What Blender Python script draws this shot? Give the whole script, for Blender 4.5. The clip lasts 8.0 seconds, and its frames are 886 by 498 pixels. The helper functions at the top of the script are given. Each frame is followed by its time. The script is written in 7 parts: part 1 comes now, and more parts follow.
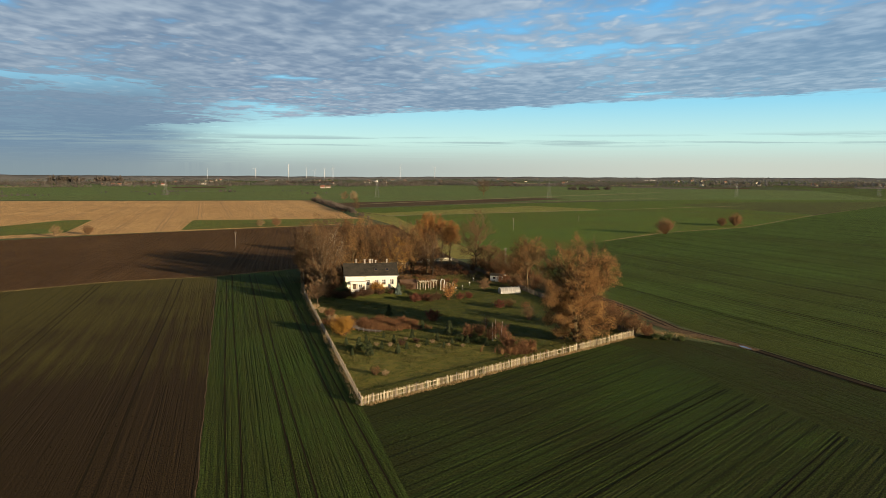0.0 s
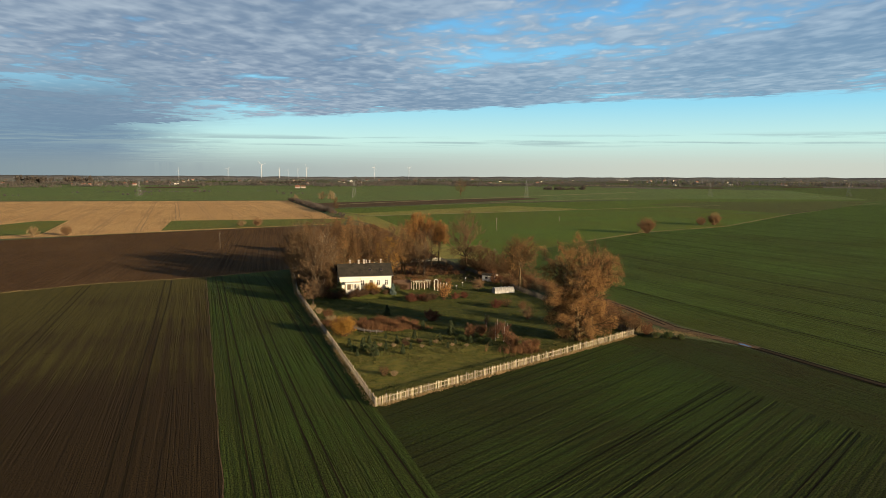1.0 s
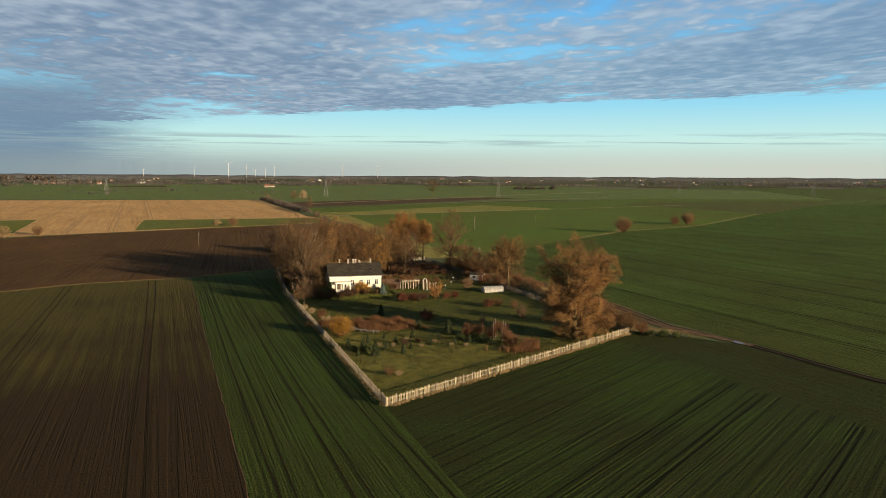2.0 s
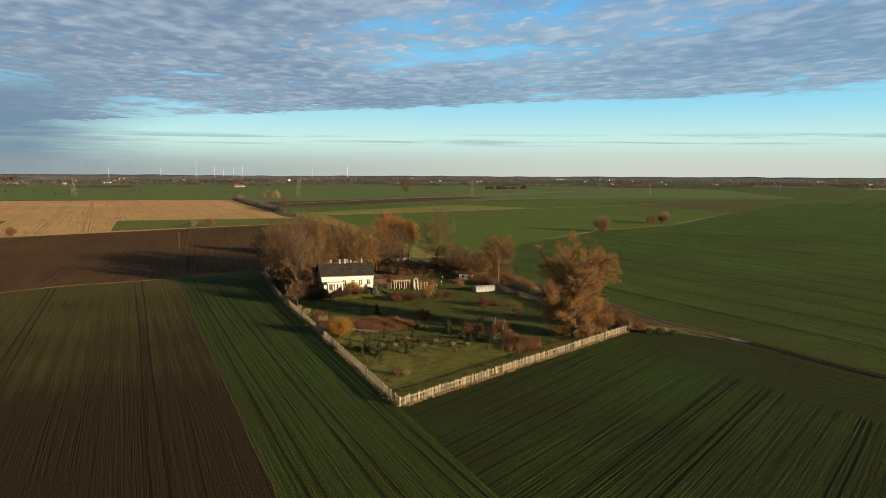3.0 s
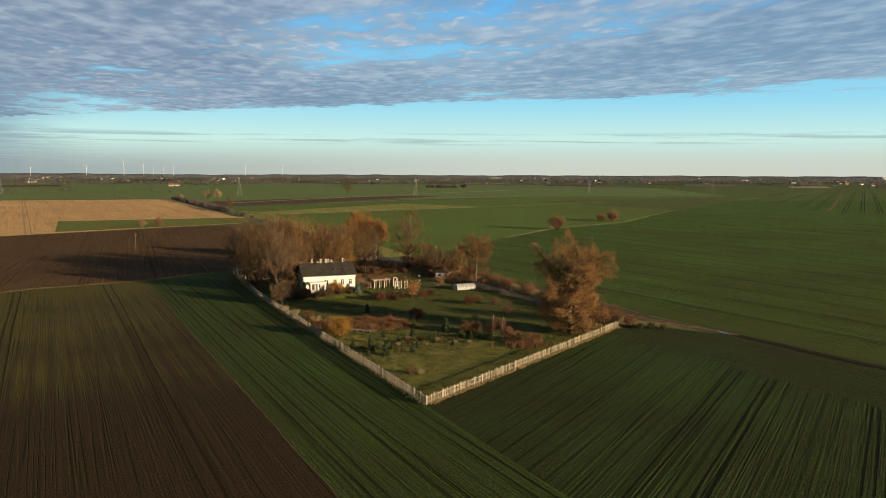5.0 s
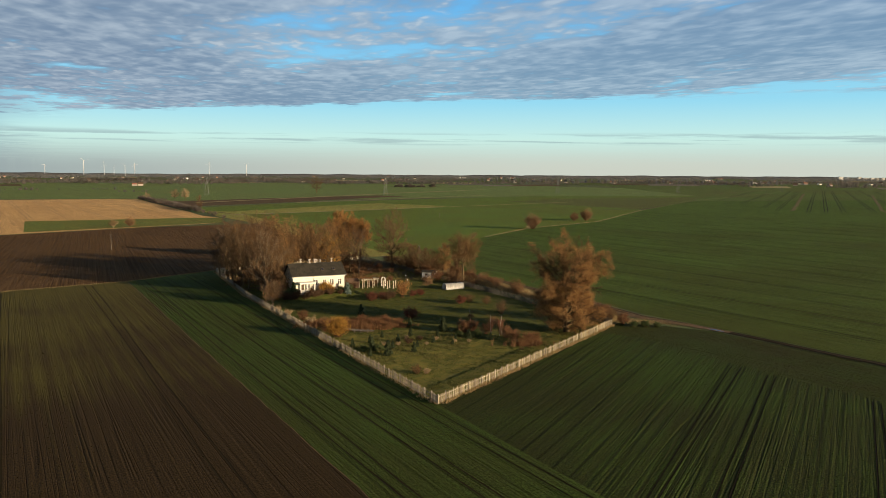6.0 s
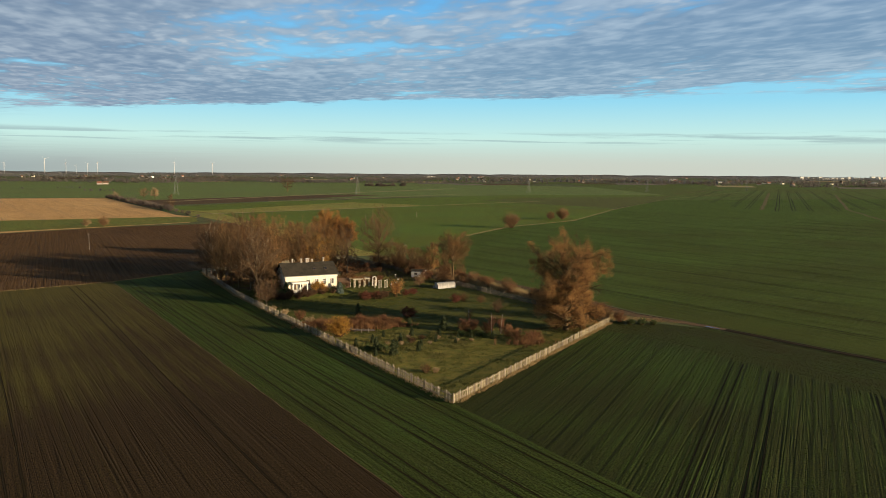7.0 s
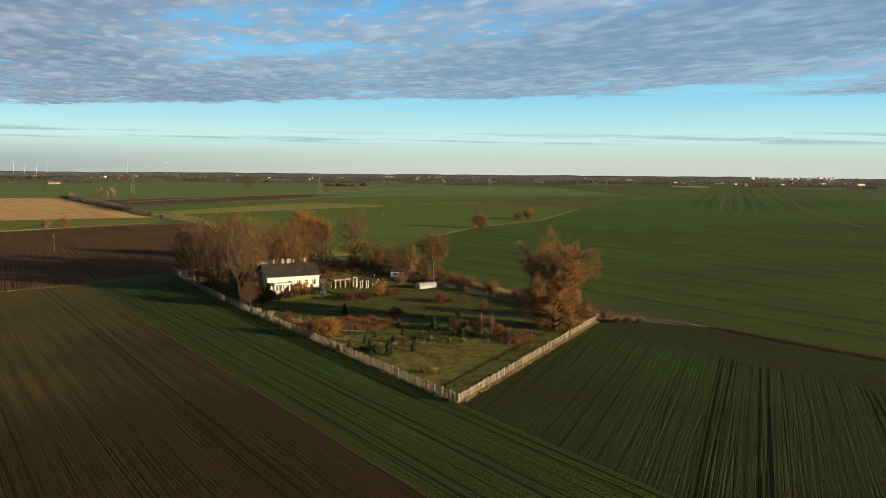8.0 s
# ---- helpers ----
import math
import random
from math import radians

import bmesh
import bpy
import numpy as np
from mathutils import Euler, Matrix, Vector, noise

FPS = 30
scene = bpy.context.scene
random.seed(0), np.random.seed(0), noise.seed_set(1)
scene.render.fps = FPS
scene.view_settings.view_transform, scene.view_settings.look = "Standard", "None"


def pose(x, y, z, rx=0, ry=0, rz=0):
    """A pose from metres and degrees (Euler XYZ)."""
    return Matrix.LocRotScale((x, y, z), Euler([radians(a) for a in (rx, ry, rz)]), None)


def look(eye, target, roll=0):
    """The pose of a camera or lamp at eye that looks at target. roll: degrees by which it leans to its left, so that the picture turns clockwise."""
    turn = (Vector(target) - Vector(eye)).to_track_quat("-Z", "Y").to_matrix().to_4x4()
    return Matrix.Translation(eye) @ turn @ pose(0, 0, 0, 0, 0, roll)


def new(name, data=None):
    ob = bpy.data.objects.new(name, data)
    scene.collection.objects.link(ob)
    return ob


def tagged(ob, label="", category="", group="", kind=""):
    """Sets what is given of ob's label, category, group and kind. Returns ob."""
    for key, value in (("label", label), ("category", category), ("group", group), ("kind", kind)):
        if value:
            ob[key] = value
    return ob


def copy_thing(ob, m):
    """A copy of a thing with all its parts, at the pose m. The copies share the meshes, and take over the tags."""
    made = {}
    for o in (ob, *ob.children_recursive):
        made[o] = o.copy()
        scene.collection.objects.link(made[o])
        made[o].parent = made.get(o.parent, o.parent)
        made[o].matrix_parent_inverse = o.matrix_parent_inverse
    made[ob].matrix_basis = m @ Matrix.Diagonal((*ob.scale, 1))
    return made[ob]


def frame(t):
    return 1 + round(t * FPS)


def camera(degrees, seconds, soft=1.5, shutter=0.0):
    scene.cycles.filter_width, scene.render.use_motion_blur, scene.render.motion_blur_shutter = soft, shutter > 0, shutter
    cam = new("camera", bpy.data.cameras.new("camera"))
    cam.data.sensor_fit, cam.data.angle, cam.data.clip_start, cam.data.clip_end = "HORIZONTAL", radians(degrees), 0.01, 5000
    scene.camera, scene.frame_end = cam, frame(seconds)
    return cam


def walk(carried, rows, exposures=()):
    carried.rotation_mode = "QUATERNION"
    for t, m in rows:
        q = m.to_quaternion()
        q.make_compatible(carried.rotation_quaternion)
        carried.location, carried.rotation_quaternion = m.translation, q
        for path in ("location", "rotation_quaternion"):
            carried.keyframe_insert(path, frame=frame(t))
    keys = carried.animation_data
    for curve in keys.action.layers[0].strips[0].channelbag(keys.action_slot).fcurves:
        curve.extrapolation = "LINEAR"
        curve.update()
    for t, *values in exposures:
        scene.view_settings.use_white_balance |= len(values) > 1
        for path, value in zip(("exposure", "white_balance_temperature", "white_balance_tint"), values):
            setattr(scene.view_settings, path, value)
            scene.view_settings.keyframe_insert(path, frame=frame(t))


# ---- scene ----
cam = camera(58.9, 8.0, soft=0.75)
PATH = [
    (0, (-0.638, 0.89, 36.73), (-0.628, 2.881, 36.537), 0.1),
    (0.5, (-3.81, 0.935, 36.729), (-3.768, 2.925, 36.536), 0.1),
    (1, (-7.032, 1.031, 36.753), (-6.954, 3.02, 36.56), 0.1),
    (1.5, (-10.349, 1.188, 36.757), (-10.23, 3.175, 36.563), 0.2),
    (3, (-20.568, 1.875, 36.744), (-20.33, 3.852, 36.549), 0.2),
    (3.5, (-24.049, 2.179, 36.718), (-23.773, 4.15, 36.522), 0.2),
    (4, (-27.613, 2.551, 36.714), (-27.298, 4.517, 36.518), 0.2),
    (4.5, (-31.174, 3.038, 36.725), (-30.817, 4.996, 36.528), 0.2),
    (6, (-41.899, 4.979, 36.669), (-41.41, 6.908, 36.471), 0.3),
    (6.5, (-45.582, 5.838, 36.671), (-45.056, 7.757, 36.472), 0.4),
    (7, (-49.209, 6.808, 36.684), (-48.64, 8.714, 36.484), 0.4),
    (7.5, (-52.775, 7.878, 36.686), (-52.158, 9.77, 36.486), 0.4),
    (8, (-56.315, 8.998, 36.652), (-55.643, 10.871, 36.453), 0.5),
]
walk(cam, [(t, look(eye, target, roll)) for t, eye, target, roll in PATH])

# ---- world, sun ----
SUN_EL, SUN_AZ = 9.4, (0.75, -0.66)
scene.view_settings.exposure = 1.0
world = bpy.data.worlds.new("sky")
scene.world = world
world.use_nodes = True
wt = world.node_tree
wt.nodes.clear()


def nd(tree, kind, **values):
    """A node of that kind; numbers set inputs by index (i0, i1, ...), the rest are properties."""
    n = tree.nodes.new(kind)
    for k, v in values.items():
        if k[0] == "i" and k[1:].isdigit():
            n.inputs[int(k[1:])].default_value = v
        else:
            setattr(n, k, v)
    return n


def lk(tree, a, b):
    tree.links.new(a, b)


def mth(tree, op, a, b=0.0, clamp=False):
    n = nd(tree, "ShaderNodeMath", operation=op, use_clamp=clamp)
    for i, v in enumerate((a, b)):
        if isinstance(v, (int, float)):
            n.inputs[i].default_value = v
        else:
            lk(tree, v, n.inputs[i])
    return n.outputs[0]


def mixc(tree, fac, a, b, blend="MIX"):
    n = nd(tree, "ShaderNodeMix", data_type="RGBA", blend_type=blend)
    for i, v in ((0, fac), (6, a), (7, b)):
        if isinstance(v, (int, float)):
            n.inputs[i].default_value = v
        elif isinstance(v, (tuple, list)):
            n.inputs[i].default_value = (*v[:3], 1)
        else:
            lk(tree, v, n.inputs[i])
    return n.outputs[2]


def ramp(tree, fac, lo, hi, smooth=True):
    n = nd(tree, "ShaderNodeMapRange", clamp=True)
    if smooth:
        n.interpolation_type = "SMOOTHSTEP"
    n.inputs[1].default_value, n.inputs[2].default_value = lo, hi
    lk(tree, fac, n.inputs[0])
    return n.outputs[0]


def build_sky():
    t = wt
    co = nd(t, "ShaderNodeTexCoord").outputs["Generated"]
    sx = nd(t, "ShaderNodeSeparateXYZ")
    lk(t, co, sx.inputs[0])
    up = mth(t, "MAXIMUM", sx.outputs[2], 0.012)
    px, py = mth(t, "DIVIDE", sx.outputs[0], up), mth(t, "DIVIDE", sx.outputs[1], up)
    cb = nd(t, "ShaderNodeCombineXYZ")
    lk(t, px, cb.inputs[0]), lk(t, py, cb.inputs[1])
    sky = nd(t, "ShaderNodeTexSky", sky_type="NISHITA", sun_disc=False, sun_elevation=radians(SUN_EL),
             sun_rotation=math.atan2(SUN_AZ[0], SUN_AZ[1]), air_density=1.0, dust_density=1.2, ozone_density=2.0)
    up_ramp = nd(t, "ShaderNodeValToRGB")
    lk(t, ramp(t, sx.outputs[2], 0.0, 1.0, False), up_ramp.inputs[0])
    er = up_ramp.color_ramp
    for k, (at, c) in enumerate(CLEAR):
        el = er.elements[k] if k < 2 else er.elements.new(at)
        el.position, el.color = at, (*c, 1)
    clear = mixc(t, 0.15, mixc(t, 1.0, up_ramp.outputs[0], (10, 10, 10), "MULTIPLY"), sky.outputs[0])

    def noise_at(sx_, sy_, rot, detail, rough, off=0.0, dist=0.0):
        m = nd(t, "ShaderNodeMapping")
        m.inputs["Scale"].default_value = (sx_, sy_, 1)
        m.inputs["Rotation"].default_value = (0, 0, radians(rot))
        m.inputs["Location"].default_value = (off, off * 0.37, 0)
        lk(t, cb.outputs[0], m.inputs[0])
        n = nd(t, "ShaderNodeTexNoise")
        n.inputs["Scale"].default_value, n.inputs["Detail"].default_value = 1.0, detail
        n.inputs["Roughness"].default_value, n.inputs["Distortion"].default_value = rough, dist
        lk(t, m.outputs[0], n.inputs["Vector"])
        return n.outputs[0]

    big = noise_at(0.30, 0.16, 20, 3, 0.5, 4.0)
    mid = noise_at(1.1, 0.8, 30, 2, 0.5, 9.0, 0.3)
    rip = noise_at(3.0, 2.2, 35, 3, 0.55, 2.0, 0.3)
    cell = noise_at(6.2, 3.6, 28, 2, 0.5, 13.0, 0.25)
    # the deck ends along a line over the land
    edge = mth(t, "ADD", py, mth(t, "MULTIPLY", px, 0.66))
    edge = mth(t, "ADD", edge, mth(t, "MULTIPLY", mth(t, "SUBTRACT", mid, 0.5), 2.2))
    edge = mth(t, "ADD", edge, mth(t, "MULTIPLY", mth(t, "SUBTRACT", cell, 0.5), 1.1))
    deck = mth(t, "SUBTRACT", 1.0, ramp(t, edge, 12.7, 13.4))
    lateral = mth(t, "DIVIDE", px, py)
    west = mth(t, "SUBTRACT", 1.0, ramp(t, mth(t, "ADD", lateral, mth(t, "MULTIPLY", big, 0.2)), -0.30, -0.10))
    deck = mth(t, "MAXIMUM", deck, mth(t, "MULTIPLY", west, ramp(t, py, 4.0, 6.0)))
    thick = mth(t, "ADD", mth(t, "MULTIPLY", big, 0.9), mth(t, "ADD", mth(t, "MULTIPLY", mid, 0.6), mth(t, "ADD", mth(t, "MULTIPLY", rip, 0.28), mth(t, "MULTIPLY", mth(t, "SUBTRACT", cell, 0.5), 0.28))))
    # unseen dark cloud overhead, added to dim the sky's light on the ground
    over = ramp(t, sx.outputs[2], 0.30, 0.55)
    solid_west = mth(t, "MULTIPLY", mth(t, "MULTIPLY", west, ramp(t, py, 6.0, 11.0)), 0.95)
    cover = mth(t, "MULTIPLY", mth(t, "MAXIMUM", mth(t, "MAXIMUM", ramp(t, thick, 0.66, 0.86), over), solid_west), deck)
    veil = mth(t, "MULTIPLY", ramp(t, lateral, -0.25, 0.35), mth(t, "SUBTRACT", 1.0, over))
    cover = mth(t, "MULTIPLY", cover, mth(t, "SUBTRACT", 1.0, mth(t, "MULTIPLY", veil, 0.16)))
    shade = mth(t, "ADD", mth(t, "MULTIPLY", mid, 0.40), mth(t, "ADD", mth(t, "MULTIPLY", rip, 0.45), mth(t, "MULTIPLY", big, -0.35)))
    shade = mth(t, "ADD", shade, mth(t, "MULTIPLY", mth(t, "SUBTRACT", cell, 0.5), 0.52))
    cloud = mixc(t, ramp(t, shade, 0.08, 0.50), CLOUD_DARK, CLOUD_LIGHT)
    # sunlit flanks of the small billows, strongest where the deck thins out
    lit = mth(t, "MULTIPLY", ramp(t, mth(t, "ADD", mth(t, "MULTIPLY", cell, 0.75), mth(t, "MULTIPLY", rip, 0.35)), 0.60, 0.78), mth(t, "SUBTRACT", 1.0, ramp(t, thick, 0.72, 1.02)))
    cloud = mixc(t, mth(t, "MULTIPLY", lit, 0.85), cloud, CLOUD_LIT)
    cloud = mixc(t, mth(t, "MULTIPLY", ramp(t, py, 12.0, 19.0), 0.9), cloud, CLOUD_FAR)
    cloud = mixc(t, mth(t, "MULTIPLY", mth(t, "MULTIPLY", west, ramp(t, py, 5.5, 10.0)), 0.8), cloud, CLOUD_FAR)
    cloud = mixc(t, over, cloud, CLOUD_UNSEEN)
    col = mixc(t, cover, clear, cloud)
    # thin streaks low over the horizon
    st = noise_at(0.16, 0.30, 8, 5, 0.65, 31.0)
    lowband = mth(t, "MULTIPLY", ramp(t, sx.outputs[2], 0.030, 0.036), mth(t, "SUBTRACT", 1.0, ramp(t, sx.outputs[2], 0.043, 0.049)))
    col = mixc(t, mth(t, "MULTIPLY", mth(t, "MULTIPLY", ramp(t, st, 0.48, 0.60), lowband), 0.6), col, (3.1, 4.2, 4.5))
    haze = mth(t, "SUBTRACT", 1.0, ramp(t, mth(t, "ADD", sx.outputs[2], mth(t, "MULTIPLY", mth(t, "SUBTRACT", st, 0.5), 0.012)), 0.0, 0.042))
    col = mixc(t, mth(t, "MULTIPLY", haze, 0.9), col, mixc(t, ramp(t, lateral, -0.55, 0.4), HAZE_WEST, HAZE))
    bg = nd(t, "ShaderNodeBackground")
    bg.inputs[1].default_value = 0.050
    lk(t, col, bg.inputs[0])
    lk(t, bg.outputs[0], nd(t, "ShaderNodeOutputWorld").inputs[0])


CLEAR = [(0.0, (0.62, 0.78, 0.72)), (1.0, (0.08, 0.22, 0.55)), (0.04, (0.65, 0.96, 0.90)), (0.085, (0.33, 0.78, 1.0)), (0.2, (0.15, 0.52, 0.95)), (0.5, (0.10, 0.30, 0.66))]
CLOUD_DARK, CLOUD_LIGHT, CLOUD_LIT = (1.9, 2.76, 3.95), (4.1, 5.0, 5.95), (6.6, 7.0, 7.1)
CLOUD_FAR, CLOUD_UNSEEN = (1.75, 2.75, 3.8), (0.80, 1.05, 1.42)
HAZE, HAZE_WEST = (6.1, 6.35, 5.5), (2.5, 3.2, 3.45)
build_sky()
sun = new("sun", bpy.data.lights.new("sun", "SUN"))
sun.data.energy, sun.data.angle, sun.data.color = 5.0, radians(0.6), (1.0, 0.77, 0.50)
_c = math.cos(radians(SUN_EL))
sun.matrix_world = look((SUN_AZ[0] * _c * 300, SUN_AZ[1] * _c * 300, math.sin(radians(SUN_EL)) * 300), (0, 0, 0))


# ---- materials ----
def material(name, colors, scale=1.0, rough=0.9, bump=0.0, bump_dist=0.1, stretch=(1, 1, 1), turn=0.0, per_object=0.0, per_island=0.0,
             metallic=0.0, fine=6.0, spec=0.3, translucent=0.0):
    """Two scales of noise blend three colours; bump from the fine one. turn: degrees about z of the grain's long axis."""
    m = bpy.data.materials.new(name)
    m.use_nodes = True
    t = m.node_tree
    t.nodes.clear()
    out, bs = nd(t, "ShaderNodeOutputMaterial"), nd(t, "ShaderNodeBsdfPrincipled")
    bs.inputs["Roughness"].default_value, bs.inputs["Metallic"].default_value = rough, metallic
    bs.inputs["Specular IOR Level"].default_value = spec
    co = nd(t, "ShaderNodeTexCoord").outputs["Object"]
    rot = nd(t, "ShaderNodeVectorRotate", rotation_type="Z_AXIS")
    rot.inputs["Angle"].default_value = radians(-turn)
    lk(t, co, rot.inputs[0])
    ns = []
    for k, sc, det in ((0, scale, 3), (1, scale * fine, 4)):
        mp = nd(t, "ShaderNodeMapping")
        mp.inputs["Scale"].default_value = [sc * v for v in stretch]
        mp.inputs["Location"].default_value = (3.1 * k, 1.7 * k, 0)
        lk(t, rot.outputs[0], mp.inputs[0])
        n = nd(t, "ShaderNodeTexNoise")
        n.inputs["Scale"].default_value, n.inputs["Detail"].default_value, n.inputs["Roughness"].default_value = 1.0, det, 0.6
        lk(t, mp.outputs[0], n.inputs["Vector"])
        ns.append(n.outputs[0])
    a, b, c = colors
    col = mixc(t, ramp(t, ns[0], 0.35, 0.65), a, b)
    col = mixc(t, ramp(t, ns[1], 0.45, 0.75), col, c)
    for share, src in ((per_object, "ShaderNodeObjectInfo"), (per_island, "ShaderNodeNewGeometry")):
        if share:
            r = nd(t, src).outputs["Random" if src.endswith("Info") else "Random Per Island"]
            hsv = nd(t, "ShaderNodeHueSaturation")
            lk(t, mth(t, "ADD", mth(t, "MULTIPLY", r, 2 * share), 1 - share), hsv.inputs["Value"])
            lk(t, mth(t, "ADD", mth(t, "MULTIPLY", r, share * 0.08), 0.5 - share * 0.04), hsv.inputs["Hue"])
            lk(t, col, hsv.inputs["Color"])
            col = hsv.outputs[0]
    lk(t, col, bs.inputs["Base Color"])
    if bump:
        bp = nd(t, "ShaderNodeBump")
        bp.inputs["Strength"].default_value, bp.inputs["Distance"].default_value = bump, bump_dist
        lk(t, ns[1], bp.inputs["Height"])
        lk(t, bp.outputs[0], bs.inputs["Normal"])
    if translucent:
        tr = nd(t, "ShaderNodeBsdfTranslucent")
        lk(t, col, tr.inputs[0])
        mx = nd(t, "ShaderNodeMixShader")
        mx.inputs[0].default_value = translucent
        lk(t, bs.outputs[0], mx.inputs[1]), lk(t, tr.outputs[0], mx.inputs[2])
        lk(t, mx.outputs[0], out.inputs[0])
    else:
        lk(t, bs.outputs[0], out.inputs[0])
    return m


ROW_W = math.degrees(math.atan2(0.9657, -0.2596))   # rows beside the west fence
ROW_S = 48.0                                        # rows of the south field
ROW_D = -72.0


def field_material(name, soil, crop, pale, turn, amount, patch=0.02, drill=1.6, relief=0.2, lines=0.75, drift=0.0, comb_depth=0.09, row_lines=0.0, row_gap=3.0):
    """Drilled rows along turn: crop and soil in streaks, with large patches and fine clods."""
    m = bpy.data.materials.new(name)
    m.use_nodes = True
    t = m.node_tree
    t.nodes.clear()
    out, bs = nd(t, "ShaderNodeOutputMaterial"), nd(t, "ShaderNodeBsdfPrincipled")
    bs.inputs["Roughness"].default_value, bs.inputs["Specular IOR Level"].default_value = 0.95, 0.06
    co = nd(t, "ShaderNodeTexCoord").outputs["Object"]
    rot = nd(t, "ShaderNodeVectorRotate", rotation_type="Z_AXIS")
    rot.inputs["Angle"].default_value = radians(-turn)
    lk(t, co, rot.inputs[0])

    def streak(along, across, detail, off):
        mp = nd(t, "ShaderNodeMapping")
        mp.inputs["Scale"].default_value = (along, across, 1)
        mp.inputs["Location"].default_value = (off, off * 1.7, 0)
        lk(t, rot.outputs[0], mp.inputs[0])
        n = nd(t, "ShaderNodeTexNoise")
        n.inputs["Scale"].default_value, n.inputs["Detail"].default_value, n.inputs["Roughness"].default_value = 1.0, detail, 0.62
        lk(t, mp.outputs[0], n.inputs["Vector"])
        return n.outputs[0]

    broad, rows, fine = streak(patch, patch, 4, 5.0), streak(0.006, 0.33, 3, 1.0), streak(0.05, drill * 1.3, 3, 2.0)
    grain, speck = streak(1.1, 2.4, 4, 7.0), streak(2.6, 5.5, 3, 23.0)
    f = mth(t, "ADD", mth(t, "MULTIPLY", broad, 1.2), mth(t, "MULTIPLY", rows, 0.38))
    f = mth(t, "ADD", f, mth(t, "MULTIPLY", fine, 0.40))
    f = mth(t, "ADD", f, mth(t, "MULTIPLY", grain, 0.5))
    # passes of the seed drill, with a slight waver
    sd = nd(t, "ShaderNodeSeparateXYZ")
    lk(t, rot.outputs[0], sd.inputs[0])
    waver = mth(t, "MULTIPLY", streak(0.01, 0.12, 2, 29.0), 5.0)
    comb = mth(t, "SINE", mth(t, "ADD", mth(t, "MULTIPLY", sd.outputs[1], 2 * math.pi / row_gap), waver))
    f = mth(t, "ADD", f, mth(t, "MULTIPLY", mth(t, "MULTIPLY", comb, ramp(t, streak(0.015, 0.05, 2, 37.0), 0.3, 0.7)), comb_depth))
    # crop share shifts along the rows; also paints in the brighter look of distance
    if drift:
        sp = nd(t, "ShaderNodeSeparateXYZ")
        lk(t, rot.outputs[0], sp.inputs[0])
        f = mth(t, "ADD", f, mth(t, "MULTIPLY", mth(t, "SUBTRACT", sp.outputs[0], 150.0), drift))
    col = mixc(t, ramp(t, f, 1.375 - amount - 0.26, 1.375 - amount + 0.26), soil, crop)
    col = mixc(t, mth(t, "MULTIPLY", ramp(t, mth(t, "ADD", mth(t, "MULTIPLY", grain, 0.6), mth(t, "MULTIPLY", rows, 0.4)), 0.56, 0.74), 0.6), col, pale)
    # thin furrows: level lines of stretched noise, coloured darker than the soil
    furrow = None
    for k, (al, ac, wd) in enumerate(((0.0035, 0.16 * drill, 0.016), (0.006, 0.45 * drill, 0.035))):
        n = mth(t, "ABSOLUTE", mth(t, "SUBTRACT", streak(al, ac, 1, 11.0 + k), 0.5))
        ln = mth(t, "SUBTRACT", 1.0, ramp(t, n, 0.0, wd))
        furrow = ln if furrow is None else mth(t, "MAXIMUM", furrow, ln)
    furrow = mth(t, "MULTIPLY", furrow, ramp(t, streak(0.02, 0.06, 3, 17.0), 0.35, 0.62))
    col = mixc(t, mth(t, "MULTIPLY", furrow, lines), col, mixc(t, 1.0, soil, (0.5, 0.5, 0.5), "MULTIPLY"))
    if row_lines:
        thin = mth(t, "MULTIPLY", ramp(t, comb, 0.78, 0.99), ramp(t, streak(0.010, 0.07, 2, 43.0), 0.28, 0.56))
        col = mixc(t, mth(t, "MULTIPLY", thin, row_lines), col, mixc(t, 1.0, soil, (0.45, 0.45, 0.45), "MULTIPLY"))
    tone = nd(t, "ShaderNodeHueSaturation")
    lk(t, mth(t, "ADD", mth(t, "MULTIPLY", ramp(t, speck, 0.32, 0.68), 1.3), 0.36), tone.inputs["Value"])
    lk(t, col, tone.inputs["Color"])
    lk(t, tone.outputs[0], bs.inputs["Base Color"])
    bp = nd(t, "ShaderNodeBump")
    bp.inputs["Strength"].default_value, bp.inputs["Distance"].default_value = 0.8, relief
    lk(t, mth(t, "SUBTRACT", mth(t, "ADD", mth(t, "MULTIPLY", fine, 1.0), mth(t, "ADD", mth(t, "MULTIPLY", grain, 0.7), mth(t, "MULTIPLY", speck, 0.3))), mth(t, "MULTIPLY", furrow, 0.6)), bp.inputs["Height"])
    lk(t, bp.outputs[0], bs.inputs["Normal"])
    lk(t, bs.outputs[0], out.inputs[0])
    return m


# lifted base colour: haze over the distant plain is painted in
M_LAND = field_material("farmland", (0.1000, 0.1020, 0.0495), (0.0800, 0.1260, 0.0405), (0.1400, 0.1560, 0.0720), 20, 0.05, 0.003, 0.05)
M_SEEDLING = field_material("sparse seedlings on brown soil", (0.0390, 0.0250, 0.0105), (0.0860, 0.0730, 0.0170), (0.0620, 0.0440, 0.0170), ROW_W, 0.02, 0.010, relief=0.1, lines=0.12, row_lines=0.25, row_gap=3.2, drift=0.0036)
M_CROP_W = field_material("winter wheat strip", (0.0440, 0.0540, 0.0115), (0.0465, 0.0800, 0.0130), (0.0600, 0.0860, 0.0185), ROW_W, 0.08, lines=0.3, row_lines=0.6, row_gap=2.9)
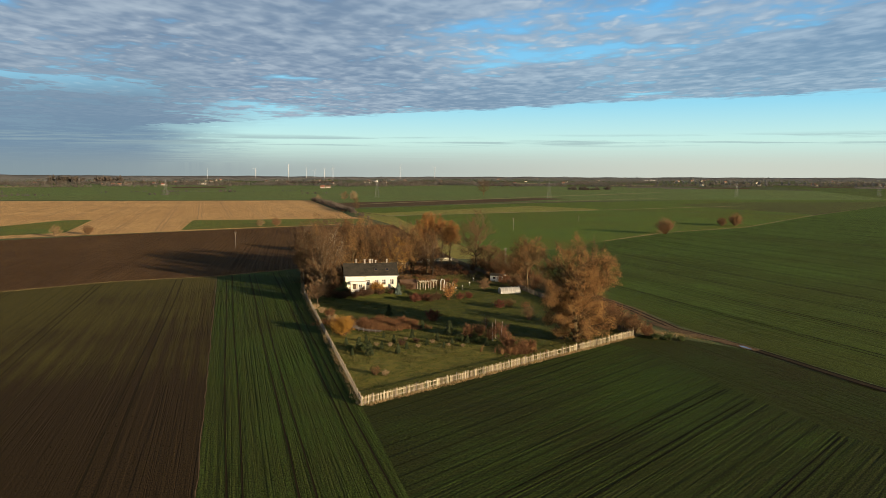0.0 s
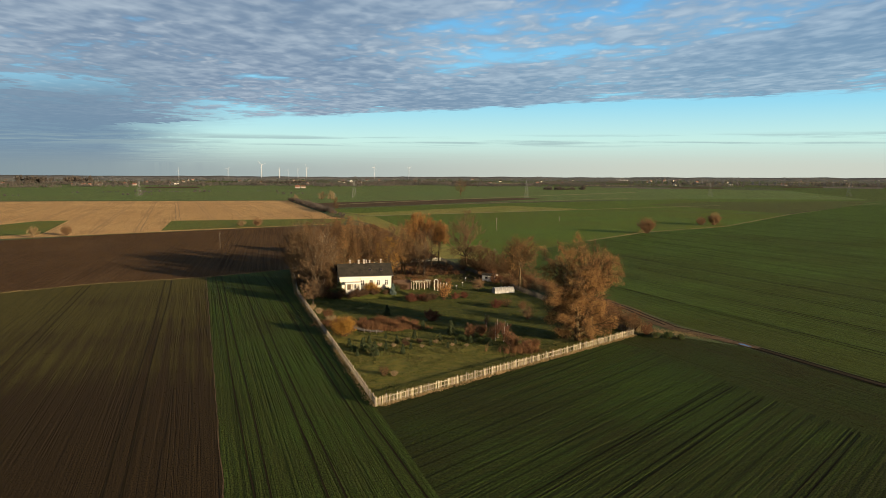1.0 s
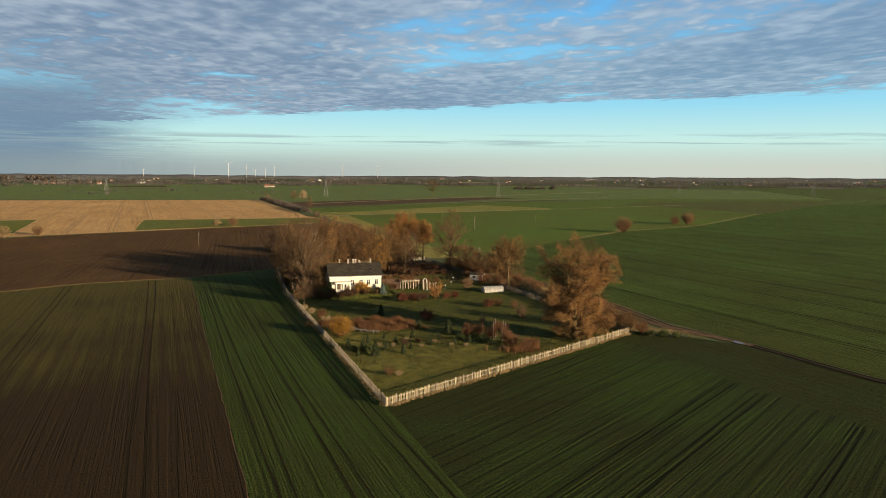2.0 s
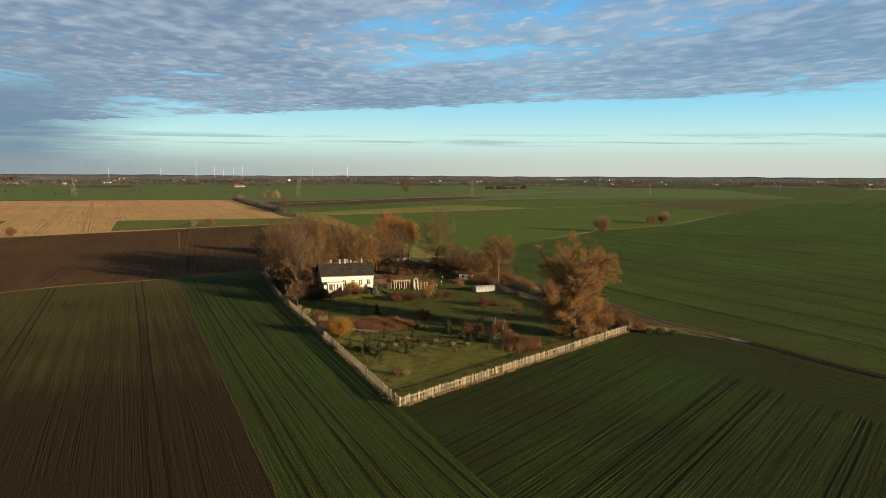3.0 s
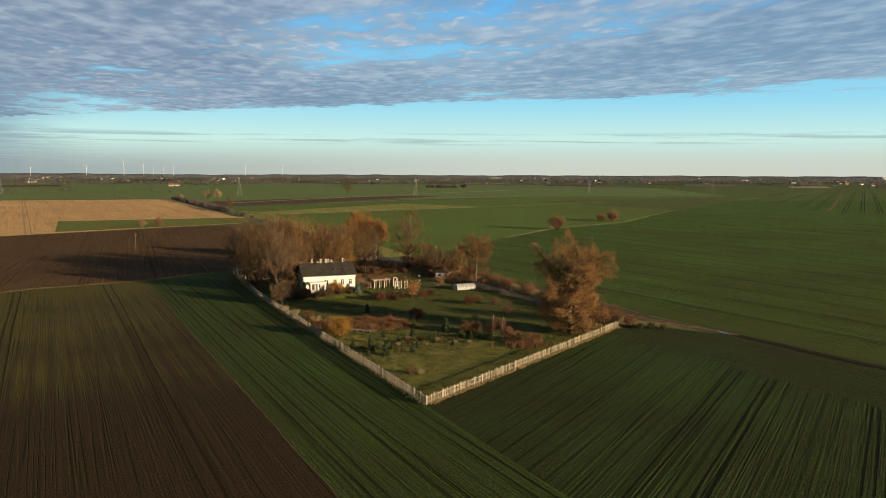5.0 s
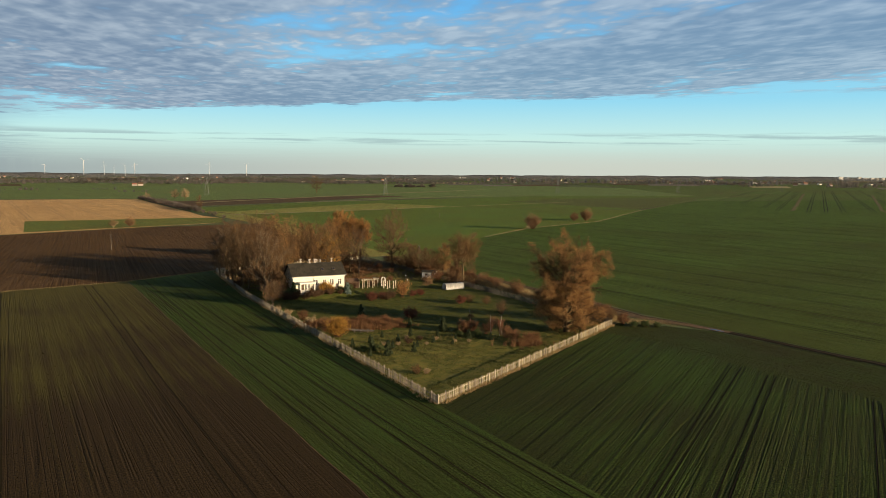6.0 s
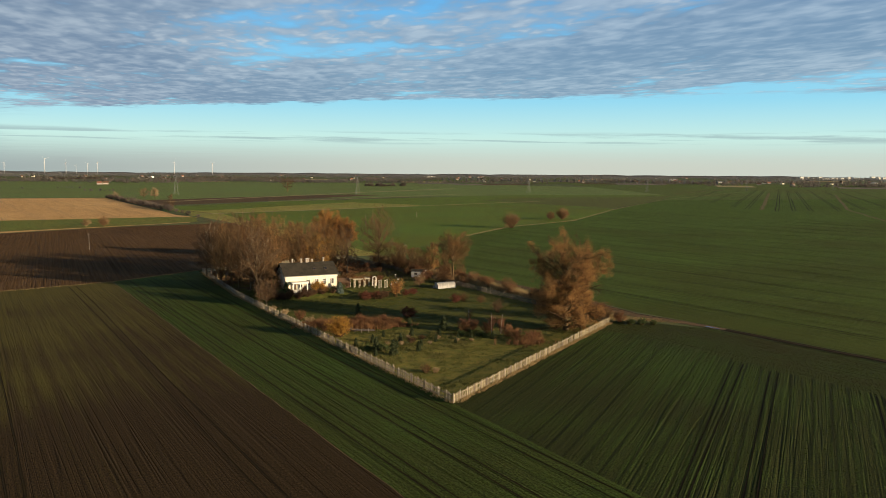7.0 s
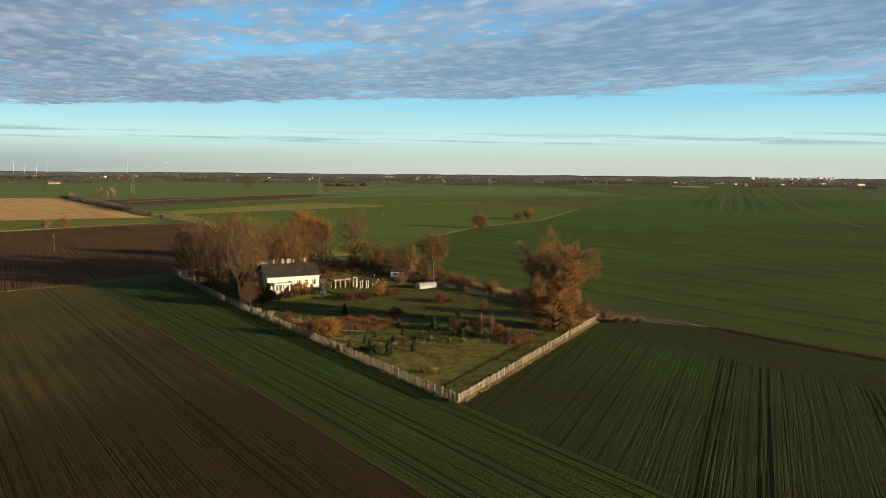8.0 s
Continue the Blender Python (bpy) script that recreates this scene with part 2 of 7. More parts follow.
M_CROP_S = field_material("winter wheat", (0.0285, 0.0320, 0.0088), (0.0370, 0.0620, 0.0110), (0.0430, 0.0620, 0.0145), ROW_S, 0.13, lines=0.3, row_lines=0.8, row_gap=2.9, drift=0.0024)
M_HEADLAND = field_material("brown headland", (0.0390, 0.0325, 0.0100), (0.0350, 0.0500, 0.0095), (0.0470, 0.0500, 0.0140), ROW_D, 0.24, lines=0.3, row_lines=0.35, row_gap=2.4)
# the negative drift puts the sheen of the far wheat into its colour
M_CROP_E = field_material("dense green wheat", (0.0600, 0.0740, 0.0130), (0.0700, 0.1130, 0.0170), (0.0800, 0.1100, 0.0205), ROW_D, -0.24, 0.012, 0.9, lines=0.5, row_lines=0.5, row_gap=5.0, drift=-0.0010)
M_CROP_N = field_material("bright green wheat", (0.1080, 0.1230, 0.0205), (0.0980, 0.1510, 0.0245), (0.1260, 0.1600, 0.0360), 25, 0.2, 0.01, 0.7, lines=0.4, row_lines=0.3, row_gap=9.0)
# paler than the near wheat, with distant haze put into the colour
M_CROP_HAZE = field_material("far green wheat tinted for haze", (0.1350, 0.1620, 0.0520), (0.1300, 0.1900, 0.0560), (0.1580, 0.2080, 0.0720), 15, 0.12, 0.006, 0.25, lines=0.35, row_lines=0.3, row_gap=30.0, comb_depth=0.2)
M_CROP_PATCH = field_material("thin green catch crop", (0.155, 0.150, 0.032), (0.105, 0.160, 0.036), (0.20, 0.19, 0.07), 106.7, 0.08, 0.012, 0.4, lines=0.4)
# the dense east wheat again, its colour lightened for distance
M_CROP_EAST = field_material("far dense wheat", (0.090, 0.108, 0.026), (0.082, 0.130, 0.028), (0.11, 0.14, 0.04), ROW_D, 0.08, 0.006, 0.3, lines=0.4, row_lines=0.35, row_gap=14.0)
M_MEADOW = field_material("yellowish meadow", (0.255, 0.215, 0.058), (0.185, 0.215, 0.050), (0.340, 0.285, 0.100), 28, 0.02, 0.006, 0.3, lines=0.4, row_lines=0.45, row_gap=17.0, comb_depth=0.2)
M_PLOUGH = field_material("ploughed clods", (0.0860, 0.0490, 0.0205), (0.1200, 0.0700, 0.0300), (0.2100, 0.1320, 0.0620), 100, 0.0, 0.03, 1.4, 0.8, row_lines=0.6, row_gap=2.8, comb_depth=0.25)
M_STUBBLE = field_material("straw stubble", (0.5152, 0.3060, 0.1215), (0.6384, 0.3978, 0.1620), (0.6944, 0.4590, 0.1980), 106.7, 0.05, 0.01, 0.25, 0.2, 0.5, row_lines=0.28, row_gap=5.5, comb_depth=0.2)
M_CROP_THIN = field_material("thin brownish wheat", (0.098, 0.104, 0.031), (0.094, 0.126, 0.031), (0.118, 0.136, 0.045), -35, 0.02, 0.008, 0.3, lines=0.4, row_lines=0.5, row_gap=16.0, comb_depth=0.25)
M_DARKSTRIP = field_material("far dark soil", (0.0891, 0.0568, 0.0302), (0.1114, 0.0688, 0.0356), (0.1337, 0.0860, 0.0432), 40, 0, 0.01, 0.5)
M_GRASS = material("rough garden grass", ((0.0820, 0.0860, 0.0160), (0.0460, 0.0630, 0.0112), (0.1150, 0.1000, 0.0280)), 0.40, 0.95, 1.0, 0.25, fine=9, spec=0.1)
M_SHORTGRASS = material("short yellowish grass", ((0.190, 0.165, 0.033), (0.115, 0.122, 0.023), (0.215, 0.160, 0.052)), 0.45, 0.95, 0.9, 0.15, fine=5, spec=0.1)
M_TRACK = material("dirt track", ((0.1305, 0.0841, 0.0421), (0.0870, 0.0551, 0.0275), (0.2175, 0.1479, 0.0783)), 0.25, 0.95, 0.6, 0.1, spec=0.1)
M_MUD = material("dark track mud", ((0.046, 0.033, 0.018), (0.034, 0.027, 0.013), (0.068, 0.050, 0.028)), 0.25, 0.95, 0.6, 0.1, spec=0.04)
M_VERGE = material("dry verge grass", ((0.1380, 0.1058, 0.0437), (0.0667, 0.0667, 0.0184), (0.2070, 0.1552, 0.0667)), 0.3, 0.95, 0.6, 0.1, spec=0.1)
# near-black: the shade lying in the ruts is put into the soil's colour
M_RUT_SHADE = material("rut soil with painted shade", ((0.008, 0.006, 0.003), (0.012, 0.009, 0.005), (0.016, 0.012, 0.006)), 0.6, 0.95, 0.5, 0.05, spec=0.05)
M_CLOD = material("soil clods", ((0.0400, 0.0240, 0.0115), (0.0520, 0.0320, 0.0155), (0.0660, 0.0420, 0.0210)), 0.3, 0.95, per_island=0.25, spec=0.05)
M_STRAWRUT = material("trodden stubble", ((0.27, 0.178, 0.086), (0.32, 0.21, 0.10), (0.37, 0.245, 0.118)), 0.2, 0.95, spec=0.1)
M_RUT_SOFT = material("pressed soil", ((0.020, 0.014, 0.006), (0.026, 0.019, 0.008), (0.032, 0.024, 0.010)), 0.6, 0.95, 0.5, 0.05, spec=0.05)
M_LITTER = material("leaf litter and thin grass", ((0.075, 0.050, 0.024), (0.048, 0.046, 0.014), (0.11, 0.072, 0.034)), 0.15, 0.95, 0.9, 0.2, fine=9, spec=0.1)
M_STRAWPATH = material("pale straw strip", ((0.30, 0.25, 0.12), (0.22, 0.19, 0.08), (0.38, 0.31, 0.16)), 0.1, 0.95, spec=0.1)
M_WHITEBARK = material("white birch bark", ((0.330, 0.300, 0.250), (0.265, 0.235, 0.190), (0.105, 0.086, 0.066)), 1.5, 0.85, 0.3, 0.02)
M_WALLBROWN = material("brown brick wall", ((0.085, 0.050, 0.032), (0.065, 0.038, 0.025), (0.11, 0.066, 0.042)), 1.0, 0.9, 0.3, 0.02)
M_WATER = material("puddle water", ((0.03, 0.03, 0.03), (0.025, 0.025, 0.022), (0.03, 0.03, 0.03)), 1, 0.05, spec=0.6)
M_WOOD = material("weathered pale fence wood", ((0.28, 0.242, 0.175), (0.19, 0.162, 0.116), (0.37, 0.33, 0.245)), 1.2, 0.85, 0.3, 0.02, per_object=0.4, per_island=0.4)
M_PICKET = material("weathered picket wood", ((0.27, 0.22, 0.145), (0.18, 0.145, 0.098), (0.36, 0.305, 0.21)), 1.2, 0.85, 0.3, 0.02, per_object=0.45, per_island=0.45)
M_BARK = material("oak bark", ((0.0950, 0.0684, 0.0352), (0.1425, 0.1026, 0.0528), (0.0522, 0.0380, 0.0200)), 1.0, 0.95, 0.8, 0.08, stretch=(1, 1, 0.3), spec=0.1)
M_BARK_TAN = material("tan bark", ((0.185, 0.140, 0.090), (0.135, 0.100, 0.063), (0.085, 0.062, 0.041)), 1.2, 0.92, 0.4, 0.03, spec=0.1)
M_BARK_PALE = material("pale bark", ((0.42, 0.36, 0.26), (0.30, 0.24, 0.165), (0.14, 0.105, 0.07)), 1.2, 0.9, 0.4, 0.03)
M_TWIG = material("brown twigs", ((0.0800, 0.0490, 0.0255), (0.1050, 0.0650, 0.0335), (0.0540, 0.0335, 0.0180)), 0.25, 0.9, per_island=0.35, spec=0.1)
M_TWIG_RED = material("reddish twigs", ((0.1190, 0.0496, 0.0248), (0.0875, 0.0372, 0.0198), (0.1540, 0.0744, 0.0358)), 0.4, 0.9, per_island=0.3)
M_TWIG_GREY = material("grey brown twigs", ((0.0800, 0.0491, 0.0259), (0.1055, 0.0665, 0.0358), (0.0528, 0.0332, 0.0185)), 0.25, 0.9, per_island=0.35, spec=0.1)
M_TWIG_DUSK = material("dusky twigs", ((0.085, 0.070, 0.062), (0.11, 0.09, 0.078), (0.06, 0.05, 0.032)), 0.25, 0.9, per_island=0.3, spec=0.1)
M_TWIG_TAN = material("tan twigs", ((0.1615, 0.1025, 0.0530), (0.1275, 0.0779, 0.0406), (0.2125, 0.1394, 0.0741)), 0.4, 0.9, per_island=0.3)
M_TWIG_PALE = material("pale twigs", ((0.2736, 0.1980, 0.1200), (0.2016, 0.1386, 0.0780), (0.3312, 0.2508, 0.1560)), 0.4, 0.9, per_island=0.3)


def leaf_mat(name, a, b, c):
    return material(name, (a, b, c), 0.35, 0.75, per_island=0.2, translucent=0.3, spec=0.2)


M_LEAF_OAK = leaf_mat("russet oak leaves", (0.3300, 0.1800, 0.0640), (0.2250, 0.1220, 0.0450), (0.4300, 0.2550, 0.0980))
M_LEAF_BROWN = leaf_mat("brown autumn leaves", (0.1995, 0.0997, 0.0413), (0.1522, 0.0808, 0.0347), (0.2835, 0.1425, 0.0495))
M_LEAF_ORANGE = leaf_mat("orange autumn leaves", (0.4104, 0.2030, 0.0600), (0.2916, 0.1392, 0.0480), (0.5076, 0.2726, 0.0792))
M_LEAF_YELLOW = leaf_mat("yellow autumn leaves", (0.37, 0.20, 0.032), (0.28, 0.14, 0.025), (0.46, 0.265, 0.05))
M_LEAF_RED = leaf_mat("dark red leaves", (0.125, 0.038, 0.024), (0.15, 0.055, 0.032), (0.085, 0.030, 0.020))
M_LEAF_DARK = leaf_mat("withered dark brown leaves", (0.085, 0.048, 0.026), (0.062, 0.036, 0.021), (0.115, 0.066, 0.034))
M_NEEDLE = leaf_mat("dark green needles", (0.042, 0.055, 0.022), (0.055, 0.070, 0.028), (0.075, 0.088, 0.038))
M_NEEDLE_BLUE = leaf_mat("blue green needles", (0.10, 0.14, 0.12), (0.14, 0.18, 0.15), (0.18, 0.22, 0.18))
M_HERB = leaf_mat("tall dry weeds", (0.11, 0.10, 0.03), (0.075, 0.085, 0.02), (0.19, 0.145, 0.055))
M_REED = leaf_mat("rusty reeds", (0.1920, 0.0943, 0.0400), (0.1280, 0.0656, 0.0304), (0.2640, 0.1517, 0.0680))
M_GREENLEAF = leaf_mat("green leaves", (0.07, 0.10, 0.03), (0.05, 0.08, 0.025), (0.11, 0.13, 0.04))
# bare wood greyed and lifted, so the haze is part of the base colour
M_FARWOOD_HAZE = material("far woods", ((0.150, 0.132, 0.115), (0.120, 0.118, 0.105), (0.180, 0.155, 0.130)), 0.004, 0.95, per_island=0.08, spec=0.05, translucent=0.5)
M_PLASTER = material("cream plaster", ((0.66, 0.61, 0.47), (0.60, 0.55, 0.42), (0.70, 0.66, 0.54)), 0.5, 0.9, 0.15, 0.01)
M_WHITE = material("white paint", ((0.66, 0.64, 0.58), (0.60, 0.58, 0.52), (0.70, 0.68, 0.63)), 0.8, 0.6)
M_CREAM = material("weathered cream paint", ((0.42, 0.38, 0.28), (0.34, 0.30, 0.22), (0.50, 0.46, 0.36)), 1.5, 0.7, 0.2, 0.01, per_object=0.25)
M_ROOF = material("dark grey roof sheets", ((0.042, 0.037, 0.028), (0.024, 0.022, 0.018), (0.062, 0.055, 0.040)), 0.55, 0.85, 0.3, 0.03, spec=0.1)
M_ROOF_BROWN = material("brown roof", ((0.10, 0.060, 0.036), (0.075, 0.045, 0.028), (0.13, 0.08, 0.05)), 0.8, 0.85, 0.3, 0.03)
M_ROOF_RED = material("red roof tiles", ((0.2520, 0.1105, 0.0712), (0.1960, 0.0850, 0.0570), (0.2940, 0.1445, 0.0950)), 0.8, 0.85)
M_BRICK = material("pale chimney brick", ((0.3245, 0.2808, 0.2371), (0.2621, 0.2184, 0.1810), (0.3744, 0.3370, 0.2870)), 1.5, 0.9, 0.3, 0.02)
M_STONE = material("grey plinth", ((0.30, 0.28, 0.24), (0.24, 0.22, 0.19), (0.36, 0.33, 0.29)), 0.8, 0.9, 0.4, 0.02)
M_GLASS = material("window glass", ((0.02, 0.022, 0.025), (0.015, 0.016, 0.02), (0.025, 0.025, 0.03)), 1, 0.06, spec=0.6)
M_DARKWOOD = material("dark timber", ((0.07, 0.05, 0.035), (0.10, 0.075, 0.05), (0.05, 0.035, 0.025)), 1.0, 0.85, 0.3, 0.02)
M_GREYWOOD = material("grey timber", ((0.15, 0.125, 0.10), (0.11, 0.09, 0.072), (0.20, 0.17, 0.14)), 1.0, 0.85, 0.3, 0.02, per_object=0.2)
# darker copy of the fence wood, for the west fence's shaded face
M_SHADEWOOD = material("fence wood darkened for shade", ((0.24, 0.200, 0.145), (0.17, 0.138, 0.098), (0.31, 0.265, 0.195)), 1.0, 0.85, 0.3, 0.02, per_object=0.35, per_island=0.35)
# darker still: the shaded garden side of the track fence is painted in
M_SHADEFENCE = material("weathered fence wood in painted shade", ((0.088, 0.073, 0.058), (0.062, 0.051, 0.041), (0.120, 0.101, 0.082)), 1.0, 0.85, 0.3, 0.02, per_island=0.3)
M_FOIL = material("milky greenhouse foil", ((0.36, 0.352, 0.32), (0.25, 0.243, 0.22), (0.46, 0.45, 0.415)), 0.9, 0.35, 0.6, 0.08, translucent=0.25)
M_TURBINE = material("weathered light grey paint", ((0.4500, 0.4650, 0.4800), (0.4050, 0.4200, 0.4350), (0.4950, 0.5100, 0.5250)), 0.1, 0.6)
M_STEEL = material("galvanised steel", ((0.20, 0.205, 0.20), (0.17, 0.175, 0.17), (0.24, 0.24, 0.235)), 1, 0.6, metallic=0.2)
M_CONCRETE = material("concrete", ((0.40, 0.38, 0.34), (0.34, 0.32, 0.29), (0.46, 0.44, 0.40)), 1, 0.9)


# ---- geometry tools ----
class Geo:
    """Gathers vertices and faces for one mesh."""

    def __init__(self):
        self.v, self.f = [], []

    def add(self, verts, faces):
        k = len(self.v)
        self.v += [tuple(p) for p in verts]
        self.f += [tuple(i + k for i in f) for f in faces]
        return self

    def box(self, x0, x1, y0, y1, z0, z1, chamfer=0.0):
        c = min(chamfer, (x1 - x0) * 0.3, (y1 - y0) * 0.3)
        if c > 0:
            ring = [(x0 + c, y0), (x1 - c, y0), (x1, y0 + c), (x1, y1 - c), (x1 - c, y1), (x0 + c, y1), (x0, y1 - c), (x0, y0 + c)]
        else:
            ring = [(x0, y0), (x1, y0), (x1, y1), (x0, y1)]
        return self.prism(ring, z0, z1)

    def prism(self, ring, z0, z1):
        n = len(ring)
        v = [(x, y, z0) for x, y in ring] + [(x, y, z1) for x, y in ring]
        f = [tuple(range(n - 1, -1, -1)), tuple(range(n, 2 * n))] + [(i, (i + 1) % n, n + (i + 1) % n, n + i) for i in range(n)]
        return self.add(v, f)

    def tube(self, pts, radii, sides=6, cap=True):
        pts = [Vector(p) for p in pts]
        k, n = len(self.v), len(pts)
        for i, p in enumerate(pts):
            d = (pts[min(i + 1, n - 1)] - pts[max(i - 1, 0)]).normalized()
            a = d.orthogonal().normalized() if abs(d.z) < 0.9 else Vector((1, 0, 0)).cross(d).normalized()
            b = d.cross(a)
            for j in range(sides):
                t = 2 * math.pi * j / sides
                self.v.append(tuple(p + (a * math.cos(t) + b * math.sin(t)) * radii[i]))
        for i in range(n - 1):
            for j in range(sides):
                q = (j + 1) % sides
                self.f.append((k + i * sides + j, k + i * sides + q, k + (i + 1) * sides + q, k + (i + 1) * sides + j))
        if cap:
            self.f.append(tuple(k + j for j in range(sides - 1, -1, -1)))
            self.f.append(tuple(k + (n - 1) * sides + j for j in range(sides)))
        return self

    def mesh(self, name, mat, smooth=False):
        me = bpy.data.meshes.new(name)
        me.from_pydata(self.v, [], self.f)
        me.materials.append(mat)
        if smooth:
            me.polygons.foreach_set("use_smooth", [True] * len(me.polygons))
        me.update()
        return me


def thing(name, m, label, category, group="", kind=""):
    ob = new(name)
    ob.matrix_basis = m
    return tagged(ob, label, category, group, kind)


def part(name, geo, mat, parent, label="", smooth=False, kind=""):
    ob = new(name, geo.mesh(name, mat, smooth) if isinstance(geo, Geo) else geo)
    ob.parent = parent
    return tagged(ob, label, kind=kind)


def solid(name, geo, mat, label, category, kind="", m=None, smooth=False):
    ob = new(name, geo.mesh(name, mat, smooth))
    if m is not None:
        ob.matrix_basis = m
    return tagged(ob, label, category, kind=kind)


def along(a, b, s):
    return (a[0] + (b[0] - a[0]) * s, a[1] + (b[1] - a[1]) * s)


# ---- ground and fields ----
def disc_ground():
    g = Geo()
    radii = [0, 150, 400, 900, 1800, 3200, 4900]
    n = 96
    g.v.append((0, 200, 0))
    for r in radii[1:]:
        for j in range(n):
            t = 2 * math.pi * j / n
            g.v.append((r * math.cos(t), 0 + r * math.sin(t), 0))
    for j in range(n):
        g.f.append((0, 1 + j, 1 + (j + 1) % n))
    for i in range(len(radii) - 2):
        for j in range(n):
            q = (j + 1) % n
            g.f.append((1 + i * n + j, 1 + (i + 1) * n + j, 1 + (i + 1) * n + q, 1 + i * n + q))
    return g


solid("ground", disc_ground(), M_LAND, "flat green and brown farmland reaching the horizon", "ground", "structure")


def field(name, ring, z, mat, label, category="field"):
    """A flat sheet with that outline, a little above the ground."""
    turn = sum(p[0] * q[1] - q[0] * p[1] for p, q in zip(ring, ring[1:] + ring[:1]))
    bm = bmesh.new()
    f = bm.faces.new([bm.verts.new((x, y, z)) for x, y in (ring if turn > 0 else ring[::-1])])
    f.normal_update()
    bmesh.ops.triangulate(bm, faces=[f])
    me = bpy.data.meshes.new(name)
    bm.to_mesh(me)
    bm.free()
    me.materials.append(mat)
    return tagged(new(name, me), label, category, kind="structure")


SW, SE, NE, NW, KINK = (-12.85, 122.2), (43.2, 175.2), (4.8, 328.5), (-52.0, 296.0), (-41.7, 237.7)
CORNER = (-79.6, 278.0)
FIELD_A = [(36.7, -154.7), CORNER, (-110.5, 264.0), (-135.7, 241.0), (-330, 70), (-330, -154.7)]
FIELD_B = [(36.7, -154.7), (55.8, -149.8), SW, KINK, NW, (-50, 304), CORNER]
FIELD_C = [(55.8, -149.8), (160, -150), (58.6, 103.0), (51.8, 123.5), (46.5, 144.0), (43.0, 160.0), (36, 168.4), SW]
FIELD_H = [(160, -150), (210, -150), (88.0, 88.0), (63.0, 163.0), (48.0, 178.0), SE, (36, 168.4), (43.0, 160.0), (46.5, 144.0), (51.8, 123.5), (58.6, 103.0)]
FIELD_D = [(90.5, 88.0), (66.5, 164.0), (58, 186), (53, 214), (40, 262), (22, 332), (88.3, 423.1), (136.9, 484.5), (210.1, 537.3), (330.9, 692.8),
           (516, 905), (900, 900), (800, -150), (213, -150)]
FIELD_E = [(22, 335), (88.3, 423.1), (136.9, 484.5), (210.1, 537.3), (330.9, 692.8), (152.6, 779.2), (-40, 672)]
FIELD_P = [CORNER, (-110.5, 264.0), (-135.7, 241.0), (-330, 70), (-420, 250), (-237, 423), (-181.3, 476.1), (-99.4, 533.6), (-33, 556), (5, 340), (-50, 304)]
FIELD_ST = [(-250, 430), (-181.3, 480), (-99.4, 541), (-62, 567), (-58, 625), (-75, 662), (-93, 742), (-107, 792), (-172, 1049), (-518, 1006), (-760, 960), (-560, 600)]
field("field", FIELD_A, 0.03, M_SEEDLING, "brown drilled field with sparse green seedlings")
field("field", FIELD_B, 0.03, M_CROP_W, "green winter wheat strip beside the fence")
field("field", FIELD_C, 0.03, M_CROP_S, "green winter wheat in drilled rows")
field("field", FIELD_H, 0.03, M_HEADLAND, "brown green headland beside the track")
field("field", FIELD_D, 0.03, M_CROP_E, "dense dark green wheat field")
field("field", FIELD_E, 0.03, M_CROP_N, "bright green wheat field beyond the trees")
field("field", [(5, 338), (24, 333), (0, 480), (-38, 672), (-66, 662), (-33, 556)], 0.018, M_MEADOW, "grassy strip on both sides of the track", "grass strip")
field("field", FIELD_P, 0.03, M_PLOUGH, "dark brown ploughed field with clods")
field("field", FIELD_ST, 0.03, M_STUBBLE, "pale straw-coloured stubble field")
field("field", [(-268, 440), (-300, 520), (-290, 600), (-270, 612), (-229, 480)], 0.07, M_CROP_PATCH, "small green patch in the stubble")
field("field", [(-191, 608), (-138, 619), (-80, 632), (-59, 629), (-57, 574), (-99.4, 544), (-166, 503)], 0.07, M_CROP_PATCH, "green strip between stubble and ploughed soil")
field("field", [(-95, 790), (-64, 664), (152.6, 779.2), (331, 700), (516, 905), (640, 1090), (400, 1120), (14, 905)], 0.03, M_CROP_N, "green wheat field beyond the meadow")
field("field", [(-64, 664), (152.6, 779.2), (165, 805), (104, 880), (63, 845), (-52, 722), (-80, 740)], 0.07, M_MEADOW, "yellowish green meadow strip", "meadow")
field("field", [(270, 915), (334, 703), (415, 795), (508, 900), (630, 1050), (362, 990)], 0.08, M_CROP_THIN, "thin brownish green wheat beside the ditch")
field("field", [(-144, 945), (-108, 815), (-10, 904), (110, 1040), (190, 1120), (150, 1160), (-12, 1054)], 0.07, M_DARKSTRIP, "narrow dark brown ploughed strip")
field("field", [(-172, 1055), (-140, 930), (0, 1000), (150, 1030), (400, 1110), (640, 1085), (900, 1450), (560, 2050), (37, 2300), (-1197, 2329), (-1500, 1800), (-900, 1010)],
      0.04, M_CROP_HAZE, "broad green field far off")
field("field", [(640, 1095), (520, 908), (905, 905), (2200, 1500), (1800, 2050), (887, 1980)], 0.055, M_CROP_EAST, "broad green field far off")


def ribbon(points, widths, z, crown=0.0):
    """A flat strip along a line; crown: how much its middle stands up."""
    g = Geo()
    n = len(points)
    for i, (x, y) in enumerate(points):
        a, b = points[max(i - 1, 0)], points[min(i + 1, n - 1)]
        d = Vector((b[0] - a[0], b[1] - a[1])).normalized()
        w = widths[i] if isinstance(widths, list) else widths
        for s, h in ((-0.5, 0), (0, crown), (0.5, 0)):
            g.v.append((x - d.y * w * s, y + d.x * w * s, z + h))
    for i in range(n - 1):
        for s in (0, 1):
            k = 3 * i + s
            g.f.append((k, k + 3, k + 4, k + 1))
    return g


